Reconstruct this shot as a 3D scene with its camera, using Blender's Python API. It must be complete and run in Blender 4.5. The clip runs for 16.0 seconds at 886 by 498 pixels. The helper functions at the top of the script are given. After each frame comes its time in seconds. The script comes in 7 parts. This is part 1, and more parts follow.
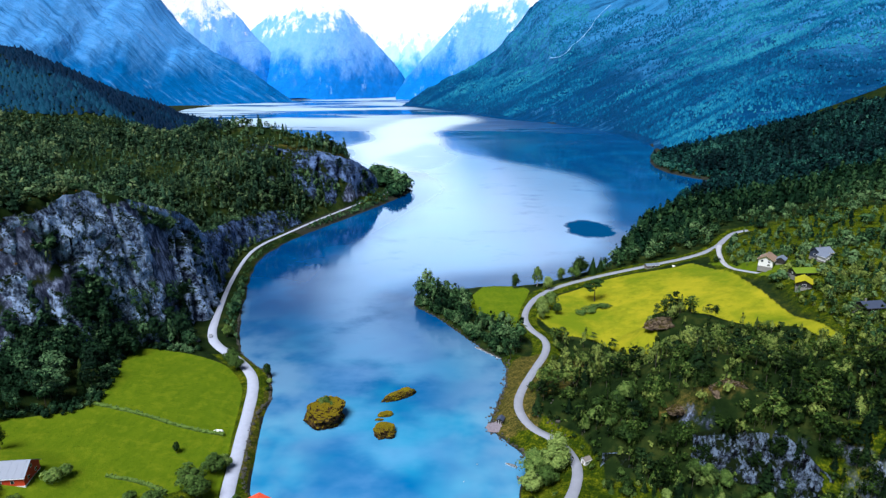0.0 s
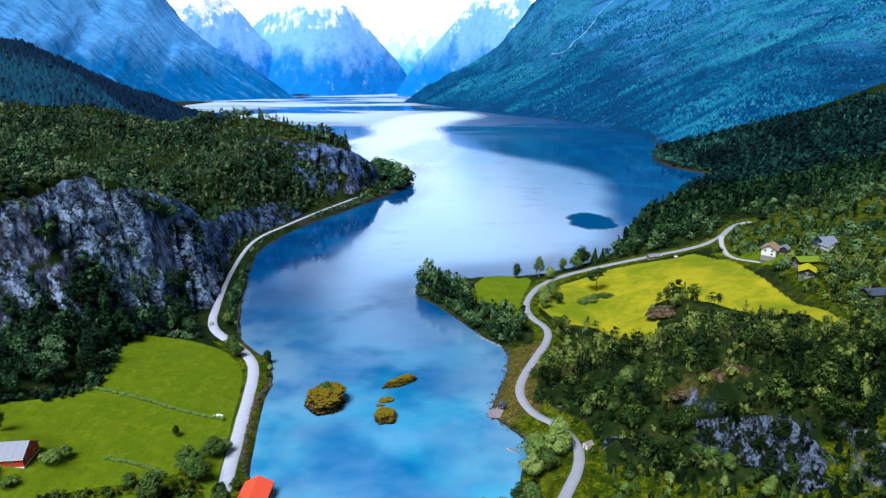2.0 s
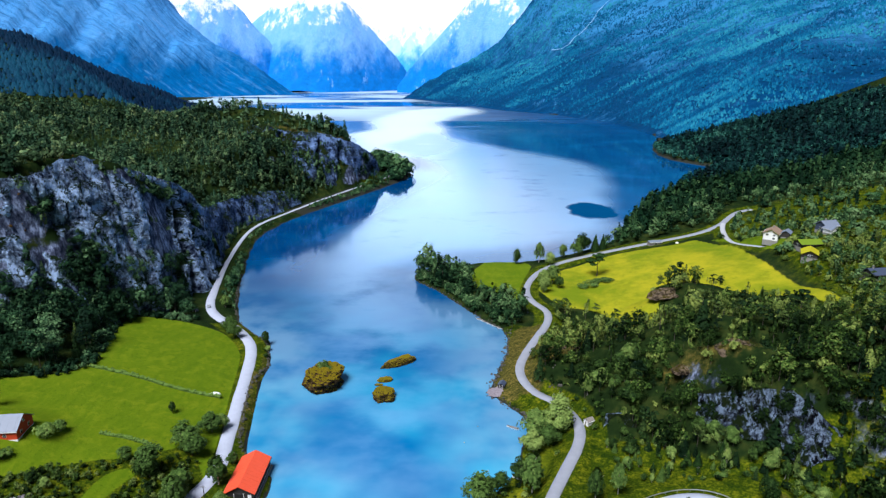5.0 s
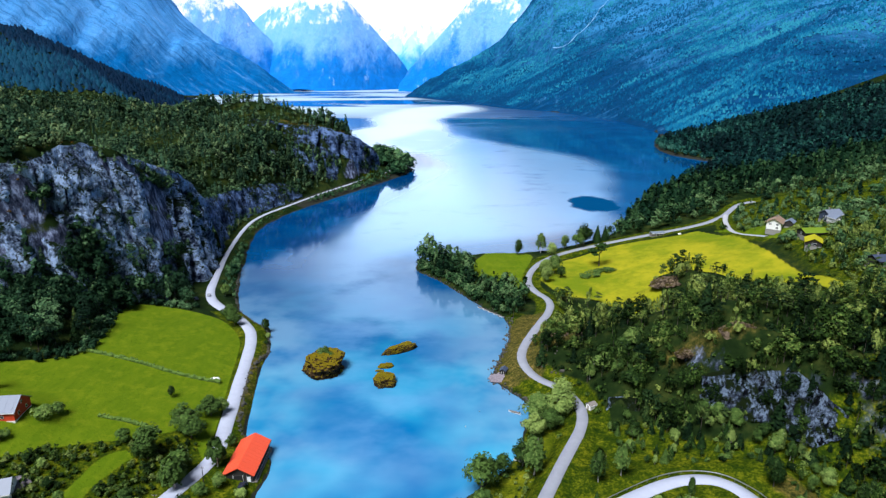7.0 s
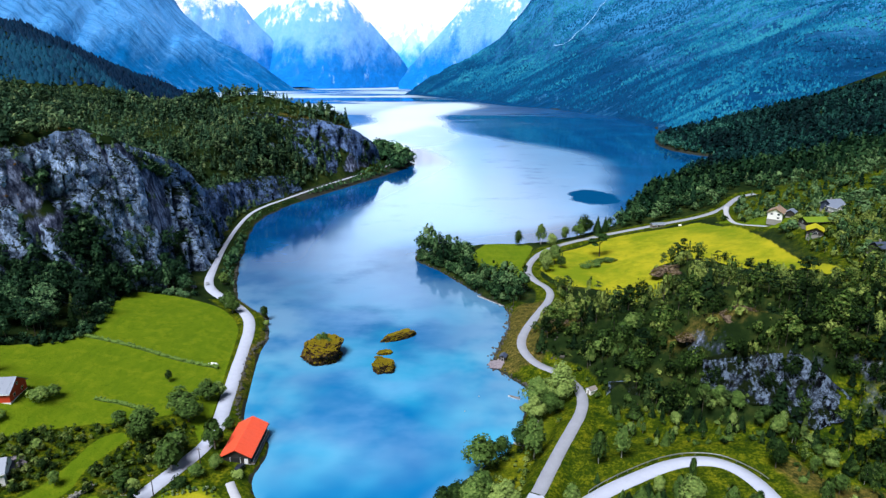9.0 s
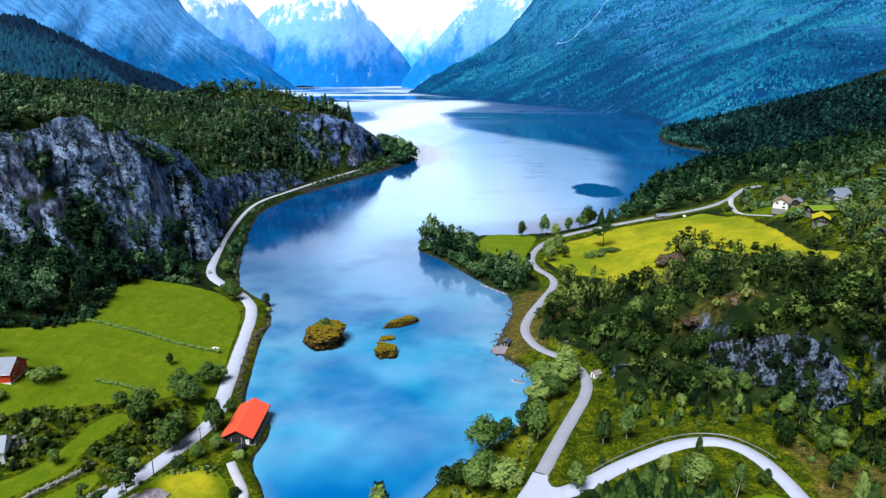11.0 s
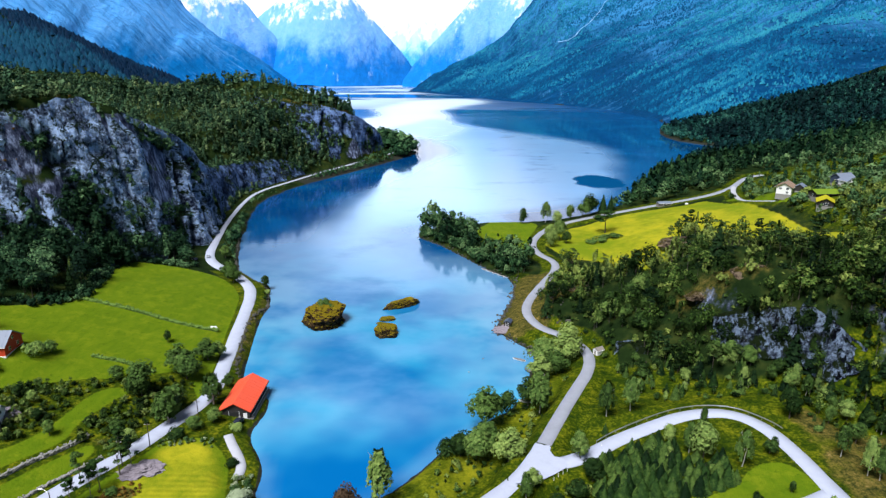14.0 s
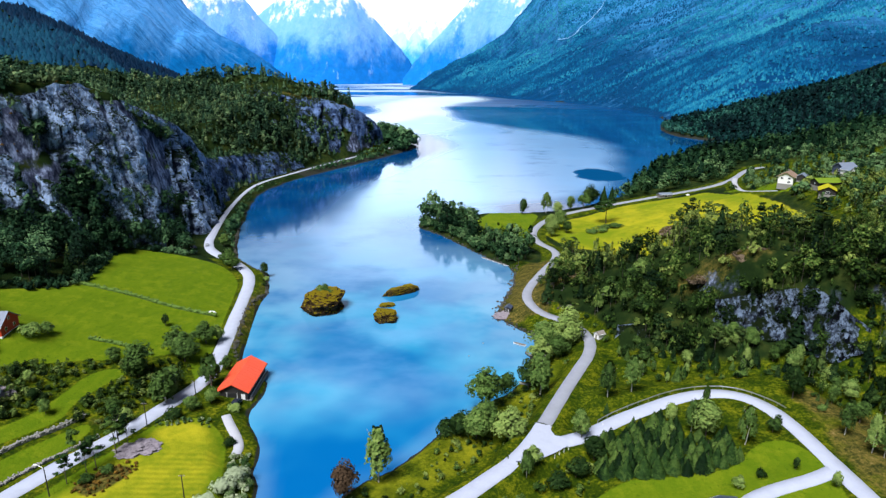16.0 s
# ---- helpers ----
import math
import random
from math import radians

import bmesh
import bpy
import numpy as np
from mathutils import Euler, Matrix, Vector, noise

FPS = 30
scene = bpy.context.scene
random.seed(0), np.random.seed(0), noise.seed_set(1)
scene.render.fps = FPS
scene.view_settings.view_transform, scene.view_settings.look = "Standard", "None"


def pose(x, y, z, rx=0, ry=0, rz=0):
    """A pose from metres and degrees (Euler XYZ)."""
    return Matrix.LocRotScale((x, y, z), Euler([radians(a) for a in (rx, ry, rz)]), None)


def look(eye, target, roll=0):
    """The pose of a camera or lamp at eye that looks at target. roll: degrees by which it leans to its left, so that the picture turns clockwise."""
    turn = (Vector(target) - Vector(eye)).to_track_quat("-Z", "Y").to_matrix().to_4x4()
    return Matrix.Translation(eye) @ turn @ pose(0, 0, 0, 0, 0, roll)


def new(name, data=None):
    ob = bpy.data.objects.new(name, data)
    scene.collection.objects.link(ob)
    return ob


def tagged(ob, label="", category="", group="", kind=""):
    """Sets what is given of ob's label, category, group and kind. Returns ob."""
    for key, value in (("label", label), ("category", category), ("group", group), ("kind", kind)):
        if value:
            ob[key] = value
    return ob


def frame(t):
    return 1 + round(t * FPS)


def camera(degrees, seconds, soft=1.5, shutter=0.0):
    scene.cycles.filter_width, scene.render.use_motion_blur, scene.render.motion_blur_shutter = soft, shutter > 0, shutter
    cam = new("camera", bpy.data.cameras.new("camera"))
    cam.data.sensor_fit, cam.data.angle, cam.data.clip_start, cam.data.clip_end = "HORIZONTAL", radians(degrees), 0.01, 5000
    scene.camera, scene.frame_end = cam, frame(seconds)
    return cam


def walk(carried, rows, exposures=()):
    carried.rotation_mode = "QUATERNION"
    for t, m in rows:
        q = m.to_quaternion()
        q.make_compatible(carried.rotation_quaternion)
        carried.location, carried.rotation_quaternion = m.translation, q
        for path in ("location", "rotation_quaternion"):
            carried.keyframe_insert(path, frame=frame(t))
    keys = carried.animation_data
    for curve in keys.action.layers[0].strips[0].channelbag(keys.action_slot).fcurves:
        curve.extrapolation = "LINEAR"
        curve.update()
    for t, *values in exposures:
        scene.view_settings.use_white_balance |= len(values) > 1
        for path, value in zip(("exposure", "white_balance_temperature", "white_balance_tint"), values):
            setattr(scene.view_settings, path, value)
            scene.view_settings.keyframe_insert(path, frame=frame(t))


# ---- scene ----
cam = camera(70.9, 16.0, soft=1.4)
PATH = [
    (0, (-0.023, 0.014, 159.15), (-0.024, 1.935, 158.595), -0.1),
    (0.5, (-0.032, 0.01, 157.854), (-0.034, 1.931, 157.296), -0.1),
    (1, (-0.056, 0.058, 156.298), (-0.06, 1.978, 155.738), -0.1),
    (1.5, (-0.093, 0.048, 154.635), (-0.097, 1.968, 154.074), -0.0),
    (2, (-0.12, 0.037, 152.929), (-0.125, 1.956, 152.367), -0.0),
    (2.5, (-0.154, 0.04, 151.213), (-0.16, 1.959, 150.65), -0.0),
    (3, (-0.159, 0.029, 149.53), (-0.165, 1.948, 148.966), 0.0),
    (3.5, (-0.117, 0.021, 147.939), (-0.123, 1.939, 147.375), 0.1),
    (4, (-0.045, 0.034, 146.495), (-0.049, 1.952, 145.928), 0.1),
    (6.5, (-0.016, 0.094, 137.091), (-0.022, 2.013, 136.527), 0.1),
    (7, (-0.019, 0.112, 135.675), (-0.027, 2.03, 135.109), 0.1),
    (7.5, (0.041, 0.153, 134.19), (0.032, 2.07, 133.622), 0.1),
    (8, (0.093, 0.154, 132.741), (0.086, 2.071, 132.172), 0.2),
    (10.5, (0.18, 0.068, 123.572), (0.171, 1.986, 123.005), 0.2),
    (11, (0.128, 0.057, 122.027), (0.111, 1.974, 121.459), 0.2),
    (11.5, (0.132, 0.09, 120.336), (0.112, 2.007, 119.768), 0.2),
    (12, (0.156, 0.068, 118.627), (0.137, 1.986, 118.06), 0.2),
    (12.5, (0.177, 0.031, 116.926), (0.161, 1.949, 116.359), 0.2),
    (13, (0.174, -0.009, 115.238), (0.158, 1.909, 114.672), 0.2),
    (13.5, (0.156, 0.009, 113.547), (0.139, 1.927, 112.982), 0.2),
    (14, (0.135, 0.031, 111.827), (0.116, 1.95, 111.262), 0.2),
    (14.5, (0.142, 0.034, 110.098), (0.122, 1.953, 109.533), 0.2),
    (15, (0.137, 0.007, 108.376), (0.117, 1.926, 107.812), 0.2),
    (15.5, (0.159, -0.007, 106.754), (0.139, 1.912, 106.189), 0.2),
    (16, (0.16, 0.0, 105.394), (0.141, 1.918, 104.827), 0.3),
]
# the picture brightens a little on the way down
walk(cam, [(t, look(eye, target, roll)) for t, eye, target, roll in PATH], [(0.0, 0.18, 5960, 13), (8.0, 0.28, 6080, 13), (16.0, 0.36, 6200, 13)])

# ---- world, sun, exposure ----
SUN_ELEV, SUN_AZ = 60.0, -146.0
world = bpy.data.worlds.new("world")
scene.world = world
world.use_nodes = True
wt = world.node_tree
wn, wl = wt.nodes, wt.links
wn.clear()
w_out = wn.new("ShaderNodeOutputWorld")
w_sky = wn.new("ShaderNodeTexSky")
w_sky.sky_type = "NISHITA"
w_sky.sun_disc = False
w_sky.sun_elevation = radians(SUN_ELEV)
w_sky.sun_rotation = radians(SUN_AZ)
w_sky.air_density, w_sky.dust_density, w_sky.ozone_density = 1.0, 0.6, 2.0
w_bg = wn.new("ShaderNodeBackground")
w_bg.inputs["Strength"].default_value = 0.0205
# broken cloud: thick and white low down the valley, thinner overhead
w_co = wn.new("ShaderNodeTexCoord")
w_map = wn.new("ShaderNodeMapping")
w_map.inputs["Scale"].default_value = (1.0, 1.0, 2.2)
w_noise = wn.new("ShaderNodeTexNoise")
w_noise.inputs["Scale"].default_value = 2.6
w_noise.inputs["Detail"].default_value = 6.0
w_noise.inputs["Roughness"].default_value = 0.55
w_sep = wn.new("ShaderNodeSeparateXYZ")
w_low = wn.new("ShaderNodeMapRange")
w_low.inputs["From Min"].default_value = 0.0
w_low.inputs["From Max"].default_value = 0.6
w_low.inputs["To Min"].default_value = 0.47
w_low.inputs["To Max"].default_value = 0.0
w_add = wn.new("ShaderNodeMath")
w_add.operation = "ADD"
w_cov = wn.new("ShaderNodeMapRange")
w_cov.interpolation_type = "SMOOTHSTEP"
w_cov.inputs["From Min"].default_value = 0.50
w_cov.inputs["From Max"].default_value = 0.82
w_mix = wn.new("ShaderNodeMix")
w_mix.data_type = "RGBA"
w_mix.inputs["B"].default_value = (12.0, 13.4, 15.0, 1.0)
wl.new(w_co.outputs["Generated"], w_map.inputs["Vector"])
wl.new(w_map.outputs["Vector"], w_noise.inputs["Vector"])
wl.new(w_co.outputs["Generated"], w_sep.inputs["Vector"])
wl.new(w_sep.outputs["Z"], w_low.inputs["Value"])
wl.new(w_noise.outputs["Fac"], w_add.inputs[0])
wl.new(w_low.outputs["Result"], w_add.inputs[1])
wl.new(w_add.outputs["Value"], w_cov.inputs["Value"])
wl.new(w_cov.outputs["Result"], w_mix.inputs["Factor"])
# the cloud is thin and bright up the valley
w_dot = wn.new("ShaderNodeVectorMath")
w_dot.operation = "DOT_PRODUCT"
w_dot.inputs[1].default_value = (0.0, 1.0, 0.0)
w_way = wn.new("ShaderNodeMapRange")
w_way.interpolation_type = "SMOOTHSTEP"
w_way.inputs["From Min"].default_value = 0.87
w_way.inputs["From Max"].default_value = 0.99
w_lift = wn.new("ShaderNodeMapRange")
w_lift.interpolation_type = "SMOOTHSTEP"
w_lift.inputs["From Min"].default_value = 0.11
w_lift.inputs["From Max"].default_value = 0.30
w_lift.inputs["To Min"].default_value = 12.0
w_lift.inputs["To Max"].default_value = 11.0
w_top = wn.new("ShaderNodeMapRange")
w_top.interpolation_type = "SMOOTHSTEP"
w_top.inputs["From Min"].default_value = 0.38
w_top.inputs["From Max"].default_value = 0.60
w_top.inputs["To Min"].default_value = 1.0
w_top.inputs["To Max"].default_value = 0.0
w_bank = wn.new("ShaderNodeMath")
w_bank.operation = "MULTIPLY"
w_glow = wn.new("ShaderNodeMath")
w_glow.operation = "MULTIPLY_ADD"
w_glow.inputs[2].default_value = 1.0
w_lit = wn.new("ShaderNodeVectorMath")
w_lit.operation = "SCALE"
w_lit.inputs[0].default_value = (7.2, 9.6, 12.0)
wl.new(w_co.outputs["Generated"], w_dot.inputs[0])
wl.new(w_dot.outputs["Value"], w_way.inputs["Value"])
wl.new(w_sep.outputs["Z"], w_lift.inputs["Value"])
wl.new(w_way.outputs["Result"], w_glow.inputs[0])
wl.new(w_sep.outputs["Z"], w_top.inputs["Value"])
wl.new(w_lift.outputs["Result"], w_bank.inputs[0])
wl.new(w_top.outputs["Result"], w_bank.inputs[1])
wl.new(w_bank.outputs["Value"], w_glow.inputs[1])
wl.new(w_glow.outputs["Value"], w_lit.inputs["Scale"])
wl.new(w_lit.outputs["Vector"], w_mix.inputs["B"])
wl.new(w_sky.outputs["Color"], w_mix.inputs["A"])
wl.new(w_mix.outputs["Result"], w_bg.inputs["Color"])
wl.new(w_bg.outputs["Background"], w_out.inputs["Surface"])

sun_data = bpy.data.lights.new("sun", "SUN")
sun_data.energy = 5.4
sun_data.angle = radians(30)
sun_data.color = (1.0, 0.985, 0.95)
sun = new("sun", sun_data)
sun.matrix_world = look((300 * math.sin(radians(SUN_AZ)), 300 * math.cos(radians(SUN_AZ)), 300 * math.tan(radians(SUN_ELEV))), (0, 0, 0))

# ---- materials ----


class Nodes:
    """A small helper for building one node material."""

    def __init__(self, name):
        self.mat = bpy.data.materials.new(name)
        self.mat.use_nodes = True
        self.t = self.mat.node_tree
        self.bsdf = self.t.nodes["Principled BSDF"]

    def put(self, kind, **values):
        n = self.t.nodes.new(kind)
        for key, value in values.items():
            n.inputs[key.replace("_", " ")].default_value = value
        return n

    def link(self, a, b):
        self.t.links.new(a, b)

    def coords(self):
        return self.put("ShaderNodeNewGeometry").outputs["Position"]

    def noise(self, scale, detail=5.0, rough=0.6, stretch=None, where=None):
        n = self.put("ShaderNodeTexNoise", Scale=scale, Detail=detail, Roughness=rough)
        src = where or self.coords()
        if stretch:
            m = self.put("ShaderNodeMapping", Scale=stretch)
            self.link(src, m.inputs["Vector"])
            src = m.outputs["Vector"]
        self.link(src, n.inputs["Vector"])
        return n.outputs["Fac"]

    def ramp(self, fac, *stops):
        r = self.t.nodes.new("ShaderNodeValToRGB")
        e = r.color_ramp.elements
        while len(e) < len(stops):
            e.new(0.5)
        for el, (p, c) in zip(e, stops):
            el.position, el.color = p, (*c, 1.0) if len(c) == 3 else c
        self.link(fac, r.inputs["Fac"])
        return r.outputs["Color"]

    def step(self, fac, lo, hi):
        m = self.put("ShaderNodeMapRange", From_Min=lo, From_Max=hi)
        m.interpolation_type = "SMOOTHSTEP"
        self.link(fac, m.inputs["Value"])
        return m.outputs["Result"]

    def math(self, op, a, b):
        m = self.t.nodes.new("ShaderNodeMath")
        m.operation = op
        for k, v in ((0, a), (1, b)):
            if isinstance(v, (int, float)):
                m.inputs[k].default_value = v
            else:
                self.link(v, m.inputs[k])
        return m.outputs["Value"]

    def mix(self, fac, a, b, blend="MIX"):
        m = self.t.nodes.new("ShaderNodeMix")
        m.data_type, m.blend_type = "RGBA", blend
        for key, v in (("Factor", fac), ("A", a), ("B", b)):
            sock = [s for s in m.inputs if s.name == key and s.enabled][0]
            if isinstance(v, (int, float)):
                sock.default_value = v
            elif isinstance(v, tuple):
                sock.default_value = (*v, 1.0)
            else:
                self.link(v, sock)
        return [s for s in m.outputs if s.enabled][0]

    def attr(self, name):
        n = self.t.nodes.new("ShaderNodeAttribute")
        n.attribute_name = name
        return n.outputs["Fac"]

    def bump(self, fac, strength, distance):
        b = self.put("ShaderNodeBump", Strength=strength, Distance=distance)
        self.link(fac, b.inputs["Height"])
        self.link(b.outputs["Normal"], self.bsdf.inputs["Normal"])

    def done(self, colour, rough=0.8, spec=0.3, metal=0.0):
        for key, v in (("Base Color", colour), ("Roughness", rough)):
            if isinstance(v, (int, float)):
                self.bsdf.inputs[key].default_value = v
            elif isinstance(v, tuple):
                self.bsdf.inputs[key].default_value = (*v, 1.0)
            else:
                self.link(v, self.bsdf.inputs[key])
        self.bsdf.inputs["Specular IOR Level"].default_value = spec
        self.bsdf.inputs["Metallic"].default_value = metal
        return self.mat


def plain(name, colour, rough=0.7, spec=0.3, metal=0.0, grain=1.2, vary=0.25):
    n = Nodes(name)
    f = n.noise(grain, 6.0, 0.65)
    g = n.noise(grain * 9.0, 3.0, 0.6)
    dark = tuple(c * (1 - vary) for c in colour)
    light = tuple(min(1.0, c * (1 + vary)) for c in colour)
    col = n.mix(n.math("ADD", n.math("MULTIPLY", f, 0.7), n.math("MULTIPLY", g, 0.3)), dark, light)
    n.bump(g, 0.25, 0.03)
    return n.done(col, rough, spec, metal)


def rock_material(name, dark, light, moss, scale=0.05, moss_amount=0.55, split=(0.37, 0.445)):
    n = Nodes(name)
    blotch = n.noise(scale * 1.4, 10.0, 0.70, stretch=(1.0, 1.0, 0.9))
    grain = n.noise(scale * 8.0, 8.0, 0.78, stretch=(1.0, 1.0, 0.8))
    crack = n.noise(scale * 2.6, 9.0, 0.78, stretch=(1.3, 1.3, 0.30))
    stain = n.noise(scale * 2.0, 6.0, 0.65, stretch=(1.6, 1.6, 0.10))
    tone = n.math("ADD", n.math("MULTIPLY", blotch, 0.6), n.math("MULTIPLY", grain, 0.4))
    col = n.ramp(tone, (0.425, dark), (0.485, tuple(0.65 * a + 0.35 * b for a, b in zip(dark, light))), (0.530, light))
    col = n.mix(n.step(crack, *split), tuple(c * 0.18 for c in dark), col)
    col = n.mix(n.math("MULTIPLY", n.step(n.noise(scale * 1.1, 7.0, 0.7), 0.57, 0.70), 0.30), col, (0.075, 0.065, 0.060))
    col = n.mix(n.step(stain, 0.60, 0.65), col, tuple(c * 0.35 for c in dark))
    # rock colour is darker along the clefts, broken up by the streaks
    dark_band = n.step(n.math("ADD", n.attr("cleft_dark"), n.math("MULTIPLY", n.math("SUBTRACT", stain, 0.5), 1.6)), 0.35, 0.60)
    col = n.mix(n.math("MULTIPLY", dark_band, 0.85), col, tuple(c * 0.30 for c in dark))
    geo = n.put("ShaderNodeNewGeometry")
    sep = n.put("ShaderNodeSeparateXYZ")
    n.link(geo.outputs["Normal"], sep.inputs["Vector"])
    ledge = n.math("ADD", n.math("MULTIPLY", sep.outputs["Z"], 0.45), n.math("MULTIPLY", n.noise(scale * 0.8, 8.0, 0.7), 0.9))
    green = n.mix(n.noise(scale * 12, 4.0, 0.6), tuple(c * 0.4 for c in moss), tuple(c * 1.6 for c in moss))
    col = n.mix(n.step(ledge, moss_amount + 0.12, moss_amount + 0.20), col, green)
    n.bump(n.math("ADD", n.math("ADD", crack, grain), blotch), 1.0, 2.5)
    return n.done(col, 0.9, 0.05)


def leaf_material(name, dark, mid, light, attribute=True):
    n = Nodes(name)
    if attribute:
        f = n.attr("tint")
    else:
        f = n.put("ShaderNodeObjectInfo").outputs["Random"]
    grain = n.step(n.noise(0.8, 4.0, 0.75), 0.25, 0.75)
    f = n.math("ADD", n.math("MULTIPLY", f, 0.62), n.math("MULTIPLY", grain, 0.42))
    col = n.ramp(f, (0.25, dark), (0.57, mid), (0.90, light))
    return n.done(col, 0.7, 0.05)


MAT = {}
MAT["leaf"] = leaf_material("leaf", (0.003, 0.010, 0.002), (0.034, 0.072, 0.012), (0.235, 0.290, 0.065))
MAT["leaf_mid"] = leaf_material("leaf_mid", (0.003, 0.014, 0.006), (0.030, 0.078, 0.026), (0.150, 0.240, 0.095))
MAT["needle_mid"] = leaf_material("needle_mid", (0.0015, 0.010, 0.004), (0.007, 0.030, 0.012), (0.040, 0.090, 0.030))
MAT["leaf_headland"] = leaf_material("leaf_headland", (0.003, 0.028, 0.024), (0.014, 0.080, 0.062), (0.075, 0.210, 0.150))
MAT["leaf_thing"] = leaf_material("leaf_thing", (0.009, 0.024, 0.005), (0.068, 0.125, 0.026), (0.225, 0.305, 0.075), False)
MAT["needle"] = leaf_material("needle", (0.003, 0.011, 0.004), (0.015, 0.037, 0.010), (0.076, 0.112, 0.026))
# darker copy of leaf, with the dense wood's shade in its colour
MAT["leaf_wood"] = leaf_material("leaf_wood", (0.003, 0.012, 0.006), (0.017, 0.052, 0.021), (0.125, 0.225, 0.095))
MAT["leaf_shore"] = leaf_material("leaf_shore", (0.008, 0.032, 0.014), (0.040, 0.105, 0.042), (0.150, 0.260, 0.105))
MAT["leaf_bramble"] = leaf_material("leaf_bramble", (0.005, 0.013, 0.003), (0.038, 0.074, 0.013), (0.165, 0.205, 0.055))
MAT["leaf_blossom"] = leaf_material("leaf_blossom", (0.020, 0.050, 0.012), (0.085, 0.140, 0.045), (0.420, 0.460, 0.300))
# a little distance haze is in the hilltop leaf colour
MAT["leaf_hill"] = leaf_material("leaf_hill", (0.016, 0.036, 0.014), (0.072, 0.136, 0.058), (0.200, 0.255, 0.105))
MAT["needle_hill"] = leaf_material("needle_hill", (0.011, 0.030, 0.015), (0.036, 0.090, 0.046), (0.100, 0.165, 0.076))
MAT["needle_thing"] = leaf_material("needle_thing", (0.004, 0.014, 0.004), (0.020, 0.050, 0.010), (0.085, 0.140, 0.028), False)
# these far leaf colours carry the blue of the distance haze
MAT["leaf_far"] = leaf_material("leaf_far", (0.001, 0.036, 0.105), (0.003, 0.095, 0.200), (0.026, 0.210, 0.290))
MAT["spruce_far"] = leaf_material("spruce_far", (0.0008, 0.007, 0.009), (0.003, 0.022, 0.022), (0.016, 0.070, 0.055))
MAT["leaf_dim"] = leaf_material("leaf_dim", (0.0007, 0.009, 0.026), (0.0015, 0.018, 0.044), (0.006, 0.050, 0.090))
MAT["bark"] = plain("bark", (0.10, 0.085, 0.07), 0.9, 0.1, grain=2.0, vary=0.4)
MAT["birch_bark"] = plain("birch_bark", (0.42, 0.40, 0.36), 0.8, 0.2, grain=3.0, vary=0.45)
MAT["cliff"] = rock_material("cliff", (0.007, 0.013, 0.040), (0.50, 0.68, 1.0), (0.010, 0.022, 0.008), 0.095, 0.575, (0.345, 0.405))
MAT["crag"] = rock_material("crag", (0.010, 0.015, 0.030), (0.26, 0.35, 0.50), (0.012, 0.022, 0.006), 0.13, 0.57, (0.43, 0.51))
MAT["islet"] = rock_material("islet", (0.022, 0.014, 0.008), (0.16, 0.095, 0.040), (0.34, 0.26, 0.012), 0.30, 0.62)


def mountain_material(name, forest, rock, pale, snow_line, snow, streak=(2.0, 0.9, 0.6), amount=0.60, fall=None):
    n = Nodes(name)
    geo = n.put("ShaderNodeNewGeometry")
    sep = n.put("ShaderNodeSeparateXYZ")
    n.link(geo.outputs["Position"], sep.inputs["Vector"])
    big = n.noise(0.004, 8.0, 0.65)
    fine = n.noise(0.03, 7.0, 0.75)
    gully = n.noise(0.006, 7.0, 0.7, stretch=(1.6, 0.9, 0.6))
    col = n.mix(fine, tuple(c * 0.5 for c in forest), tuple(c * 1.4 for c in forest))
    rk = n.mix(n.noise(0.018, 7.0, 0.75, stretch=(1, 1, 0.4)), rock, pale)
    up = n.math("ADD", n.math("MULTIPLY", sep.outputs["Z"], 0.0016), n.math("MULTIPLY", gully, 0.9))
    col = n.mix(n.step(up, 0.62, 0.95), col, rk)
    col = n.mix(n.step(n.noise(0.008, 9.0, 0.72, stretch=streak), amount, amount + 0.12), col, pale)
    if fall:
        # strips of wood and scree down the slope
        strip = n.noise(0.016, 9.0, 0.78, stretch=fall)
        col = n.mix(n.step(strip, 0.28, 0.56), tuple(c * 0.55 for c in forest), col)
        col = n.mix(n.math("MULTIPLY", n.step(strip, 0.54, 0.70), 0.55), col, pale)
    if snow:
        s = n.math("ADD", n.math("MULTIPLY", sep.outputs["Z"], 1.0 / snow_line), n.math("MULTIPLY", n.noise(0.009, 8.0, 0.7, stretch=(1.6, 1.0, 0.7)), 1.6))
        col = n.mix(n.step(s, 1.70, 1.92), col, (0.85, 0.88, 0.92))
    n.bump(n.math("ADD", fine, big), 0.8, 14.0)
    return n.done(col, 0.9, 0.05)


# distance haze is mixed into these mountain colours, stronger further off
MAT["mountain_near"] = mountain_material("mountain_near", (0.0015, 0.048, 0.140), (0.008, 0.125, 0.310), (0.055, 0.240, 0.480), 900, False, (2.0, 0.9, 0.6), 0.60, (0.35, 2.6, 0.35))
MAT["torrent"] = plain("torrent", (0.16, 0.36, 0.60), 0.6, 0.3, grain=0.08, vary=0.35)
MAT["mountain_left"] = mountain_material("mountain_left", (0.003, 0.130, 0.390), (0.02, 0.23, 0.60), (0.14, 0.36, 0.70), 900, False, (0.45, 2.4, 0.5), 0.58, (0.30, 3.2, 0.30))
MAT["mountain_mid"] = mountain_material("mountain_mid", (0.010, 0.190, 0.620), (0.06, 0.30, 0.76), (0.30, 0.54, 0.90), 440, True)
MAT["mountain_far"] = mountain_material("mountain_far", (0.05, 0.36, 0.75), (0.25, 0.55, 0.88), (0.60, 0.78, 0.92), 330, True)


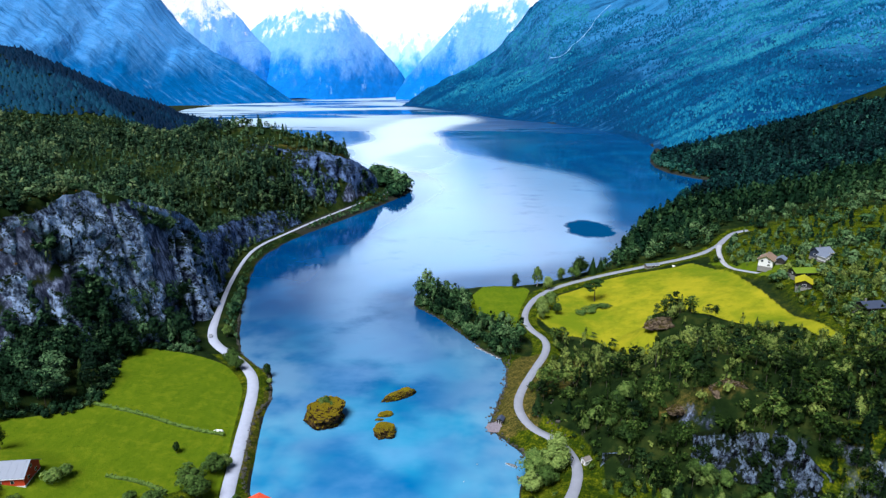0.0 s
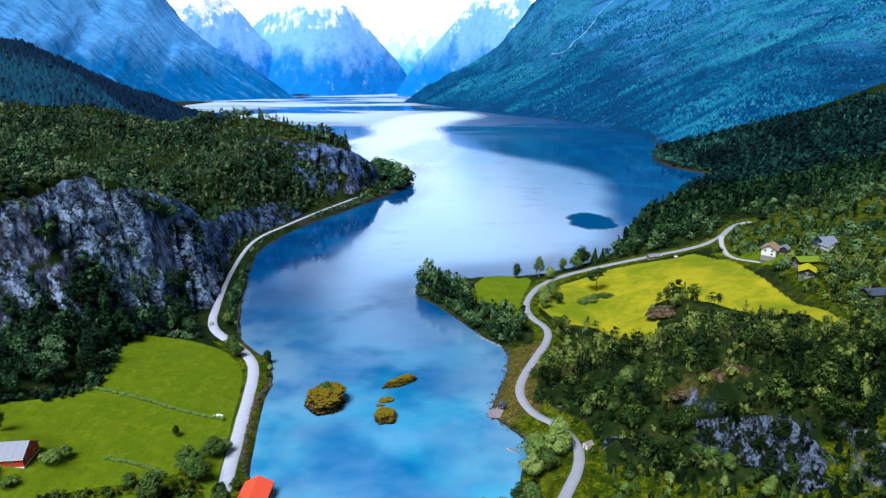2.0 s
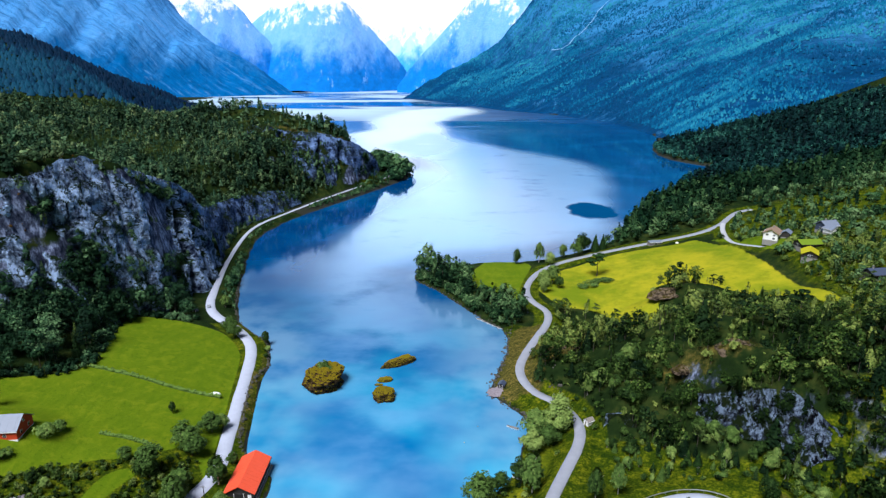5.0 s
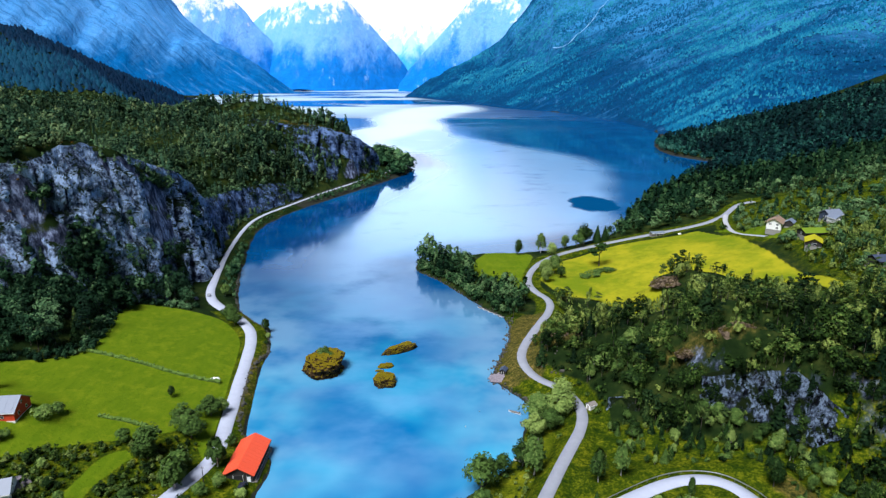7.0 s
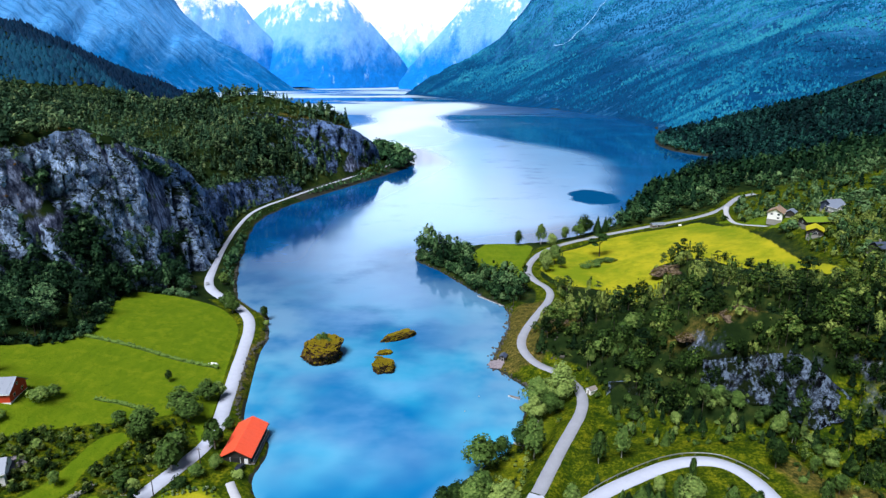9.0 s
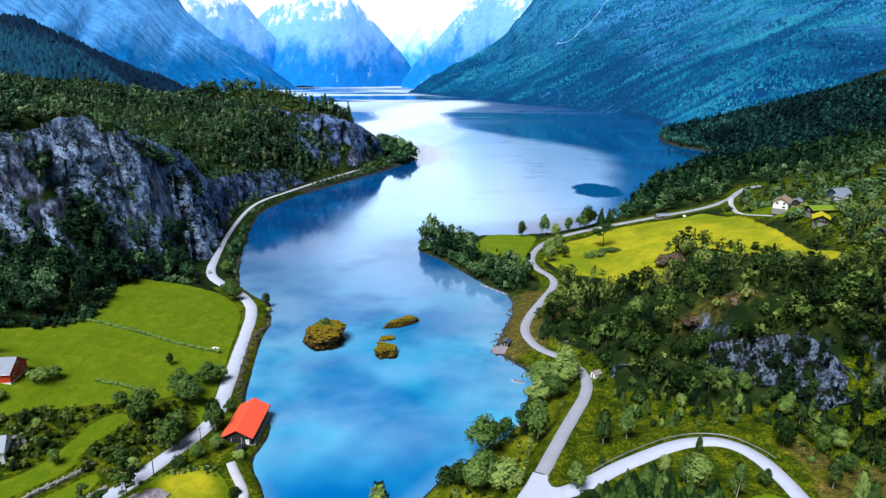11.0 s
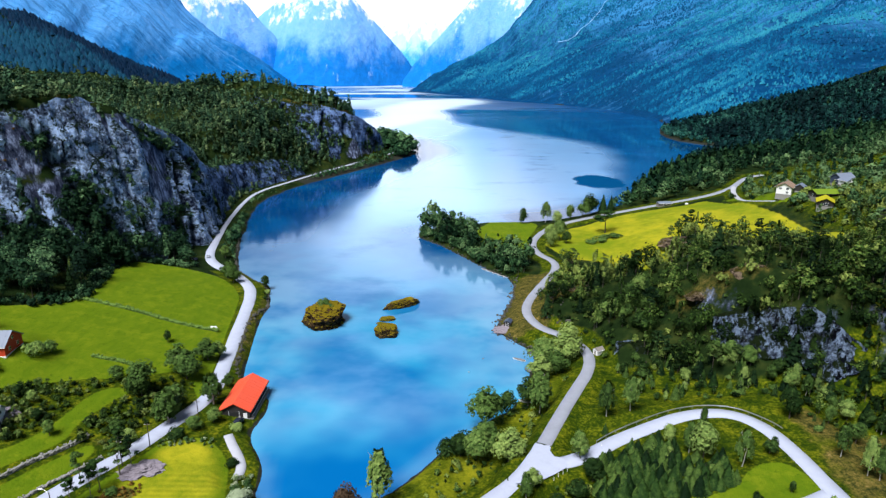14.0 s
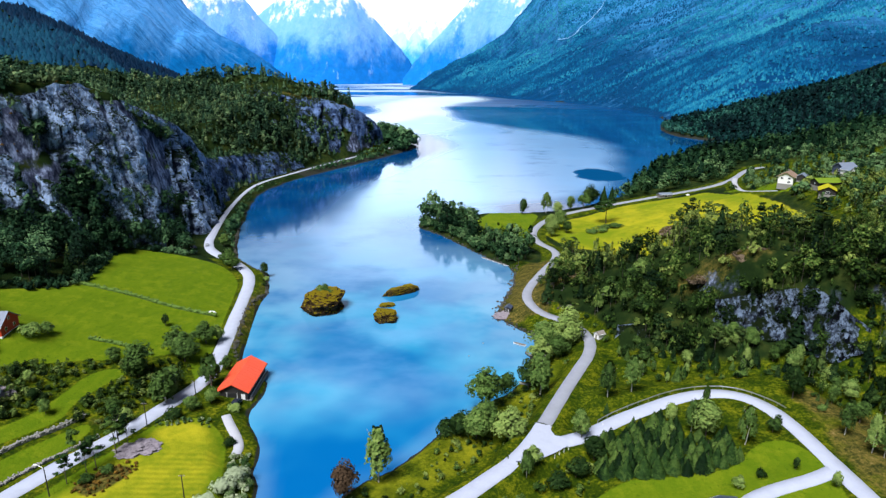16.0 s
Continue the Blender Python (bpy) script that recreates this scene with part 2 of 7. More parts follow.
def ground_material():
    n = Nodes("ground")
    geo = n.put("ShaderNodeNewGeometry")
    sep = n.put("ShaderNodeSeparateXYZ")
    n.link(geo.outputs["Normal"], sep.inputs["Vector"])
    a = n.noise(0.09, 7.0, 0.7)
    b = n.noise(1.1, 5.0, 0.7)
    c = n.noise(0.02, 5.0, 0.6)
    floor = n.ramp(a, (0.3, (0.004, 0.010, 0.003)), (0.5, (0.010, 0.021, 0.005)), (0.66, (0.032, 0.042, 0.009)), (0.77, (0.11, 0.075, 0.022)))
    grass = n.mix(n.math("ADD", n.math("MULTIPLY", c, 0.5), n.math("MULTIPLY", a, 0.5)), (0.045, 0.092, 0.003), (0.142, 0.192, 0.006))
    grass = n.mix(n.math("MULTIPLY", n.step(n.noise(0.30, 8.0, 0.75, stretch=(1.0, 0.35, 1.0)), 0.40, 0.66), 0.5), grass, (0.050, 0.105, 0.003))
    tuft = n.step(n.noise(0.16, 9.0, 0.78), 0.50, 0.60)
    grass = n.mix(n.math("MULTIPLY", tuft, 0.28), grass, (0.20, 0.22, 0.010))
    grass = n.mix(n.math("MULTIPLY", n.step(n.noise(0.7, 6.0, 0.8), 0.56, 0.66), 0.6), grass, (0.030, 0.070, 0.003))
    dry = n.mix(n.step(n.math("ADD", n.math("MULTIPLY", a, 0.4), n.math("MULTIPLY", c, 0.6)), 0.36, 0.64), (0.122, 0.175, 0.005), (0.365, 0.325, 0.013))
    dry = n.mix(n.math("MULTIPLY", b, 0.4), dry, (0.15, 0.18, 0.010))
    dry = n.mix(n.math("MULTIPLY", n.step(n.noise(0.10, 8.0, 0.75), 0.50, 0.62), 0.4), dry, (0.11, 0.15, 0.006))
    rough = n.ramp(n.math("ADD", n.math("MULTIPLY", b, 0.5), n.math("MULTIPLY", n.noise(0.22, 6.0, 0.7), 0.5)), (0.40, (0.010, 0.024, 0.002)), (0.5, (0.032, 0.052, 0.002)), (0.60, (0.120, 0.132, 0.005)), (0.70, (0.25, 0.180, 0.012)))
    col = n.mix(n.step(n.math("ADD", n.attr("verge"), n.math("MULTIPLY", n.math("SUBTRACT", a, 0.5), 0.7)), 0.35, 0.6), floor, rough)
    col = n.mix(n.step(n.math("ADD", n.attr("field"), n.math("MULTIPLY", n.math("SUBTRACT", b, 0.5), 0.3)), 0.4, 0.6), col, grass)
    col = n.mix(n.step(n.math("ADD", n.attr("dry"), n.math("MULTIPLY", n.math("SUBTRACT", a, 0.5), 0.5)), 0.35, 0.65), col, dry)
    brown = n.ramp(n.math("ADD", n.math("MULTIPLY", b, 0.55), n.math("MULTIPLY", n.noise(0.35, 7.0, 0.75), 0.45)), (0.40, (0.016, 0.022, 0.006)), (0.49, (0.060, 0.058, 0.012)), (0.57, (0.130, 0.098, 0.022)), (0.68, (0.260, 0.190, 0.085)))
    col = n.mix(n.step(n.math("ADD", n.attr("heath"), n.math("MULTIPLY", n.math("SUBTRACT", a, 0.5), 0.9)), 0.35, 0.6), col, brown)
    lines = n.t.nodes.new("ShaderNodeTexWave")
    lines.wave_type, lines.bands_direction = "RINGS", "Z"
    for key, value in (("Scale", 0.16), ("Distortion", 1.2), ("Detail", 2.0), ("Detail Scale", 0.6)):
        lines.inputs[key].default_value = value
    middle = n.put("ShaderNodeMapping", Location=(150, -150, 0))
    n.link(geo.outputs["Position"], middle.inputs["Vector"])
    n.link(middle.outputs["Vector"], lines.inputs["Vector"])
    col = n.mix(n.math("MULTIPLY", n.math("MULTIPLY", lines.outputs["Fac"], n.attr("mown")), 0.30), col, (0.05, 0.10, 0.004))
    rock = n.ramp(n.noise(0.3, 8.0, 0.75, stretch=(1, 1, 0.4)), (0.38, (0.010, 0.014, 0.032)), (0.5, (0.075, 0.090, 0.150)), (0.62, (0.36, 0.43, 0.64)))
    steep = n.math("ADD", sep.outputs["Z"], n.math("MULTIPLY", n.math("SUBTRACT", a, 0.5), 0.5))
    col = n.mix(n.step(steep, 0.50, 0.38), col, rock)
    col = n.mix(n.step(n.attr("shore"), 0.4, 0.7), col, n.mix(b, (0.008, 0.011, 0.008), (0.042, 0.044, 0.034)))
    n.bump(n.math("ADD", b, a), 0.6, 0.5)
    return n.done(col, 0.9, 0.02)


MAT["ground"] = ground_material()


def water_material():
    n = Nodes("lake_water")
    pos = n.coords()
    # pale cloud reflections on the near water are put into its colour
    cloud_shoal = n.noise(0.015, 3.0, 0.55)
    col = n.mix(n.step(cloud_shoal, 0.40, 0.64), (0.002, 0.125, 0.320), (0.030, 0.300, 0.490))
    deep = n.mix(n.step(cloud_shoal, 0.42, 0.72), (0.0005, 0.036, 0.135), (0.0015, 0.072, 0.215))
    depth = n.put("ShaderNodeSeparateXYZ")
    n.link(pos, depth.inputs["Vector"])
    col = n.mix(n.step(n.math("ADD", depth.outputs["Y"], n.math("MULTIPLY", cloud_shoal, 160)), 260, 520), col, deep)
    col = n.mix(n.math("MULTIPLY", n.step(n.math("ADD", depth.outputs["Y"], n.math("MULTIPLY", cloud_shoal, 90)), 250, 175), 0.7), col, (0.0015, 0.095, 0.310))
    # bright sky sheen on the far water, painted as pale colour
    far_sheen = n.math("MULTIPLY", n.step(depth.outputs["Y"], 1350, 2100), n.step(n.noise(0.0035, 4.0, 0.6, stretch=(0.3, 1.0, 1.0)), 0.40, 0.54))
    col = n.mix(n.math("MULTIPLY", far_sheen, n.step(depth.outputs["X"], 60, -320)), col, (0.44, 0.58, 0.66))
    # white sky glare further in, put into the base colour as well
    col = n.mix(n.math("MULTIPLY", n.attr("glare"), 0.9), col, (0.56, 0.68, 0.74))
    near = n.attr("cloud_shoal")
    # shallows and painted cloud reflections pale the water towards the shore
    col = n.mix(n.math("MULTIPLY", near, n.step(n.noise(0.022, 4.0, 0.55), 0.30, 0.58)), col, (0.28, 0.45, 0.56))
    # the mountain's dark reflection in a calm patch, painted into the colour
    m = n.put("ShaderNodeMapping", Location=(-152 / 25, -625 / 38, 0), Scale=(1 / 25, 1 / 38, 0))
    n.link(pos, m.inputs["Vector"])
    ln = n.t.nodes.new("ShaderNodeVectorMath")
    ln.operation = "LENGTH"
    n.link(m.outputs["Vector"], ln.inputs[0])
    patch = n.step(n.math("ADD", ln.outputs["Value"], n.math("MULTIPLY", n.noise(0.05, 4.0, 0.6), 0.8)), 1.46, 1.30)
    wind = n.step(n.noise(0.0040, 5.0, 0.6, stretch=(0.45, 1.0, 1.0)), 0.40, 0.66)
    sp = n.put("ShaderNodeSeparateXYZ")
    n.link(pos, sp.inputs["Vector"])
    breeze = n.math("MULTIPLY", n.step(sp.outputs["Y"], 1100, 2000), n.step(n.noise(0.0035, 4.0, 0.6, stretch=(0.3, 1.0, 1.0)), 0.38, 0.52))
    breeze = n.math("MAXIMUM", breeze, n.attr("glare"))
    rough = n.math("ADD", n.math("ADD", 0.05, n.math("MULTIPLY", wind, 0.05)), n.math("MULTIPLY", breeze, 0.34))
    ruffle_sheen = n.math("MULTIPLY", n.attr("ruffle_sheen"), n.math("SUBTRACT", 1.0, patch))
    ruffle_sheen = n.math("MULTIPLY", ruffle_sheen, n.step(n.math("ADD", n.noise(0.020, 5.0, 0.6, stretch=(0.7, 1.0, 1.0)), n.math("MULTIPLY", n.step(depth.outputs["Y"], 230, 480), 0.22)), 0.36, 0.68))
    rough = n.math("ADD", rough, n.math("MULTIPLY", ruffle_sheen, 0.12))
    # the ruffled water's bright sky reflection is put in as paler colour
    col = n.mix(n.math("MULTIPLY", ruffle_sheen, 0.62), col, (0.24, 0.42, 0.66))
    swell = n.noise(0.10, 4.0, 0.55, stretch=(1.0, 0.6, 1.0))
    ripple = n.noise(0.9, 3.0, 0.6)
    amp = n.math("ADD", n.math("MULTIPLY", swell, 0.5), n.math("MULTIPLY", ripple, 0.06))
    n.bump(amp, 0.06, 1.0)
    n.bsdf.inputs["IOR"].default_value = 1.333
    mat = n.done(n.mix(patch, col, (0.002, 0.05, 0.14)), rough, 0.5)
    spec = n.math("ADD", n.math("SUBTRACT", 0.5, n.math("MULTIPLY", patch, 0.5)), n.math("MULTIPLY", breeze, 0.45))
    n.link(spec, n.bsdf.inputs["Specular IOR Level"])
    return mat


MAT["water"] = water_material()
MAT["asphalt"] = plain("asphalt", (0.36, 0.39, 0.48), 0.85, 0.2, grain=0.35, vary=0.22)
MAT["gravel"] = plain("gravel", (0.37, 0.38, 0.42), 0.95, 0.1, grain=0.6, vary=0.25)
MAT["stone"] = plain("stone", (0.24, 0.235, 0.22), 0.9, 0.2, grain=1.5, vary=0.5)
MAT["white_paint"] = plain("white_paint", (0.80, 0.80, 0.79), 0.6, 0.3, grain=1.0, vary=0.06)
MAT["red_paint"] = plain("red_paint", (0.55, 0.060, 0.022), 0.7, 0.2, grain=1.0, vary=0.25)
MAT["orange_roof"] = plain("orange_roof", (0.70, 0.085, 0.035), 0.5, 0.3, grain=0.8, vary=0.14)
MAT["grey_roof"] = plain("grey_roof", (0.16, 0.19, 0.25), 0.45, 0.4, grain=0.7, vary=0.15)
MAT["slate_roof"] = plain("slate_roof", (0.045, 0.060, 0.10), 0.5, 0.4, grain=1.0, vary=0.3)
MAT["tan_roof"] = plain("tan_roof", (0.24, 0.165, 0.115), 0.7, 0.2, grain=1.2, vary=0.2)
MAT["turf_roof"] = plain("turf_roof", (0.36, 0.33, 0.012), 0.95, 0.1, grain=1.4, vary=0.4)
MAT["turf_green"] = plain("turf_green", (0.13, 0.20, 0.015), 0.95, 0.1, grain=1.4, vary=0.4)
MAT["dark_wood"] = plain("dark_wood", (0.035, 0.032, 0.030), 0.8, 0.2, grain=2.0, vary=0.4)
MAT["grey_wood"] = plain("grey_wood", (0.20, 0.18, 0.16), 0.85, 0.2, grain=2.0, vary=0.35)
MAT["metal"] = plain("metal", (0.45, 0.46, 0.47), 0.4, 0.5, 0.8, grain=2.0, vary=0.15)
MAT["black"] = plain("black", (0.02, 0.02, 0.022), 0.5, 0.4, grain=2.0, vary=0.3)
MAT["car_dark"] = plain("car_dark", (0.02, 0.025, 0.04), 0.25, 0.6, grain=0.5, vary=0.1)
MAT["car_grey"] = plain("car_grey", (0.25, 0.27, 0.30), 0.25, 0.6, grain=0.5, vary=0.1)
MAT["yellow"] = plain("yellow", (0.75, 0.68, 0.03), 0.5, 0.3, grain=2.0, vary=0.1)
glass = Nodes("glass")
MAT["glass"] = glass.done((0.02, 0.03, 0.04), 0.05, 0.6)
MAT["bluff"] = rock_material("bluff", (0.005, 0.012, 0.034), (0.17, 0.27, 0.52), (0.012, 0.022, 0.006), 0.06, 0.58)
MAT["brown_leaf"] = plain("brown_leaf", (0.055, 0.035, 0.020), 0.8, 0.1, grain=2.0, vary=0.4)
MAT["white_flower"] = plain("white_flower", (0.30, 0.36, 0.22), 0.8, 0.1, grain=2.5, vary=0.5)
MAT["mossy_stone"] = plain("mossy_stone", (0.11, 0.18, 0.038), 0.95, 0.05, grain=1.2, vary=0.6)
MAT["bare_rock"] = plain("bare_rock", (0.21, 0.185, 0.21), 0.9, 0.05, grain=1.0, vary=0.8)
MAT["bank_stone"] = plain("bank_stone", (0.070, 0.068, 0.058), 0.9, 0.1, grain=0.8, vary=0.7)
MAT["heath_rock"] = rock_material("heath_rock", (0.034, 0.024, 0.016), (0.36, 0.27, 0.18), (0.105, 0.085, 0.014), 0.30, 0.74)
MAT["heath_leaf"] = leaf_material("heath_leaf", (0.030, 0.020, 0.006), (0.120, 0.066, 0.012), (0.260, 0.150, 0.020))
MAT["lane"] = plain("lane", (0.25, 0.265, 0.31), 0.9, 0.15, grain=0.3, vary=0.3)

# ---- plan: shores, roads, fields ----
SHORE_WEST = [(-30, -500), (-46, 60), (-48, 130), (-50, 139), (-53, 148), (-57, 157), (-63, 167), (-62, 176), (-60.5, 184), (-63, 194), (-72, 201), (-78, 209), (-80.5, 218), (-83.9, 234),
              (-87.6, 256), (-87.8, 266), (-86, 278), (-89, 289), (-92, 298), (-92.5, 306), (-97, 312.5), (-102.5, 311.5), (-108, 317), (-115.5, 326.5), (-126, 352), (-139, 400), (-153, 465), (-162, 520), (-148, 585), (-114, 660),
              (-88, 715), (-43, 822), (-46, 860), (-120, 960), (-260, 1050), (-400, 1250), (-520, 1600), (-750, 1900), (-1000, 2300), (-1100, 2750),
              (-850, 3400), (-560, 3480), (-300, 3640), (-220, 3600)]
SHORE_EAST = [(-240, 3400), (-160, 2860), (40, 2500), (200, 2100), (345, 1920), (460, 1600), (460, 1350), (372, 1130), (350, 1010), (375, 940),
              (398, 910), (292, 770), (250, 690), (195, 620), (184, 585), (148, 512), (108, 474), (66, 446), (28, 446), (-19, 425),
              (-21, 408), (-2, 384), (20, 341), (36, 319), (31, 287), (24, 268), (21, 251), (34, 233), (36, 225), (31, 213),
              (27, 192), (0, 166), (-12, 147), (-25, 137), (-30, 120), (-22, 60), (0, -500)]
ROAD_WEST = [(-140, 70, 4), (-118, 105, 4), (-107, 128, 4), (-101, 141, 4), (-93, 154, 4), (-88, 167, 4), (-83, 181, 3.5), (-81, 193, 3.2), (-84, 208, 3), (-87.3, 229, 3),
             (-91.5, 254, 3), (-94.4, 271, 3), (-97, 285, 3), (-101.5, 299, 3), (-111, 313, 3), (-123, 326, 3), (-135, 338, 3), (-143, 353, 3), (-149, 379, 3), (-163, 450, 3), (-172, 522, 3),
             (-169, 558, 3), (-157, 592, 3), (-138, 650, 3), (-108, 725, 3), (-84, 780, 3), (-65, 838, 3), (-62, 870, 3)]
ROAD_EAST = [(-60, 72, 5.6), (-25, 100, 6.2), (3, 124.5, 6.9), (12.4, 133.5, 7.4), (18, 138.9, 7.8), (22, 144.5, 8), (26.5, 153, 8), (34, 169, 8), (43, 187, 8), (51, 203, 7.5), (54, 218, 7),
             (49, 234, 6), (39, 245, 5), (35, 260, 5), (37, 275, 5), (48, 300, 5.5), (59, 324, 5), (61, 342, 4.2), (54, 357, 3.8),
             (52, 375, 3.6), (57, 396, 3.6), (67, 417, 3.6), (84, 436, 4), (119, 453, 6.6), (160, 461.5, 12.2), (198, 469, 17.4), (221, 484, 20.5), (235, 502, 22.3),
             (246, 514, 23.6), (254, 519, 24.2), (264, 522, 25)]
ROAD_BEND = [(24, 146, 8), (31.5, 146.2, 8.2), (41.5, 151, 8.8), (49.5, 156.4, 9.4), (58.8, 160.9, 10.2), (68.5, 165.5, 11), (77.2, 166.8, 12), (84.8, 164.5, 13), (89.6, 157.2, 13.9), (91.6, 146.7, 14.4),
             (92.2, 134.1, 14.6), (92.6, 123.7, 14.8), (93, 112, 15), (95, 90, 15.5), (100, 50, 16)]
ROAD_SPUR = [(56, 108, 11.5), (66.8, 117.8, 12.4), (73.1, 120.5, 13), (78.9, 122.2, 13.6), (84.8, 123.7, 14.2), (92.4, 127, 14.7)]
ROAD_YARD = [(228, 494, 21.3), (219, 476, 20.1), (213, 458, 19.8), (205, 432, 22), (201, 410, 26), (203, 396, 29), (206, 384, 31.5)]
SHORE_TRACK = [(-67.5, 167, 2.6), (-64.5, 162, 2.3), (-61, 157, 1.9), (-58.5, 152, 1.7), (-58.5, 147.5, 1.7)]
FIELD_WEST = [(-84, 186), (-88, 213), (-94, 242), (-99, 270), (-103, 288), (-114, 304), (-122, 312), (-145, 321), (-172, 319), (-169, 298), (-160, 266), (-157, 246), (-166, 237), (-184, 226), (-240, 212),
              (-240, 182), (-160, 168), (-141, 176), (-127, 186), (-114, 191), (-104, 198), (-96, 206)]
FIELD_LOW = [(-106, 186), (-110, 176), (-113, 166), (-112, 158), (-118, 150), (-124, 142), (-135, 122), (-152, 118), (-142, 142), (-126, 150), (-120, 160), (-118, 170), (-117, 180), (-112, 187)]
FIELD_STRIP = [(-119, 137), (-114, 146), (-109, 153), (-105, 159), (-102, 156), (-105, 146), (-110, 137), (-117, 125), (-124, 122)]
FIELD_NEAR = [(-103, 122), (-96, 138), (-89, 152), (-84.5, 163), (-77, 165), (-69, 162), (-63, 154), (-60, 144), (-57, 132), (-52, 110), (-80, 95), (-108, 100)]
MEADOW = [(61, 381), (70, 352), (87, 347), (95, 337), (104, 312), (111, 308), (120, 312), (119, 345), (128, 362), (146, 362), (155, 342), (166, 316), (182, 303), (184, 278),
          (186, 253), (192, 265), (192, 313), (194, 358), (197, 395), (196, 428), (192, 458), (176, 449), (135, 448), (97, 432), (72, 410)]
MEADOW_SHORE = [(30, 439), (66, 438), (58, 412), (49, 383), (46, 358), (34, 367), (20, 384), (13, 405)]
GREEN_EAST = [(30, 100), (28, 122), (41, 130), (56, 129), (71, 130.5), (77, 138), (85, 141), (90, 135), (90, 120), (80, 90), (50, 85)]
GREEN_BANK = [(60, 168), (66, 176), (72, 190), (62, 206), (56, 196), (50, 178), (46, 166)]


def smooth_line(points, rounds=2):
    p = np.array(points, float)
    for _ in range(rounds):
        q = np.empty((2 * len(p), p.shape[1]))
        q[0::2], q[1::2] = p, p
        q[1:-1:2] = 0.75 * p[:-1] + 0.25 * p[1:]
        q[2::2] = 0.25 * p[:-1] + 0.75 * p[1:]
        p = q
    return p


def hash_grid(ix, iy, seed):
    v = np.sin(ix * 127.1 + iy * 311.7 + seed * 74.7) * 43758.5453
    return v - np.floor(v)


def value_noise(x, y, seed=0):
    ix, iy = np.floor(x), np.floor(y)
    fx, fy = x - ix, y - iy
    ux, uy = fx * fx * (3 - 2 * fx), fy * fy * (3 - 2 * fy)
    a, b = hash_grid(ix, iy, seed), hash_grid(ix + 1, iy, seed)
    c, d = hash_grid(ix, iy + 1, seed), hash_grid(ix + 1, iy + 1, seed)
    return (a * (1 - ux) + b * ux) * (1 - uy) + (c * (1 - ux) + d * ux) * uy


def fbm(x, y, size, octaves=4, seed=0, ridged=False):
    """Fractal noise about 0, of feature size in metres."""
    x, y = np.asarray(x, float) / size, np.asarray(y, float) / size
    total, amp, norm = 0.0, 1.0, 0.0
    for k in range(octaves):
        v = value_noise(x + 17.3 * k, y - 9.1 * k, seed + k) * 2 - 1
        total = total + amp * ((1 - 2 * np.abs(v)) if ridged else v)
        norm += amp
        x, y, amp = x * 2.03, y * 2.03, amp * 0.5
    return total / norm


def sstep(v, lo, hi):
    t = np.clip((v - lo) / (hi - lo), 0, 1)
    return t * t * (3 - 2 * t)


def near_line(x, y, line):
    """The distance of each (x, y) to a polyline and, where it has heights, the height of its nearest point."""
    best = np.full(x.shape, 1e18)
    height = np.zeros(x.shape)
    for p, q in zip(line[:-1], line[1:]):
        dx, dy = q[0] - p[0], q[1] - p[1]
        t = np.clip(((x - p[0]) * dx + (y - p[1]) * dy) / max(dx * dx + dy * dy, 1e-9), 0, 1)
        d = (x - p[0] - t * dx) ** 2 + (y - p[1] - t * dy) ** 2
        hit = d < best
        best = np.where(hit, d, best)
        if len(p) > 2:
            height = np.where(hit, p[2] + t * (q[2] - p[2]), height)
    return np.sqrt(best), height


def inside(x, y, ring):
    odd = np.zeros(x.shape, bool)
    for p, q in zip(ring, list(ring[1:]) + [ring[0]]):
        cross = ((p[1] > y) != (q[1] > y))
        dy = q[1] - p[1]
        odd ^= cross & (x < (q[0] - p[0]) * (y - p[1]) / (dy if dy else 1e-9) + p[0])
    return odd


LAKE = [tuple(p) for p in np.vstack([smooth_line(SHORE_WEST, 1), smooth_line(SHORE_EAST, 1)])]
LAKE_LOOP = LAKE + [LAKE[0]]
APRON = [(21.5, 142.5, 8.1), (25.5, 146.5, 8.15), (29, 146, 8.2)]
ROADS = [(smooth_line(ROAD_WEST), 2.6), (smooth_line(ROAD_EAST), 2.0), (smooth_line(ROAD_BEND), 2.2), (smooth_line(ROAD_SPUR), 1.7),
         (smooth_line(ROAD_YARD), 1.7), (smooth_line(SHORE_TRACK), 1.3), (smooth_line(APRON), 4.5)]
MEADOWS = [FIELD_WEST, FIELD_LOW, FIELD_STRIP, FIELD_NEAR, MEADOW, MEADOW_SHORE, GREEN_EAST, GREEN_BANK]


def shore_distance(x, y):
    """Metres from the lake's edge, more than 0 on land."""
    d, _ = near_line(x, y, LAKE_LOOP)
    d = np.where(inside(x, y, LAKE), -d, d)
    return d + np.where(np.abs(d) < 40, fbm(x, y, 9, 3, 5) * 1.3, 0)


def ridge(x, y, crest, slope, blunt=6.0):
    """A ridge that falls away from its crest line at a slope."""
    d, z = near_line(x, y, crest)
    return z - np.sqrt((slope * d) ** 2 + blunt ** 2) + blunt


FOOT_Y = (0, 160, 200, 240, 270, 300, 350, 400, 446, 520, 557, 594, 656, 745, 820, 860, 900, 960)
FOOT_X = (-400, -340, -300, -245, -196, -172, -161, -160, -171, -184, -180, -168, -150, -119, -94, -84, -95, -160)
TOP_Y = (0, 160, 240, 270, 300, 340, 380, 411, 450, 520, 600, 680, 745, 800, 840, 880, 960)
TOP_Z = (25, 35, 52, 72, 82, 85, 72, 60, 44, 42, 52, 64, 70, 62, 34, 8, 3)
WIDE_Y = (0, 240, 300, 356, 411, 440, 500, 600, 640, 745, 840)
WIDE_W = (60, 50, 34, 32, 17, 42, 60, 48, 52, 62, 60)
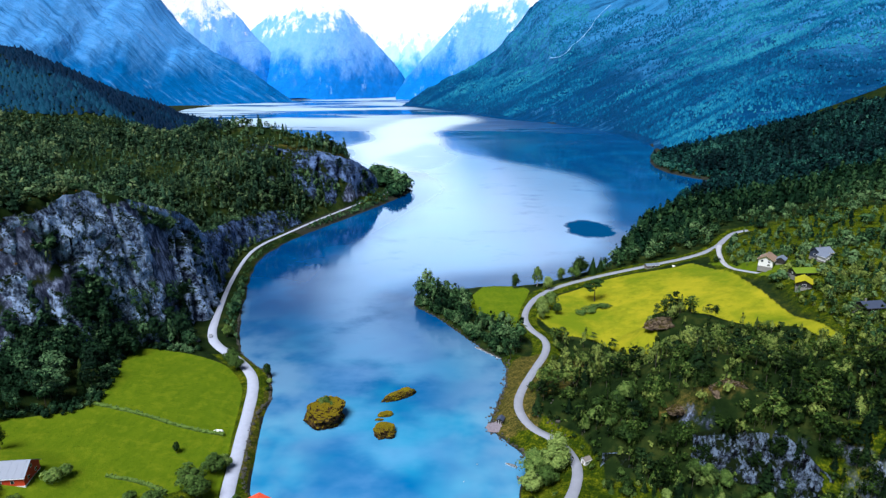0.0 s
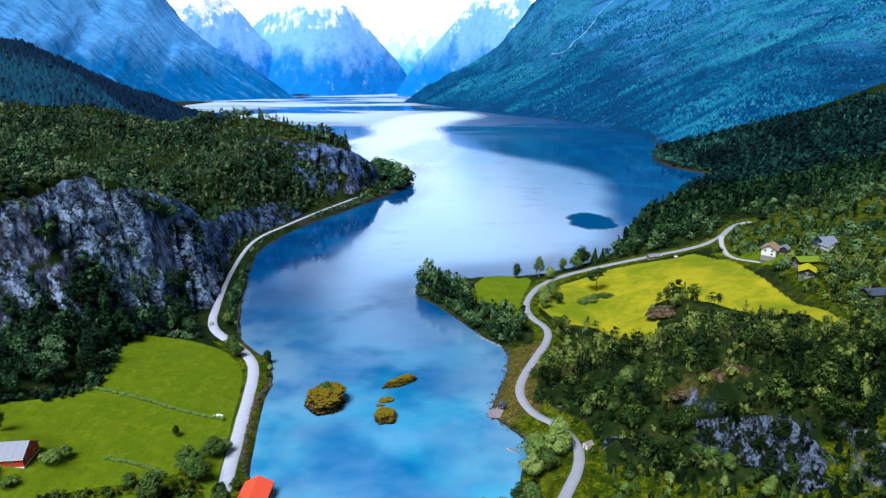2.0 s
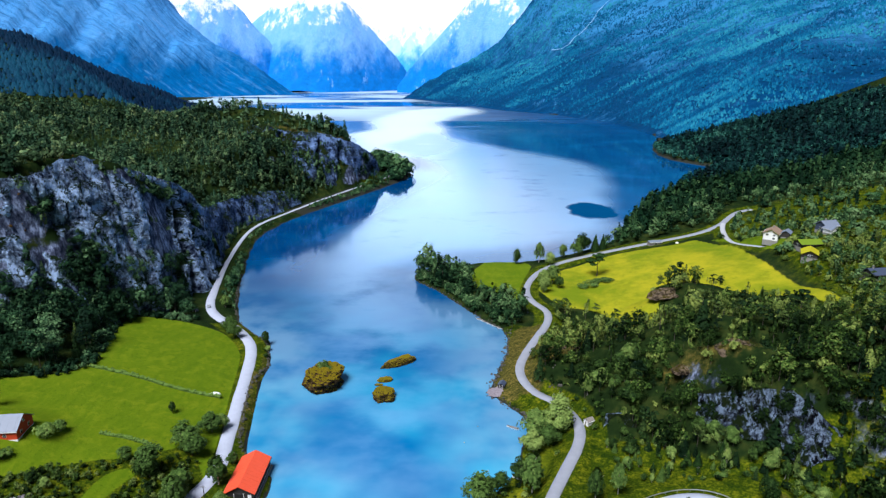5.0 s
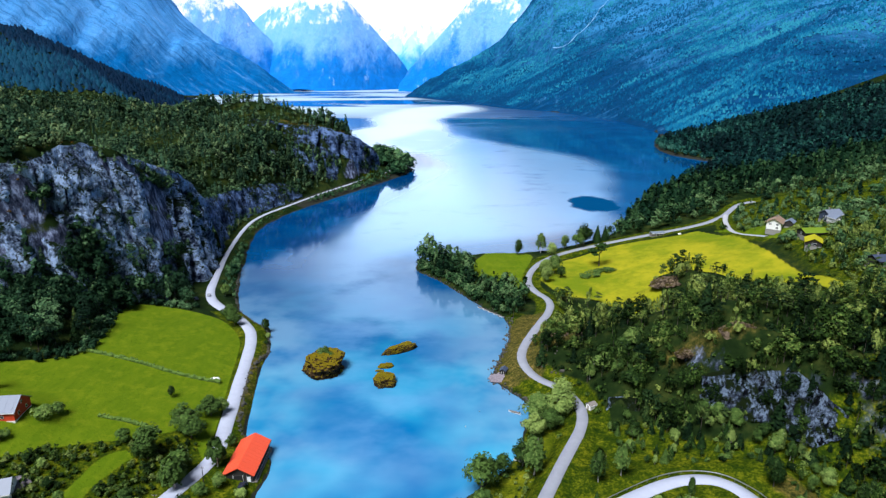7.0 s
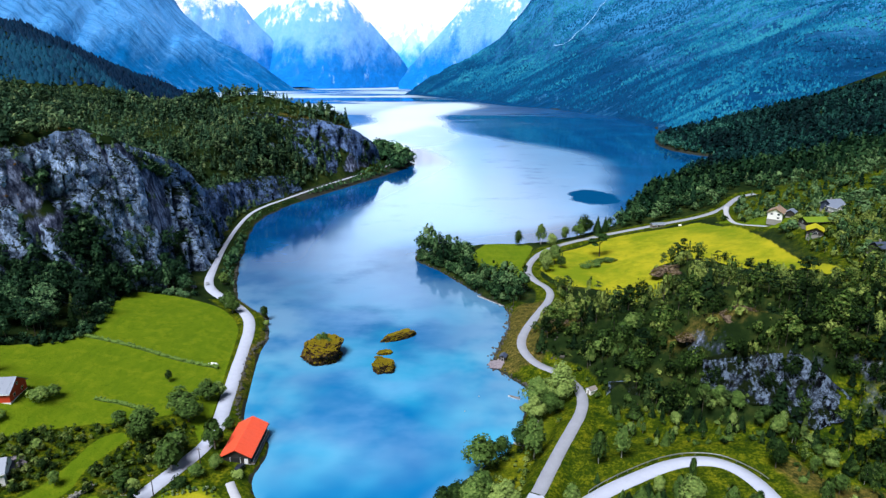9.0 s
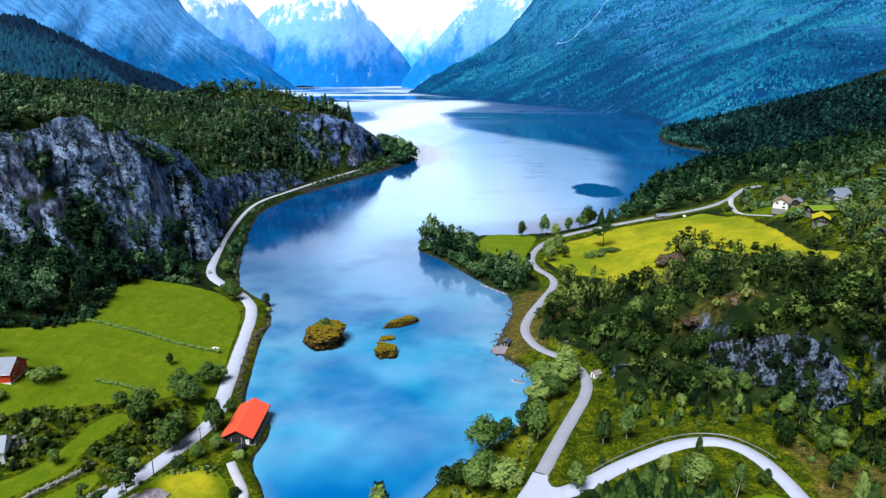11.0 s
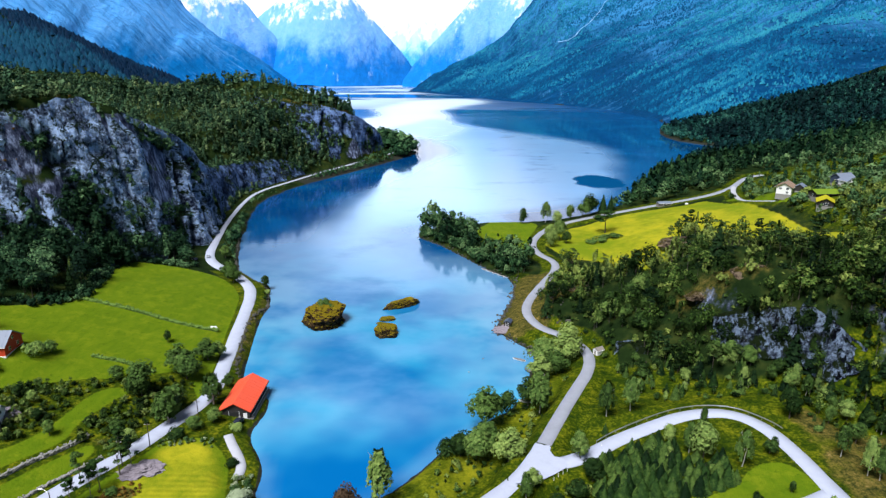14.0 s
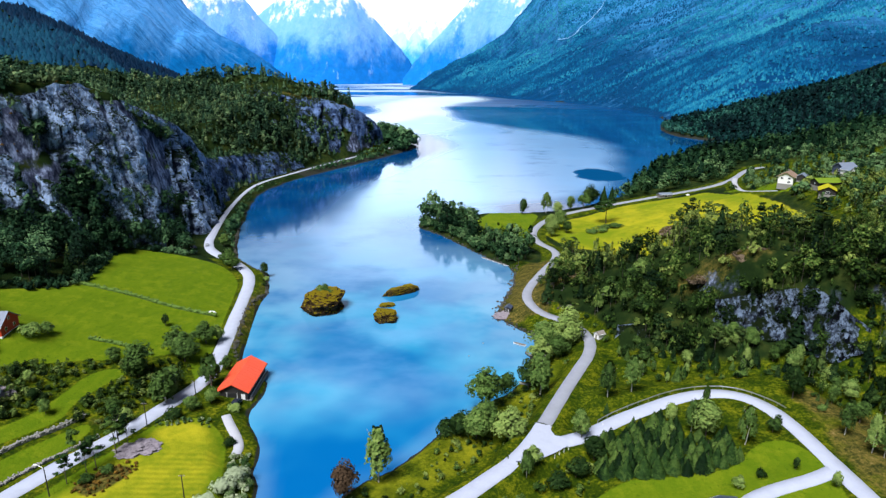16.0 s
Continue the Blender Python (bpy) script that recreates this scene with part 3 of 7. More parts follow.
CRAG = [(90, 229, 33), (106, 214, 43), (122, 202, 46), (133, 189, 47), (143, 176, 49), (170, 164, 54), (260, 150, 68), (420, 150, 95)]
HILL_EAST = [(60, 262, 14), (85, 250, 30), (112, 242, 42), (150, 225, 48), (215, 220, 58), (320, 240, 78), (480, 300, 120)]
KNOLL = [(126, 328, 20), (138, 334, 24), (150, 328, 25), (160, 312, 26)]
HILL_WEST = [(-330, 770, 76), (-280, 762, 90), (-227, 757, 95), (-195, 757, 90), (-163, 762, 79), (-131, 767, 65), (-110, 778, 47), (-99, 794, 24), (-93, 815, 8)]
DARK_RIDGE = [(-1300, 900, 420), (-1000, 980, 300), (-690, 1050, 186), (-590, 1190, 104), (-520, 1400, 44), (-560, 1600, 8)]


def west_cliff(x, y):
    """The height of the western bluff above its foot, and the way in from the foot."""
    wobble = fbm(x, y, 45, 4, 11) * 9 + fbm(x, y, 11, 3, 12) * 2.5
    a = np.interp(y, FOOT_Y, FOOT_X) - x + wobble
    t = np.clip(a / np.interp(y, WIDE_Y, WIDE_W), 0, 1)
    up = np.interp(y, TOP_Y, TOP_Z)
    stepped = t + 0.035 * np.sin(t * 19 + fbm(x, y, 60, 2, 3) * 5) * (t < 1)
    return up * np.clip(stepped, 0, 1.03) + np.clip(a - 30, 0, 260) * 0.05, a


def land_height(x, y, bare=False):
    """The height of the ground; bare leaves out the beds of the roads."""
    d = shore_distance(x, y)
    pos = np.maximum(d, 0)
    west = x < np.where(y < 900, np.where(y < 140, -38, np.where(y < 430, -60, -30)), -100 - (y - 900) * 0.3)
    bank = 1.5 * (1 - np.exp(-pos / 2.5))
    # western shore: fields, bluff, wooded tops
    off, _ = near_line(x, y, ROADS[0][0])
    road_x = np.interp(y, [p[1] for p in ROAD_WEST], [p[0] for p in ROAD_WEST])
    inland = np.where(x < road_x, np.maximum(off - 5, 0), 0)
    hw = bank + np.minimum(pos, 12) * 0.14 + np.minimum(inland, 220) * 0.195 * sstep(440 - y, 0, 120)
    hw = hw + 3.6 * np.exp(-(((x + 158) / 20) ** 2 + ((y - 192) / 16) ** 2) ** 2)
    up, a = west_cliff(x, y)
    tops = fbm(x, y, 70, 4, 21) * 7 * sstep(a, 25, 120)
    hw = np.maximum(hw, np.where(a > 0, np.minimum(hw, 6 + inland * 0.08) + up + tops, -99))
    hw = np.maximum(hw, ridge(x, y, HILL_WEST, 1.15, 7) + fbm(x, y, 30, 4, 27) * 2.5)
    hw = np.where(y > 840, np.minimum(hw, 2 + 0.5 * pos), hw)
    hw = np.maximum(hw, np.where(y > 700, ridge(x, y, DARK_RIDGE, 0.42, 20) + fbm(x, y, 90, 4, 8) * 14, -99))
    # eastern shore: benches, crag, wooded hill, far slopes
    calm = 1 - 0.5 * sstep(205 - y, 0, 40)
    he = bank + (0.16 * np.minimum(pos, 600) + 0.00035 * np.minimum(pos, 600) ** 2) * calm + fbm(x, y, 38, 4, 31) * 2.0 * sstep(pos, 10, 60)
    he = he + sstep(y, 500, 700) * fbm(x, y, 120, 4, 9) * 9 * sstep(pos, 20, 150)
    lea = np.maximum(x - 95, 0)
    lea = 3 + 0.14 * lea * (1 + 0.71 * np.clip((450 - y) / 75, 0, 1.2)) + fbm(x, y, 50, 3, 35) * 0.8 + 6 * sstep(x, 190, 214) * sstep(y, 440, 400)
    w = sstep(y, 285, 325) * sstep(y, 620, 540)
    he = he * (1 - w) + np.minimum(lea, 0.4 + pos * 0.5) * w
    he = np.maximum(he, ridge(x, y, KNOLL, 0.75, 4) + fbm(x, y, 14, 4, 38) * 2)
    w = sstep(x, 34, 46) * sstep(190 - y, 0, 22) * sstep(118 - x, 0, 14)
    he = he * (1 - w) + (8.4 + 0.115 * np.clip(x - 40, 0, 60) + fbm(x, y, 20, 3, 34) * 0.5) * w
    k = fbm(x, y, 26, 4, 33) * 5
    front = ridge(x + k * 0.5, y + k, CRAG, 1.75, 3)
    he = np.maximum(he, front)
    he = np.maximum(he, ridge(x, y, HILL_EAST, 0.55, 6) + fbm(x, y, 22, 4, 37) * 3.2)
    h = np.where(west, hw, he)
    h = np.where(y > 1250, np.minimum(h, 3 + 60 * sstep(y, 2100, 1250) * (~west) + 60 * sstep(y, 1900, 1500) * west), h)
    h = np.where(d > 0, np.maximum(h, 0.15), np.maximum(d * 0.45, -7))
    h = np.where(y > 2900, -3.0, h)
    if not bare:
        for line, half in ROADS:
            far, z = near_line(x, y, line)
            w = sstep(far, half + 6.5, half + 0.8)
            h = np.where((w > 0) & (d > -6), h * (1 - w) + (z - 0.25) * w, h)
    return h


def soften(me, normals):
    """Shade a mesh by given normals, one for each vertex."""
    at = me.attributes.new("custom_normal", "FLOAT_VECTOR", "POINT")
    at.data.foreach_set("vector", np.ascontiguousarray(normals, dtype=np.float32).ravel())


def mesh_from(name, verts, faces, materials, smooth=False):
    me = bpy.data.meshes.new(name)
    verts = np.ascontiguousarray(verts, dtype=np.float32)
    faces = np.ascontiguousarray(faces, dtype=np.int32)
    k = faces.shape[1]
    me.vertices.add(len(verts))
    me.vertices.foreach_set("co", verts.ravel())
    me.loops.add(faces.size)
    me.loops.foreach_set("vertex_index", faces.ravel())
    me.polygons.add(len(faces))
    me.polygons.foreach_set("loop_start", np.arange(0, faces.size, k, dtype=np.int32))
    me.polygons.foreach_set("use_smooth", np.full(len(faces), smooth))
    for m in materials:
        me.materials.append(m)
    me.update(calc_edges=True)
    return me


def grid_faces(rows, cols):
    i = (np.arange(rows - 1)[:, None] * cols + np.arange(cols - 1)[None, :]).ravel()
    return np.stack([i, i + 1, i + cols + 1, i + cols], 1)


def paint(me, name, values):
    at = me.attributes.new(name, "FLOAT", "POINT")
    at.data.foreach_set("value", np.ascontiguousarray(values, dtype=np.float32))


# ---- ground: one sheet, fine close by and wide far off ----
ys = [-500.0, -350.0, -220.0, -120.0, -50.0, 0.0, 30.0, 50.0, 66.0, 78.0, 88.0]
while ys[-1] < 4900:
    ys.append(ys[-1] + max(1.25, ys[-1] * 0.0080))
ys = np.array(ys)
us = np.linspace(-1, 1, 390)
us = 0.75 * us + 0.25 * us ** 3
gx = us[None, :] * (170 + 1.15 * np.maximum(np.abs(ys), 60))[:, None]
gy = np.repeat(ys[:, None], len(us), 1)
fx, fy = gx.ravel(), gy.ravel()
gz = land_height(fx, fy)
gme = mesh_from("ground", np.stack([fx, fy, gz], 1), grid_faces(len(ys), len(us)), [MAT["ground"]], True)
field = np.zeros(len(fx))


def cover(ring, soft=2.5):
    """1 well inside a ring, 0 well outside, with a soft edge."""
    r = [tuple(p) for p in smooth_line(list(ring) + [ring[0]], 2)]
    d, _ = near_line(fx, fy, r)
    return sstep(np.where(inside(fx, fy, r), d, -d), -soft, soft)


for ring in (FIELD_WEST, FIELD_LOW, FIELD_STRIP, FIELD_NEAR, MEADOW_SHORE, GREEN_EAST):
    field = np.maximum(field, cover(ring))
field = np.maximum(field, 0.75 * cover([(199, 452), (208, 446), (216, 424), (226, 404), (230, 384), (222, 366), (206, 360), (201, 390)], 3))
dry = np.maximum(cover(MEADOW), cover(FIELD_NEAR, 6) * 0.56)
moor = cover([(96, 158), (95, 140), (95, 110), (104, 80), (150, 90), (150, 140), (112, 160), (106, 168)], 6)
heath = cover([(-95, 131), (-92, 139), (-86, 142), (-81, 140), (-83, 134), (-88, 128)], 3)
dry = np.maximum(dry, moor * 0.5)
brown = np.maximum(heath * 0.8, moor * 0.58)
brown = np.maximum(brown, 0.62 * cover([(18, 246), (34, 240), (48, 250), (44, 270), (54, 296), (62, 322), (36, 322), (28, 285)], 4))
brown = np.maximum(brown, 0.55 * cover([(46, 246), (74, 232), (96, 222), (124, 232), (128, 212), (104, 204), (88, 214), (66, 232)], 8))
brown = np.maximum(brown, 0.6 * cover([(44, 262), (52, 300), (70, 322), (84, 312), (72, 290), (62, 262)], 6))
dry = np.maximum(dry, 0.44 * cover([(-28, 134), (0, 166), (28, 190), (40, 215), (46, 205), (30, 170), (10, 142), (-20, 118)], 4))
verge = 0.75 * sstep(236 - fy, 0, 30) * (fx > -260) * (fx < 62) + 0.75 * sstep(188 - fy, 0, 12) * (fx >= 62) * (fx < 150) + 0.72 * cover([(184, 262), (190, 300), (197, 330), (206, 470), (240, 500), (330, 560), (470, 520), (420, 300), (300, 240)], 20)
for line, half in ROADS:
    verge = np.maximum(verge, sstep(near_line(fx, fy, line)[0], half + 9, half + 2))
ground_shore = shore_distance(fx, fy)
verge = np.where((fx < -100) & (fy > 325), 0, verge)
verge = np.maximum(verge, 0.6 * cover([(52, 172), (58, 200), (64, 208), (80, 201), (94, 186), (98, 174), (84, 172), (70, 172)], 6))
verge = np.maximum(verge, 0.50 * cover([(146, 222), (165, 214), (230, 250), (330, 250), (330, 340), (200, 340), (182, 300), (165, 290)], 14))
verge = np.maximum(verge, 0.16 * cover([(46, 250), (70, 220), (100, 200), (130, 170), (300, 140), (340, 260), (200, 310), (150, 330), (110, 310), (60, 330)], 12))
verge = np.maximum(verge, 0.55 * sstep(ground_shore, 26, 4) * (fy < 325) * (fx > -30))
verge = np.maximum(verge, 0.30 * (west_cliff(fx, fy)[1] > 12) * (fy < 1000) * (fx < -60) * (fx > -620))
brown = np.maximum(brown, 0.34 * cover([(-300, 262), (-250, 268), (-214, 280), (-203, 300), (-198, 340), (-186, 372), (-192, 376), (-208, 345), (-216, 306), (-228, 292), (-255, 282), (-300, 276)], 4))
brown = np.maximum(brown, 0.60 * cover([(-226, 712), (-188, 732), (-125, 751), (-105, 772), (-110, 778), (-130, 760), (-188, 742), (-226, 722)], 4))
paint(gme, "field", field)
paint(gme, "mown", cover([(-78, 148), (-68, 154), (-62, 146), (-60, 130), (-58, 108), (-76, 104), (-82, 128)], 3) + 0.6 * cover([(-104, 286), (-118, 300), (-138, 312), (-156, 300), (-158, 270), (-140, 256), (-112, 246), (-98, 258)], 4))
brown = np.maximum(brown, 0.45 * sstep(ground_shore, 7, 2) * (fx < -60) * (fx > -112) * (fy < 330) * (fy > 198))
brown = np.maximum(brown, 0.32 * cover([(-146, 172), (-127, 183), (-114, 188), (-104, 195), (-92, 200), (-86, 190), (-84, 178), (-90, 166), (-97, 156), (-108, 158), (-110, 168), (-105, 182), (-112, 188), (-119, 180), (-120, 165), (-124, 153), (-140, 153)], 3))
paint(gme, "dry", dry)
paint(gme, "heath", brown)
paint(gme, "verge", verge)
paint(gme, "shore", sstep(gz, 0.9, 0.3) * (fy < 600) + sstep(gz, 4.0, 2.0) * (fy >= 600))
ground = tagged(new("ground", gme), "grassy and wooded lakeside ground with fields and rocky slopes", "ground", kind="structure")

# ---- lake ----
wy = np.array([-500.0] + list(np.geomspace(60, 4800, 220)))
wu = np.linspace(-1, 1, 200)
wx = wu[None, :] * (120 + 0.75 * np.maximum(np.abs(wy), 60))[:, None]
wyy = np.repeat(wy[:, None], len(wu), 1)
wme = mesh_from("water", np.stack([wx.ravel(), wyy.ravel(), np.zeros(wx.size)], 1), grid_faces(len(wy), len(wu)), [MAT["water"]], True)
shelf = shore_distance(wx.ravel(), wyy.ravel())
paint(wme, "cloud_shoal", np.maximum(0.34 * sstep(-shelf, 44, 6) * sstep(wyy.ravel(), 420, 300) * sstep(wyy.ravel() - 0.25 * wx.ravel(), 168, 205), 0.16 * sstep(-shelf, 7, 1) * (wyy.ravel() < 420)))
# outline of the pale sky sheen painted on the lake
sheen_ring = [tuple(p) for p in smooth_line([(-40, 1420), (18, 1330), (70, 1190), (116, 1110), (198, 1010), (231, 917), (226, 809), (183, 639), (148, 553), (100, 500), (20, 470), (-35, 440), (-25, 390), (0, 345), (12, 310), (12, 270), (10, 240), (14, 212), (5, 190), (-15, 172), (-42, 168), (-52, 190), (-56, 206), (-72, 232), (-78, 280), (-84, 330), (-98, 400), (-96, 480), (-84, 560), (-56, 640), (-24, 750), (0, 860), (-40, 1000), (-140, 1120), (-40, 1420)], 2)]
wd, _ = near_line(wx.ravel(), wyy.ravel(), sheen_ring)
wd = np.where(inside(wx.ravel(), wyy.ravel(), sheen_ring), wd, -wd) + fbm(wx.ravel(), wyy.ravel(), 90, 3, 55) * 14
# outline of the sky glare painted on the water
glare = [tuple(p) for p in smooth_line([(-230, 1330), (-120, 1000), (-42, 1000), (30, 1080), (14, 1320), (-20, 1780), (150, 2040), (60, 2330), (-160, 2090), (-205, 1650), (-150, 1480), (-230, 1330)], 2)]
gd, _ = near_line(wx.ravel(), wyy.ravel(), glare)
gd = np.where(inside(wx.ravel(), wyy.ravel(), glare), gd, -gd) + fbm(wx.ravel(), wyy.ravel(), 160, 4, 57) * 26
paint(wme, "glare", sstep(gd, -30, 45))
paint(wme, "ruffle_sheen", sstep(wd, -12, 30) * (0.50 + 0.50 * sstep(wyy.ravel(), 220, 600)))
water = tagged(new("water", wme), "calm turquoise blue glacial lake with soft cloud reflections", "lake", kind="structure")

# ---- mountains ----
FOOT_EAST = [(-160, 2880), (40, 2520), (200, 2120), (345, 1940), (460, 1620), (470, 1370), (430, 1180), (560, 1150), (800, 1120), (1050, 900), (1300, 500), (3600, 300), (3600, 4200), (600, 3600), (0, 3200)]
CREST_EAST = [(-166, 2900, 10), (0, 2850, 115), (223, 2850, 219), (313, 2850, 322), (391, 2850, 426), (470, 2850, 475), (600, 2800, 500), (1000, 2500, 510), (1700, 1900, 620), (2600, 1100, 720)]
CREST_WEST = [(-780, 3300, 5), (-1001, 3300, 138), (-1241, 3300, 288), (-1361, 3300, 408), (-1450, 3300, 528), (-1600, 3320, 640), (-1900, 3300, 800), (-2400, 3200, 1000), (-2900, 3000, 1150)]
CREST_WEST_BACK = [(-760, 3750, 20), (-820, 3750, 70), (-954, 3750, 206), (-1122, 3750, 393), (-1290, 3750, 580), (-1500, 3800, 820)]
CREST_DOME = [(-1200, 3950, 340), (-1077, 3950, 425), (-980, 3950, 500), (-864, 3950, 566), (-760, 3950, 570), (-652, 3950, 548), (-560, 3950, 480), (-475, 3950, 385), (-333, 3950, 224), (-240, 3950, 110), (-180, 3950, 20)]
CREST_EAST_BACK = [(-230, 3550, 60), (-203, 3550, 106), (-76, 3550, 234), (51, 3550, 363), (110, 3550, 440), (150, 3550, 525), (240, 3550, 660), (600, 3500, 950)]
CREST_SNOW = [(-1900, 4650, 760), (-1500, 4650, 610), (-1340, 4650, 600), (-1150, 4650, 640), (-700, 4650, 560), (-444, 4650, 430), (-330, 4650, 500), (-230, 4650, 600), (-130, 4650, 570), (-17, 4650, 600), (200, 4650, 700)]


def mountain(label, x0, x1, y0, y1, step, height, material):
    xs, ms = np.arange(x0, x1 + step, step), np.arange(y0, y1 + step, step)
    mx, my = np.meshgrid(xs, ms)
    mz = height(mx.ravel(), my.ravel()).reshape(mx.shape)
    faces = grid_faces(len(ms), len(xs))
    keep = mz.ravel()[faces].max(1) > -12
    used = np.unique(faces[keep])
    back = np.zeros(mx.size, np.int64)
    back[used] = np.arange(len(used))
    v = np.stack([mx.ravel(), my.ravel(), np.maximum(mz.ravel(), -14)], 1)[used]
    ob = new("mountain", mesh_from("mountain", v, back[faces[keep]], [material], True))
    return tagged(ob, label, "mountain", kind="structure")


def rough_slope(x, y, z, gully, seed):
    """Adds gullies and knolls that grow with height."""
    w = np.clip(z / 120, 0, 1)
    return z + w * (fbm(x, y, 260, 5, seed, True) * gully + fbm(x, y, 60, 4, seed + 7) * gully * 0.35)


def east_height(x, y):
    d, _ = near_line(x, y, FOOT_EAST + [FOOT_EAST[0]])
    d = np.where(inside(x, y, FOOT_EAST), d, -d)
    d = d + 16
    z = np.maximum(0.50 * d, np.minimum(ridge(x, y, smooth_line(CREST_EAST), 0.82, 25), d * 1.6 + 20))
    return rough_slope(x, y, z, 26, 41)


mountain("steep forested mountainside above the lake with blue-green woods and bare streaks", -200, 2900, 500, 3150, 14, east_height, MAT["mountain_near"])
def torrent(label, line, wide, seed):
    """A white mountain stream: a ragged strip lying on the slope."""
    p = smooth_line(line, 2)
    run = np.concatenate([[0], np.cumsum(np.linalg.norm(np.diff(p, axis=0), axis=1))])
    ts = np.arange(0, run[-1], 4.0)
    cx, cy = np.interp(ts, run, p[:, 0]) + fbm(ts, ts * 0, 40, 3, seed) * 7, np.interp(ts, run, p[:, 1])
    w = wide * (0.35 + np.abs(fbm(ts, ts * 0 + 9, 30, 3, seed + 1)) * 2.2)
    v = []
    for k in (-1, -0.4, 0.4, 1):
        v.append(np.stack([cx + k * w, cy, east_height(cx + k * w, cy) + 4.5 + 1.5 * (1 - k * k)], 1))
    me = mesh_from("torrent", np.stack(v, 1).reshape(-1, 3), grid_faces(len(ts), 4), [MAT["torrent"]], True)
    return tagged(new("torrent", me), label, "mountain stream", kind="structure")


torrent("white mountain stream falling down a wooded slope", [(640, 2540), (600, 2522), (560, 2480), (520, 2440), (470, 2411), (430, 2400), (395, 2430)], 2.4, 5)
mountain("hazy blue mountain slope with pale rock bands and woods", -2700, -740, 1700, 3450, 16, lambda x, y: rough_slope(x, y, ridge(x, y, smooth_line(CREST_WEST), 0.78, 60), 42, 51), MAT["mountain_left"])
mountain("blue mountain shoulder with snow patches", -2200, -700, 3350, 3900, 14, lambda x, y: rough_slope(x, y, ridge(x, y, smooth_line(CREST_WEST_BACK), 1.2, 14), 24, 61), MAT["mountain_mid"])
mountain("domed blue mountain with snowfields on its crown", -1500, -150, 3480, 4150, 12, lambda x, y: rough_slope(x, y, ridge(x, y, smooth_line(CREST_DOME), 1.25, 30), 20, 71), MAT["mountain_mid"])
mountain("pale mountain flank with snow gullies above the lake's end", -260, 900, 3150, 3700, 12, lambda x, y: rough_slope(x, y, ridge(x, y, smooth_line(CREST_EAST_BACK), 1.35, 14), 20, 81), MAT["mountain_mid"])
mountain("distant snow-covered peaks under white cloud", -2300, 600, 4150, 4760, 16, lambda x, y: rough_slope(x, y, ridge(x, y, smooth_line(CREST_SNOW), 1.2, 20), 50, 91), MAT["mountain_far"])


# ---- roads ----
def ribbon(name, line, half, material, label, lift=0.06, category="road", narrow=0.0):
    p = np.array(line)
    seg = np.linalg.norm(np.diff(p[:, :2], axis=0), axis=1)
    run = np.concatenate([[0], np.cumsum(seg)])
    ts = np.arange(0, run[-1], 1.5)
    c = np.stack([np.interp(ts, run, p[:, k]) for k in range(3)], 1)
    tan = np.gradient(c[:, :2], axis=0)
    tan /= np.linalg.norm(tan, axis=1)[:, None]
    side = np.stack([tan[:, 1], -tan[:, 0]], 1)
    cols = [(-1.12, -0.5), (-1.0, 0.0), (0.0, 0.05), (1.0, 0.0), (1.12, -0.5)]
    v = []
    for s, dz in cols:
        wob = (1 + 0.06 * fbm(ts + s * 50, ts * 0, 6, 2, 3)) * (1 - narrow * sstep(c[:, 1], 340, 430))
        v.append(np.column_stack([c[:, :2] + side * (half * s * wob)[:, None], c[:, 2] + lift + dz]))
    v = np.stack(v, 1).reshape(-1, 3)
    ob = new(name, mesh_from(name, v, grid_faces(len(ts), len(cols))[:, ::-1], [material], True))
    return tagged(ob, label, category, kind="structure")


ribbon("road", ROADS[0][0], 2.6, MAT["asphalt"], "pale grey asphalt road along the western shore", narrow=0.42)
split = int(np.argmin(np.hypot(ROADS[1][0][:, 0] - 26, ROADS[1][0][:, 1] - 155)))
ribbon("road", ROADS[1][0][:split + 1], 2.3, MAT["asphalt"], "pale asphalt road leading down to the lake bank")
ribbon("road", ROADS[1][0][split:], 2.0, MAT["lane"], "narrow grey winding lane above the eastern shore")
ribbon("road", ROADS[2][0], 2.2, MAT["asphalt"], "pale curving road bend through grassland", 0.075)
ribbon("road", ROADS[3][0], 1.7, MAT["asphalt"], "pale side drive leading off the bend", 0.09)
ribbon("road", ROADS[4][0], 1.7, MAT["gravel"], "gravel drive up to the white house", 0.09)
ribbon("path", ROADS[5][0], 1.3, MAT["gravel"], "short pale gravel track by the water", 0.08, "path")

# ---- trees ----
def fans(rng, centres, normals, size, squash=0.75, corners=4):
    """Leaf clumps: one small bent quad or triangle at each centre, facing roughly along its normal."""
    n = len(centres)
    nn = normals + rng.normal(0, 0.32, (n, 3))
    nn /= np.linalg.norm(nn, axis=1)[:, None]
    u = np.cross(nn, rng.normal(0, 1, (n, 3)))
    u /= np.linalg.norm(u, axis=1)[:, None] + 1e-9
    v = np.cross(nn, u)
    s = (size * rng.uniform(0.6, 1.35, n))[:, None]
    if corners == 3:
        q = np.stack([centres - u * s - v * s * 0.5, centres + u * s - v * s * 0.5, centres + v * s + nn * s * 0.2], 1)
        return q.reshape(-1, 3), np.arange(3 * n).reshape(-1, 3)
    q = np.stack([centres - u * s, centres - v * s * squash + nn * s * 0.3, centres + u * s, centres + v * s * squash - nn * s * 0.25], 1)
    return q.reshape(-1, 3), np.arange(4 * n).reshape(-1, 4)


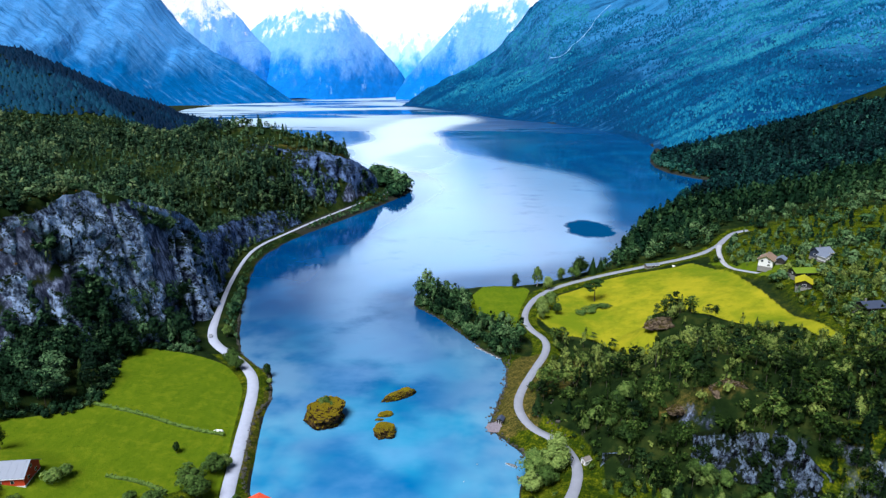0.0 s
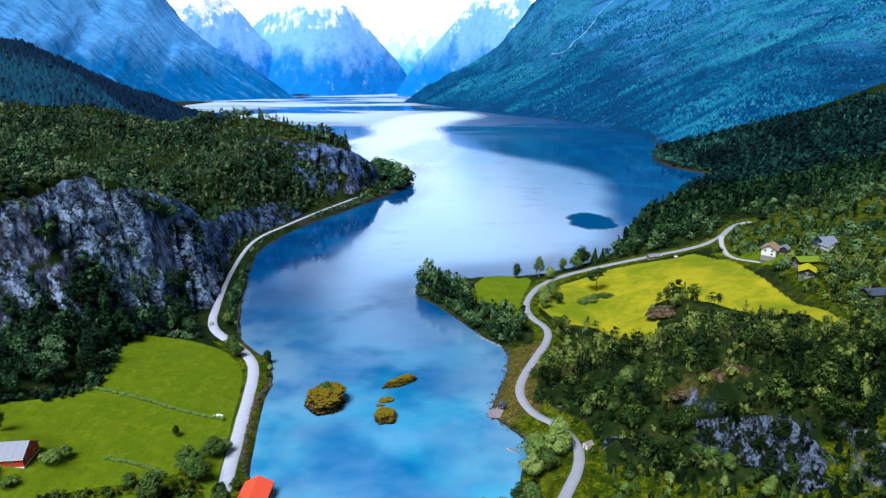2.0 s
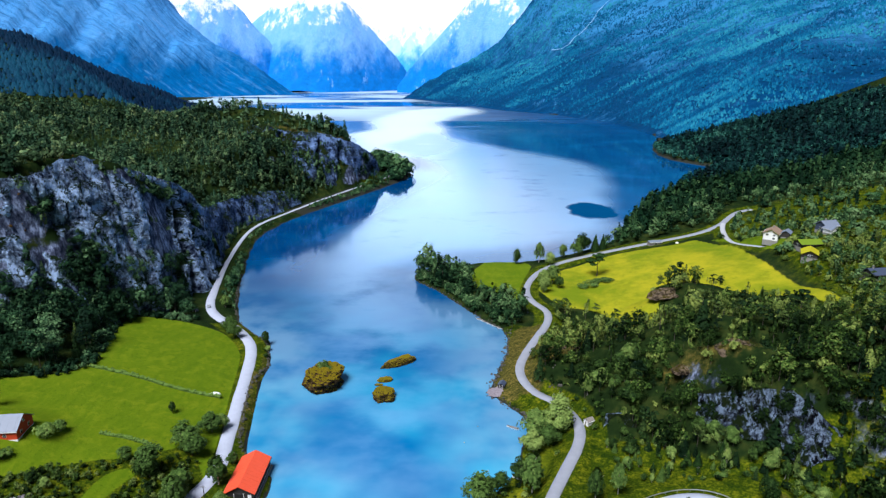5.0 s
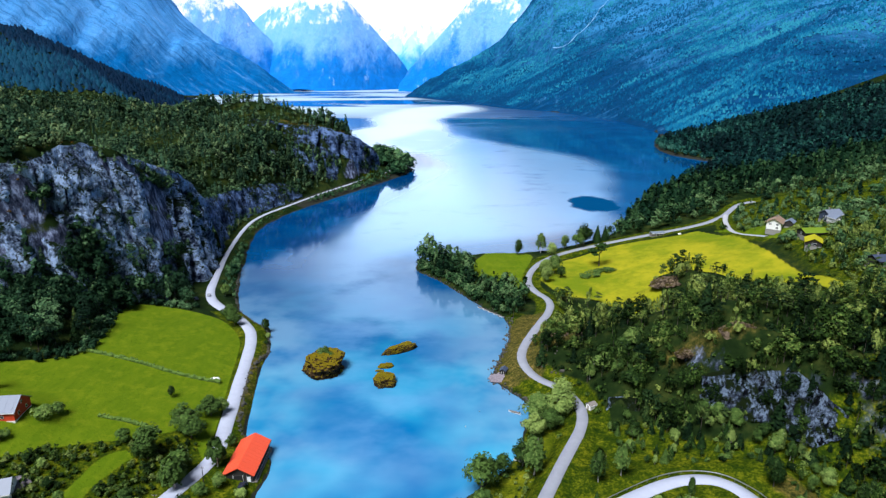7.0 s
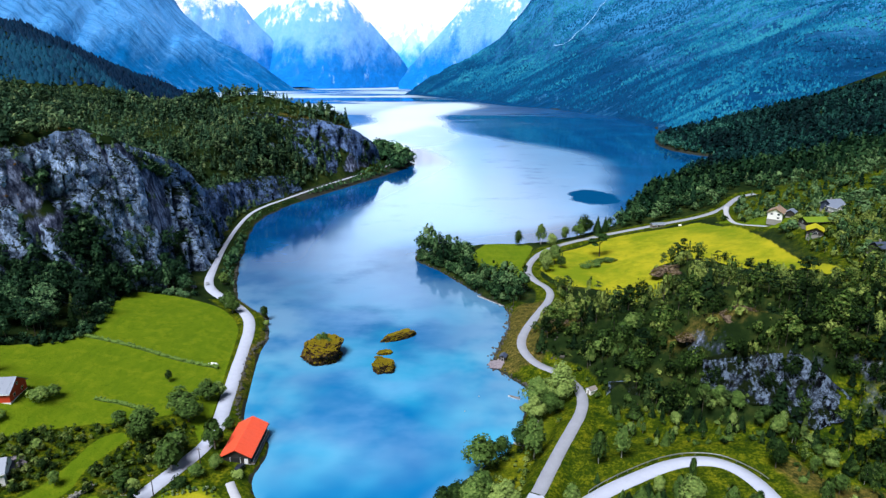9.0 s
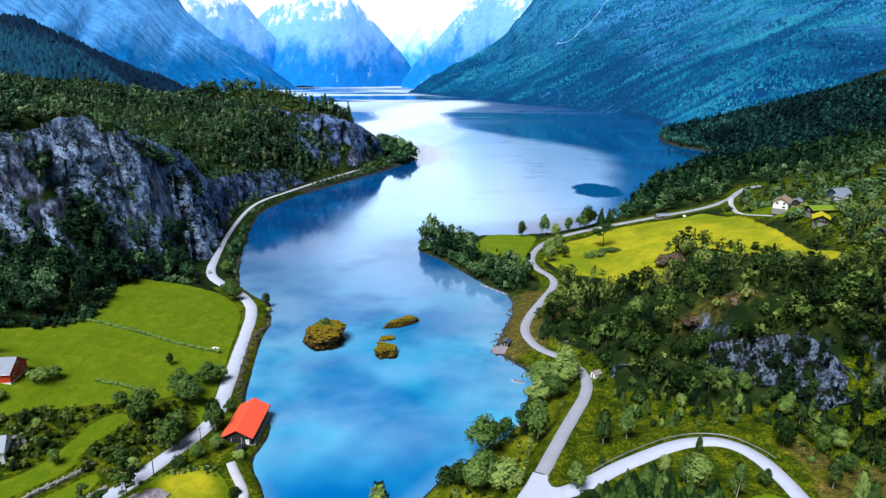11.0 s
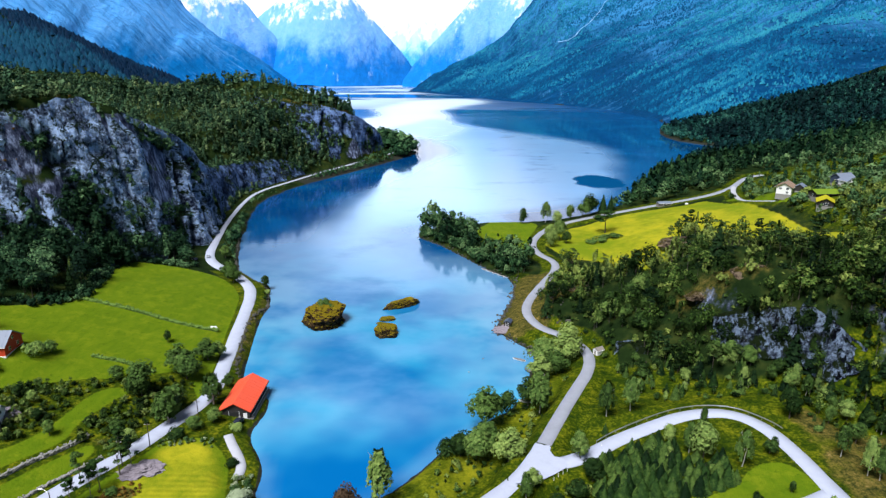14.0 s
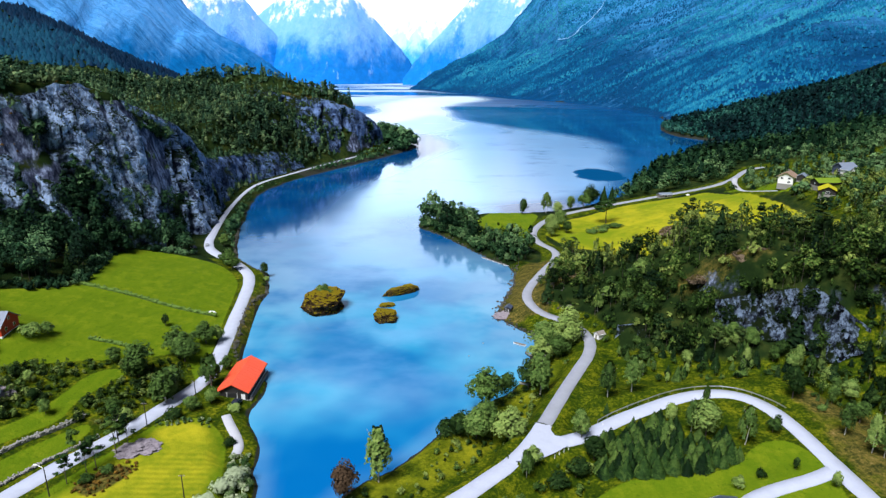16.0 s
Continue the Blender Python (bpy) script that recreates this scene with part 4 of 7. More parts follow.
def crown_points(kind, n, rng):
    """Centres and outward directions of leaf clumps in a crown of height 1."""
    if kind == "spruce":
        t = 1 - np.sqrt(rng.uniform(0.0, 1, n))
        tier = np.floor(t * 9) / 9 + 0.11 * rng.uniform(0, 1, n) ** 2
        z = 0.04 + 0.96 * np.clip(tier, 0, 1)
        ang = rng.uniform(0, 2 * np.pi, n)
        r = 0.235 * (1 - z) ** 1.05 * rng.uniform(0.45, 1.15, n) + 0.006
        c = np.stack([r * np.cos(ang), r * np.sin(ang), z], 1)
        d = np.stack([np.cos(ang), np.sin(ang), np.full(n, 0.45)], 1)
        return c, d, 0.055
    if kind == "birch":
        # hanging strands inside a tall narrow envelope
        strands = max(14, n // 22)
        z0 = 0.40 + 0.58 * rng.uniform(0, 1, strands) ** 0.8
        ang = rng.uniform(0, 2 * np.pi, strands)
        env = 0.165 * np.sqrt(np.clip((1.03 - z0) / 0.34, 0, 1)) * np.clip((z0 - 0.2) / 0.3, 0.5, 1)
        r = env * np.sqrt(rng.uniform(0.08, 1, strands))
        pick = rng.integers(0, strands, n)
        drop = rng.uniform(0, 1, n) * (0.08 + 0.16 * r[pick] / 0.17)
        spread = rng.normal(0, 0.014, (n, 3))
        flare = r[pick] * (1 + 0.25 * np.sqrt(drop))
        c = np.stack([flare * np.cos(ang[pick]), flare * np.sin(ang[pick]), z0[pick] - drop], 1) + spread
        d = np.stack([np.cos(ang[pick]), np.sin(ang[pick]), np.full(n, 0.5)], 1)
        return c, d, 0.036
    if kind == "pine":
        # flat needle plates on bare limbs
        lobes = 13
        z0 = rng.uniform(0.48, 0.98, lobes)
        ang = rng.uniform(0, 2 * np.pi, lobes)
        reach = rng.uniform(0.06, 0.24, lobes) * np.clip(1.25 - z0, 0.25, 0.7) / 0.55
        pick = rng.integers(0, lobes, n)
        e = rng.normal(0, 1, (n, 3))
        e /= np.linalg.norm(e, axis=1)[:, None]
        c = np.stack([reach * np.cos(ang), reach * np.sin(ang), z0], 1)[pick] + e * np.array([0.11, 0.11, 0.036]) * rng.uniform(0.4, 1.1, (n, 1))
        return c, e * 0.6 + np.array([0, 0, 0.5]), 0.042
    if kind == "bush":
        lobes, base, wide, tall, lo = 11, 0.42, 0.40, 0.30, 0.22
    else:
        lobes, base, wide, tall, lo = 20, 0.54, 0.24, 0.34, 0.135
    dirs = rng.normal(0, 1, (lobes, 3))
    dirs /= np.linalg.norm(dirs, axis=1)[:, None]
    rad = rng.uniform(0.45, 1.0, (lobes, 1))
    lean = rng.normal(0, 0.05, 2)
    lc = dirs * rad * np.array([wide, wide, tall]) + np.array([0, 0, base])
    lc[:, :2] *= np.clip(1.25 - 0.9 * np.abs(lc[:, 2:3] - base + 0.08) / tall, 0.45, 1.2)
    lc[:, :2] += lean * lc[:, 2:3]
    lr = lo * rng.uniform(0.55, 1.45, lobes)
    pick = rng.integers(0, lobes, n)
    e = rng.normal(0, 1, (n, 3))
    e /= np.linalg.norm(e, axis=1)[:, None]
    e[:, 2] = np.where(e[:, 2] < -0.6, -e[:, 2], e[:, 2])
    c = lc[pick] + e * (lr[pick] * rng.uniform(0.72, 1.12, n))[:, None]
    out = c - np.array([0, 0, base - 0.1])
    out /= np.linalg.norm(out, axis=1)[:, None] + 1e-9
    d = e * 0.65 + out * 0.45 + np.array([0, 0, 0.12])
    return c, d, 0.044 if kind != "bush" else 0.075


def limb(points, radii, sides=6):
    """A tapered, bent stem through points."""
    p = np.array(points, float)
    v, f = [], []
    for k, (c, r) in enumerate(zip(p, radii)):
        for s in range(sides):
            a = 2 * np.pi * s / sides
            v.append((c[0] + r * np.cos(a), c[1] + r * np.sin(a), c[2]))
        if k:
            for s in range(sides):
                a, b = (k - 1) * sides + s, (k - 1) * sides + (s + 1) % sides
                f.append((a, b, b + sides, a + sides))
    return np.array(v), np.array(f)


def trunk_mesh(kind, rng, material):
    top = {"spruce": 0.96, "pine": 0.82, "birch": 0.93, "bush": 0.4}.get(kind, 0.68)
    r0 = {"birch": 0.013, "bush": 0.03}.get(kind, 0.019)
    lean = rng.normal(0, 0.012, 2)
    vs, fs = [], []
    zs = np.linspace(-0.03, top, 6)
    stem = [(lean[0] * z * 3 + rng.normal(0, 0.004), lean[1] * z * 3 + rng.normal(0, 0.004), z) for z in zs]
    parts = [limb(stem, np.linspace(r0, r0 * 0.25, 6))]
    if kind != "spruce":
        for k in range(6):
            z = rng.uniform(0.35, 0.72) * top + 0.08
            a = rng.uniform(0, 6.28)
            ln = rng.uniform(0.10, 0.20)
            b = np.array([0, 0, z])
            parts.append(limb([b, b + ln * 0.5 * np.array([np.cos(a), np.sin(a), 0.7]), b + ln * np.array([np.cos(a), np.sin(a), 1.2])], (r0 * 0.5, r0 * 0.3, r0 * 0.1), 4))
    off = 0
    for v, f in parts:
        vs.append(v)
        fs.append(f + off)
        off += len(v)
    return mesh_from("trunk", np.vstack(vs), np.vstack(fs), [material], True)


def soft_crown(v, f, d, material):
    me = mesh_from("crown", v, f, [material], True)
    soften(me, d)
    return me


def tree_model(kind, n, seed, size=1.0):
    """A tree of height 1 with a trunk and a crown, to be copied."""
    rng = np.random.default_rng(seed)
    c, d, s = crown_points(kind, n, rng)
    v, f = fans(rng, c, d, s * size * 0.68, corners=3)
    d = np.repeat(d / np.linalg.norm(d, axis=1)[:, None], 3, 0)
    leaf = MAT["needle_thing"] if kind in ("spruce", "pine") else MAT["leaf_thing"]
    return trunk_mesh(kind, rng, MAT["birch_bark"] if kind == "birch" else MAT["bark"]), soft_crown(v, f, d, leaf)


TREE_WORDS = {"spruce": "dark green pointed spruce tree", "pine": "tall bare-trunked pine", "birch": "slender pale birch",
              "broad": "leafy green broadleaf tree", "bush": "low leafy green bush"}
TREE_WHERE = {"shore": "on the lake shore", "road": "beside the road", "meadow": "on the open meadow", "islet": "on a rocky islet", "slope": "on the wooded slope", "field": "at the edge of the grass field"}
MODELS = {}
for kind, count, leaves in (("broad", 6, 2300), ("birch", 4, 2000), ("spruce", 4, 1300), ("pine", 4, 1100), ("bush", 3, 900)):
    MODELS[kind] = [tree_model(kind, leaves, 100 + 7 * k + len(kind)) for k in range(count)]
PLANTED = []
tree_rng = random.Random(5)


def plant(kind, x, y, height, where, wide=1.0):
    z = float(land_height(np.array([float(x)]), np.array([float(y)]))[0])
    trunk, crown = tree_rng.choice(MODELS[kind])
    root = new("bush" if kind == "bush" else ("tree" if kind == "broad" else kind + "_tree"))
    root.matrix_basis = pose(x, y, z - 0.1, 0, 0, tree_rng.uniform(0, 360)) @ Matrix.Diagonal((height * wide, height * wide, height, 1))
    for name, me in (("trunk", trunk), ("crown", crown)):
        o = new(name, me)
        o.parent = root
    PLANTED.append((x, y, height))
    return tagged(root, TREE_WORDS[kind] + " " + TREE_WHERE[where], "bush" if kind == "bush" else "tree", "bushes" if kind == "bush" else "trees " + TREE_WHERE[where])


def forest(name, label, xs, ys_, heights, kinds, leaves, leaf_mats, seed, size=1.0, trunks=True, zs=None, pale=0.0):
    """Very many trees joined into one thing of kind stuff."""
    rng = np.random.default_rng(seed)
    zs = land_height(xs, ys_) if zs is None else zs
    near = np.abs(xs) < 0.80 * ys_ + 40
    pale = (pale + 0 * xs)[near]
    xs, ys_, heights, kinds, zs = xs[near], ys_[near], heights[near], np.array(kinds)[near], zs[near]
    vs, fs, tints, mats, norms = [], [], [], [], []
    off = 0
    names = sorted(set(kinds))
    models = {}
    for k in names:
        for j in range(5):
            c, d, s = crown_points(k, leaves, np.random.default_rng(seed * 31 + j + len(k) * 5))
            models[k, j] = d / np.linalg.norm(d, axis=1)[:, None], fans(np.random.default_rng(seed + j), c, d, s * size * math.sqrt(420 / leaves) * 0.80, corners=3)
    pick = rng.integers(0, 5, len(xs))
    turn = rng.uniform(0, 2 * np.pi, len(xs))
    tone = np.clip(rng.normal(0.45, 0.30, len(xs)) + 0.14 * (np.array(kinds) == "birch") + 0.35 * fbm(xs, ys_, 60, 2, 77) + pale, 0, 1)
    wide = rng.uniform(0.85, 1.25, len(xs))
    kinds = np.array(kinds)
    for k in names:
        for j in range(5):
            sel = np.where((kinds == k) & (pick == j))[0]
            if not len(sel):
                continue
            d, (v, f) = models[k, j]
            d = np.repeat(d, 3, 0)
            ca, sa = np.cos(turn[sel])[:, None], np.sin(turn[sel])[:, None]
            h = heights[sel][:, None]
            w = h * wide[sel][:, None]
            px = (v[None, :, 0] * ca - v[None, :, 1] * sa) * w + xs[sel][:, None]
            py = (v[None, :, 0] * sa + v[None, :, 1] * ca) * w + ys_[sel][:, None]
            pz = v[None, :, 2] * h + zs[sel][:, None]
            vs.append(np.stack([px, py, pz], 2).reshape(-1, 3))
            fs.append((f[None] + (np.arange(len(sel)) * len(v))[:, None, None] + off).reshape(-1, 3))
            norms.append(np.stack([d[None, :, 0] * ca - d[None, :, 1] * sa, d[None, :, 0] * sa + d[None, :, 1] * ca, np.repeat(d[None, :, 2], len(sel), 0)], 2).reshape(-1, 3))
            off += len(sel) * len(v)
            tints.append(np.clip(np.repeat(tone[sel], len(v)) + np.repeat(rng.normal(0, 0.09, len(sel) * len(f)), 3), 0, 1))
            mats.append(np.full(len(sel) * len(f), 0 if k in ("spruce", "pine") else 1, np.int32))
    if trunks:
        r = heights * 0.013
        base = np.stack([xs, ys_, zs - 0.3], 1)
        tip = base + np.stack([0 * xs, 0 * xs, heights * 0.7], 1)
        ring = [np.stack([r * math.cos(a), r * math.sin(a), 0 * r], 1) for a in (0.3, 2.4, 4.5)]
        v = np.stack([base + q for q in ring] + [tip + q * 0.4 for q in ring], 1).reshape(-1, 3)
        f = np.array([(0, 1, 4), (0, 4, 3), (1, 2, 5), (1, 5, 4), (2, 0, 3), (2, 3, 5)])
        fs.append((f[None] + (np.arange(len(xs)) * 6)[:, None, None] + off).reshape(-1, 3))
        vs.append(v)
        out = np.stack([q / r[:, None] for q in ring] * 2, 1).reshape(-1, 3)
        norms.append(out)
        tints.append(np.zeros(len(v)))
        mats.append(np.full(len(xs) * 6, 2, np.int32))
    me = mesh_from(name, np.vstack(vs), np.vstack(fs), [*leaf_mats, MAT["bark"]], True)
    soften(me, np.vstack(norms))
    me.polygons.foreach_set("material_index", np.concatenate(mats))
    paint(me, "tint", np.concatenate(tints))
    return tagged(new(name, me), label, "forest", kind="stuff")


YARDS = [(212.5, 390), (220.5, 388), (209.5, 342), (215.5, 355), (242, 382), (238, 371), (214, 292), (160.5, 457), (57, 111.5)]


BARE_ROCKS = [(109, 211, 9), (92, 215, 6), (57, 284, 6), (125, 320, 7)]
CRAG_FRONT = [(93, 204), (100, 193), (113, 186), (116, 176), (126, 173), (122, 164), (112, 162), (105, 173), (92, 188), (86, 198)]


def scatter(ring, spacing, seed, keep=None, clear=True):
    """Jittered places inside a ring, off the water, the roads and the open fields."""
    rng = np.random.default_rng(seed)
    r = np.array(ring, float)
    ax = np.arange(r[:, 0].min(), r[:, 0].max(), spacing)
    ay = np.arange(r[:, 1].min(), r[:, 1].max(), spacing)
    x, y = np.meshgrid(ax, ay)
    x = x.ravel() + rng.uniform(-0.5, 0.5, x.size) * spacing
    y = y.ravel() + rng.uniform(-0.5, 0.5, y.size) * spacing
    ok = inside(x, y, ring)
    x, y = x[ok], y[ok]
    d = shore_distance(x, y)
    ok = d > 1.5
    if clear:
        for line, half in ROADS:
            ok &= near_line(x, y, line)[0] > half + 3.2
        for m in MEADOWS:
            ok &= ~inside(x, y, m)
    ok &= ~inside(x, y, CRAG_FRONT) | (rng.uniform(0, 1, len(x)) < 0.28)
    for rx, ry, r in BARE_ROCKS:
        ok &= (np.hypot(x - rx, y - ry) > r) | (rng.uniform(0, 1, len(x)) < 0.1)
    for hx, hy in YARDS:
        ok &= np.hypot(x - hx, y - hy) > 8.5
    ok &= ~((np.abs(x - 207) < 8) & (y > 366) & (y < 402))
    x, y = x[ok], y[ok]
    if keep is not None:
        ok = keep(x, y, rng)
        x, y = x[ok], y[ok]
    return x, y, rng


BLUFFS = [[(-226, 712), (-205, 724), (-188, 733), (-156, 741), (-125, 751), (-105, 772), (-93, 798), (-90, 790), (-103, 762), (-122, 728), (-150, 700), (-174, 687), (-196, 679), (-219, 671)],
          [(-184, 440), (-194, 480), (-200, 520), (-196, 565), (-180, 612), (-160, 648), (-150, 640), (-165, 600), (-178, 560), (-182, 520), (-176, 480), (-166, 440)]]


def bare(x, y, rng, keep=0.12):
    """Whether a place is clear of the rock faces, but for a few ledges."""
    ok = rng.uniform(0, 1, len(x)) < keep
    hit = inside(x, y, BLUFFS[0]) | inside(x, y, BLUFFS[1])
    return ok | ~hit


def steepness(x, y):
    e = 2.5
    gx_ = (land_height(x + e, y) - land_height(x - e, y)) / (2 * e)
    gy_ = (land_height(x, y + e) - land_height(x, y - e)) / (2 * e)
    return np.hypot(gx_, gy_)


def choose(rng, n, **shares):
    names = list(shares)
    p = np.array([shares[k] for k in names], float)
    return rng.choice(names, n, p=p / p.sum())


# dense broadleaf wood below the western bluff
x, y, rng = scatter([(-150, 336), (-139, 328), (-146, 323), (-174, 321), (-171, 298), (-162, 268), (-159, 247), (-167, 239), (-184, 228), (-240, 214), (-310, 200), (-335, 300), (-230, 330), (-175, 345), (-162, 372)], 7.0, 1,
                    lambda x, y, rng: west_cliff(x, y)[1] < 14)
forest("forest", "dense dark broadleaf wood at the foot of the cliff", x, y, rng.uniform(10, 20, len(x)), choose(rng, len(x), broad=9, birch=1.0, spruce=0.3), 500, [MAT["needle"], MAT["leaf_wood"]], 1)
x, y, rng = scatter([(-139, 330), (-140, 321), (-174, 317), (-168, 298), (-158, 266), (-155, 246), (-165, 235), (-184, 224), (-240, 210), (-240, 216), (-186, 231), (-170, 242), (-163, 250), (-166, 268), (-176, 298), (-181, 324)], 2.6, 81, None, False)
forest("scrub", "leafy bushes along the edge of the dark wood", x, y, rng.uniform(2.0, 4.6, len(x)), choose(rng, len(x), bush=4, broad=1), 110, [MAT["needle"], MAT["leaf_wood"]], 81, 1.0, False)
# wooded tops of the western bluff
x, y, rng = scatter([(-190, 250), (-165, 420), (-170, 600), (-120, 760), (-70, 850), (-60, 880), (-260, 1040), (-430, 950), (-470, 880), (-540, 838), (-620, 806), (-640, 700), (-600, 500), (-560, 300), (-330, 200)], 4.6, 2,
                    lambda x, y, rng: (west_cliff(x, y)[1] > 6) & bare(x, y, rng) & (steepness(x, y) < rng.uniform(1.8, 5.0, len(x))) & (fbm(x, y, 40, 3, 14) + rng.uniform(-0.4, 0.4, len(x)) > -0.50))
forest("forest", "mixed pine and birch wood on the rocky hilltop", x, y, rng.uniform(5, 12.5, len(x)) * np.clip(1.0 + 1.0 * fbm(x, y, 45, 3, 15), 0.45, 1.7), choose(rng, len(x), pine=2.5, spruce=4.2, broad=3.2, birch=1.6), 64, [MAT["needle_hill"], MAT["leaf_hill"]], 2, 0.9, pale=0.55 * fbm(x, y, 28, 3, 91))
# woods of the eastern hill
x, y, rng = scatter([(40, 236), (60, 224), (68, 212), (80, 194), (100, 181), (118, 166), (128, 150), (300, 110), (420, 200), (330, 330), (240, 350), (206, 320), (190, 250), (170, 318), (157, 342), (147, 362), (128, 362), (118, 330), (112, 306), (103, 312), (94, 337), (86, 346), (70, 350), (64, 338), (62, 318), (52, 296), (40, 270)], 5.3, 4,
                    lambda x, y, rng: (steepness(x, y) < rng.uniform(1.6, 6.0, len(x))) & (fbm(x, y, 20, 3, 24) + rng.uniform(-0.4, 0.4, len(x)) > -0.30))
# pale puts sunlit brightness into the leaf tint uphill, dimmer low down
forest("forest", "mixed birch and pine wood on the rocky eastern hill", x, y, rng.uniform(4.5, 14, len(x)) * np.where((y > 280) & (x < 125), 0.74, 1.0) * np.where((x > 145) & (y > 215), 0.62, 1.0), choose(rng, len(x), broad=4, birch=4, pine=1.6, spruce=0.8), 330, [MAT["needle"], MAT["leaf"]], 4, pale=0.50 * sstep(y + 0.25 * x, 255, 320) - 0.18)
x, y, rng = scatter([(40, 240), (62, 212), (84, 196), (104, 188), (122, 166), (140, 150), (250, 130), (330, 200), (300, 300), (206, 300), (160, 320), (112, 300), (90, 330), (62, 320), (46, 280)], 3.4, 44,
                    lambda x, y, rng: fbm(x, y, 12, 3, 45) + rng.uniform(-0.5, 0.5, len(x)) > -0.05)
forest("scrub", "low bilberry and juniper scrub on the rocky hill", x, y, rng.uniform(0.9, 3.0, len(x)), choose(rng, len(x), bush=5, broad=1), 60, [MAT["needle"], MAT["leaf"]], 44, 1.0, False)
x, y, rng = scatter([(127, 180), (125, 170), (120, 160), (126, 152), (150, 150), (180, 176), (196, 214), (170, 226), (142, 214), (130, 196)], 4.2, 94)
forest("forest", "dark mixed trees beside the tall crag", x, y, rng.uniform(4, 10, len(x)), choose(rng, len(x), broad=4, birch=2, pine=2, spruce=2), 200, [MAT["needle"], MAT["leaf"]], 94, pale=-0.12)
# slopes round the houses
x, y, rng = scatter([(196, 250), (200, 330), (202, 400), (204, 455), (228, 484), (255, 530), (268, 560), (330, 600), (480, 560), (460, 300), (330, 240)], 6.2, 5,
                    lambda x, y, rng: fbm(x, y, 30, 3, 25) + rng.uniform(-0.5, 0.5, len(x)) > -0.2)
forest("forest", "scattered birches and bushes on the slope round the houses", x, y, rng.uniform(4, 9.5, len(x)), choose(rng, len(x), broad=4, birch=3, bush=2, spruce=2.5), 100, [MAT["needle_mid"], MAT["leaf_mid"]], 5, pale=0.15)
x, y, rng = scatter([(192, 258), (197, 300), (199, 345), (206, 372), (226, 384), (244, 350), (240, 290), (218, 250)], 4.6, 88, lambda x, y, rng: rng.uniform(0, 1, len(x)) < 0.85)
forest("forest", "leafy birches and bushes between the meadow and the cabins", x, y, rng.uniform(3.0, 7.5, len(x)), choose(rng, len(x), broad=4, birch=2, bush=3), 160, [MAT["needle"], MAT["leaf"]], 88, 1.0, False, pale=0.25)
# shore woods north of the meadow
x, y, rng = scatter([(124, 462), (165, 468), (215, 488), (240, 520), (280, 585), (480, 600), (560, 640), (760, 900), (760, 1150), (480, 1180), (380, 1160), (335, 1070), (330, 960), (420, 900), (280, 760), (180, 600), (140, 500)], 7.2, 6)
far = y > 720
belt = near_line(x, y, ROADS[1][0])[0]
bands = fbm(x * 0.5 + y * 0.9, y * 0.5 - x * 0.25, 60, 3, 61) + rng.uniform(-0.25, 0.25, len(x))
leafy = np.where(far, bands > 0.10, (belt < rng.uniform(22, 60, len(x))) | (bands > 0.30))
leafy |= far & (shore_distance(x, y) < rng.uniform(5, 30, len(x)))
tall = np.where(leafy, rng.uniform(6, 13, len(x)), rng.uniform(11, 20, len(x)))
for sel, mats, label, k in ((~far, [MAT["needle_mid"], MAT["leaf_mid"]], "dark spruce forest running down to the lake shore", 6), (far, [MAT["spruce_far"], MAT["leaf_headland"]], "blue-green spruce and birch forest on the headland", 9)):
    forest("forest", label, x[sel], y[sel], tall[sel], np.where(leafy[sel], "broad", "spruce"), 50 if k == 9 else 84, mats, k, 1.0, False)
# wooded tip of the meadow point and the lane's lower bank
x, y, rng = scatter([(-16, 426), (14, 404), (32, 368), (48, 356), (48, 340), (38, 316), (18, 338), (-4, 386), (-17, 408)], 4.4, 7)
forest("forest", "leafy trees crowding the wooded point by the lake", x, y, rng.uniform(5, 17, len(x)) * np.clip(1 + 0.6 * fbm(x, y, 18, 2, 16), 0.5, 1.4) * np.interp(x, [-16, 0, 30], [1.35, 1.1, 0.8]), choose(rng, len(x), broad=6, birch=3, bush=1), 220, [MAT["needle"], MAT["leaf_mid"]], 7)
x, y, rng = scatter([(36, 326), (28, 312), (14, 336), (-8, 378), (-28, 404), (-28, 432), (20, 450), (20, 442), (-14, 424), (-14, 410), (4, 386), (26, 346)], 2.3, 82)
forest("scrub", "leafy bushes overhanging the water round the wooded point", x, y, rng.uniform(2.5, 7.0, len(x)), choose(rng, len(x), bush=3, broad=3), 150, [MAT["needle"], MAT["leaf_mid"]], 82, 1.0, False)
# trees between the western road and the water, and round its far tip
x, y, rng = scatter([(-126, 348), (-118, 338), (-140, 420), (-160, 520), (-150, 590), (-112, 666), (-80, 735), (-30, 815), (-30, 870), (-110, 940), (-95, 850), (-62, 845), (-110, 720), (-166, 560), (-166, 500), (-140, 370)], 3.4, 8, lambda x, y, rng: (y < 765) | (rng.uniform(0, 1, len(x)) < 0.45))
forest("forest", "strip of leafy trees between the shore road and the lake", x, y, rng.uniform(1.0, 2.4, len(x)) + rng.uniform(0.5, 1, len(x)) * (21 * sstep(y, 765, 815) + 3.2 * (fbm(x, y, 30, 3, 5) > 0.05)) + 2.0 * (y < 410), choose(rng, len(x), broad=6, birch=3, bush=3), 90, [MAT["needle"], MAT["leaf_shore"]], 8)


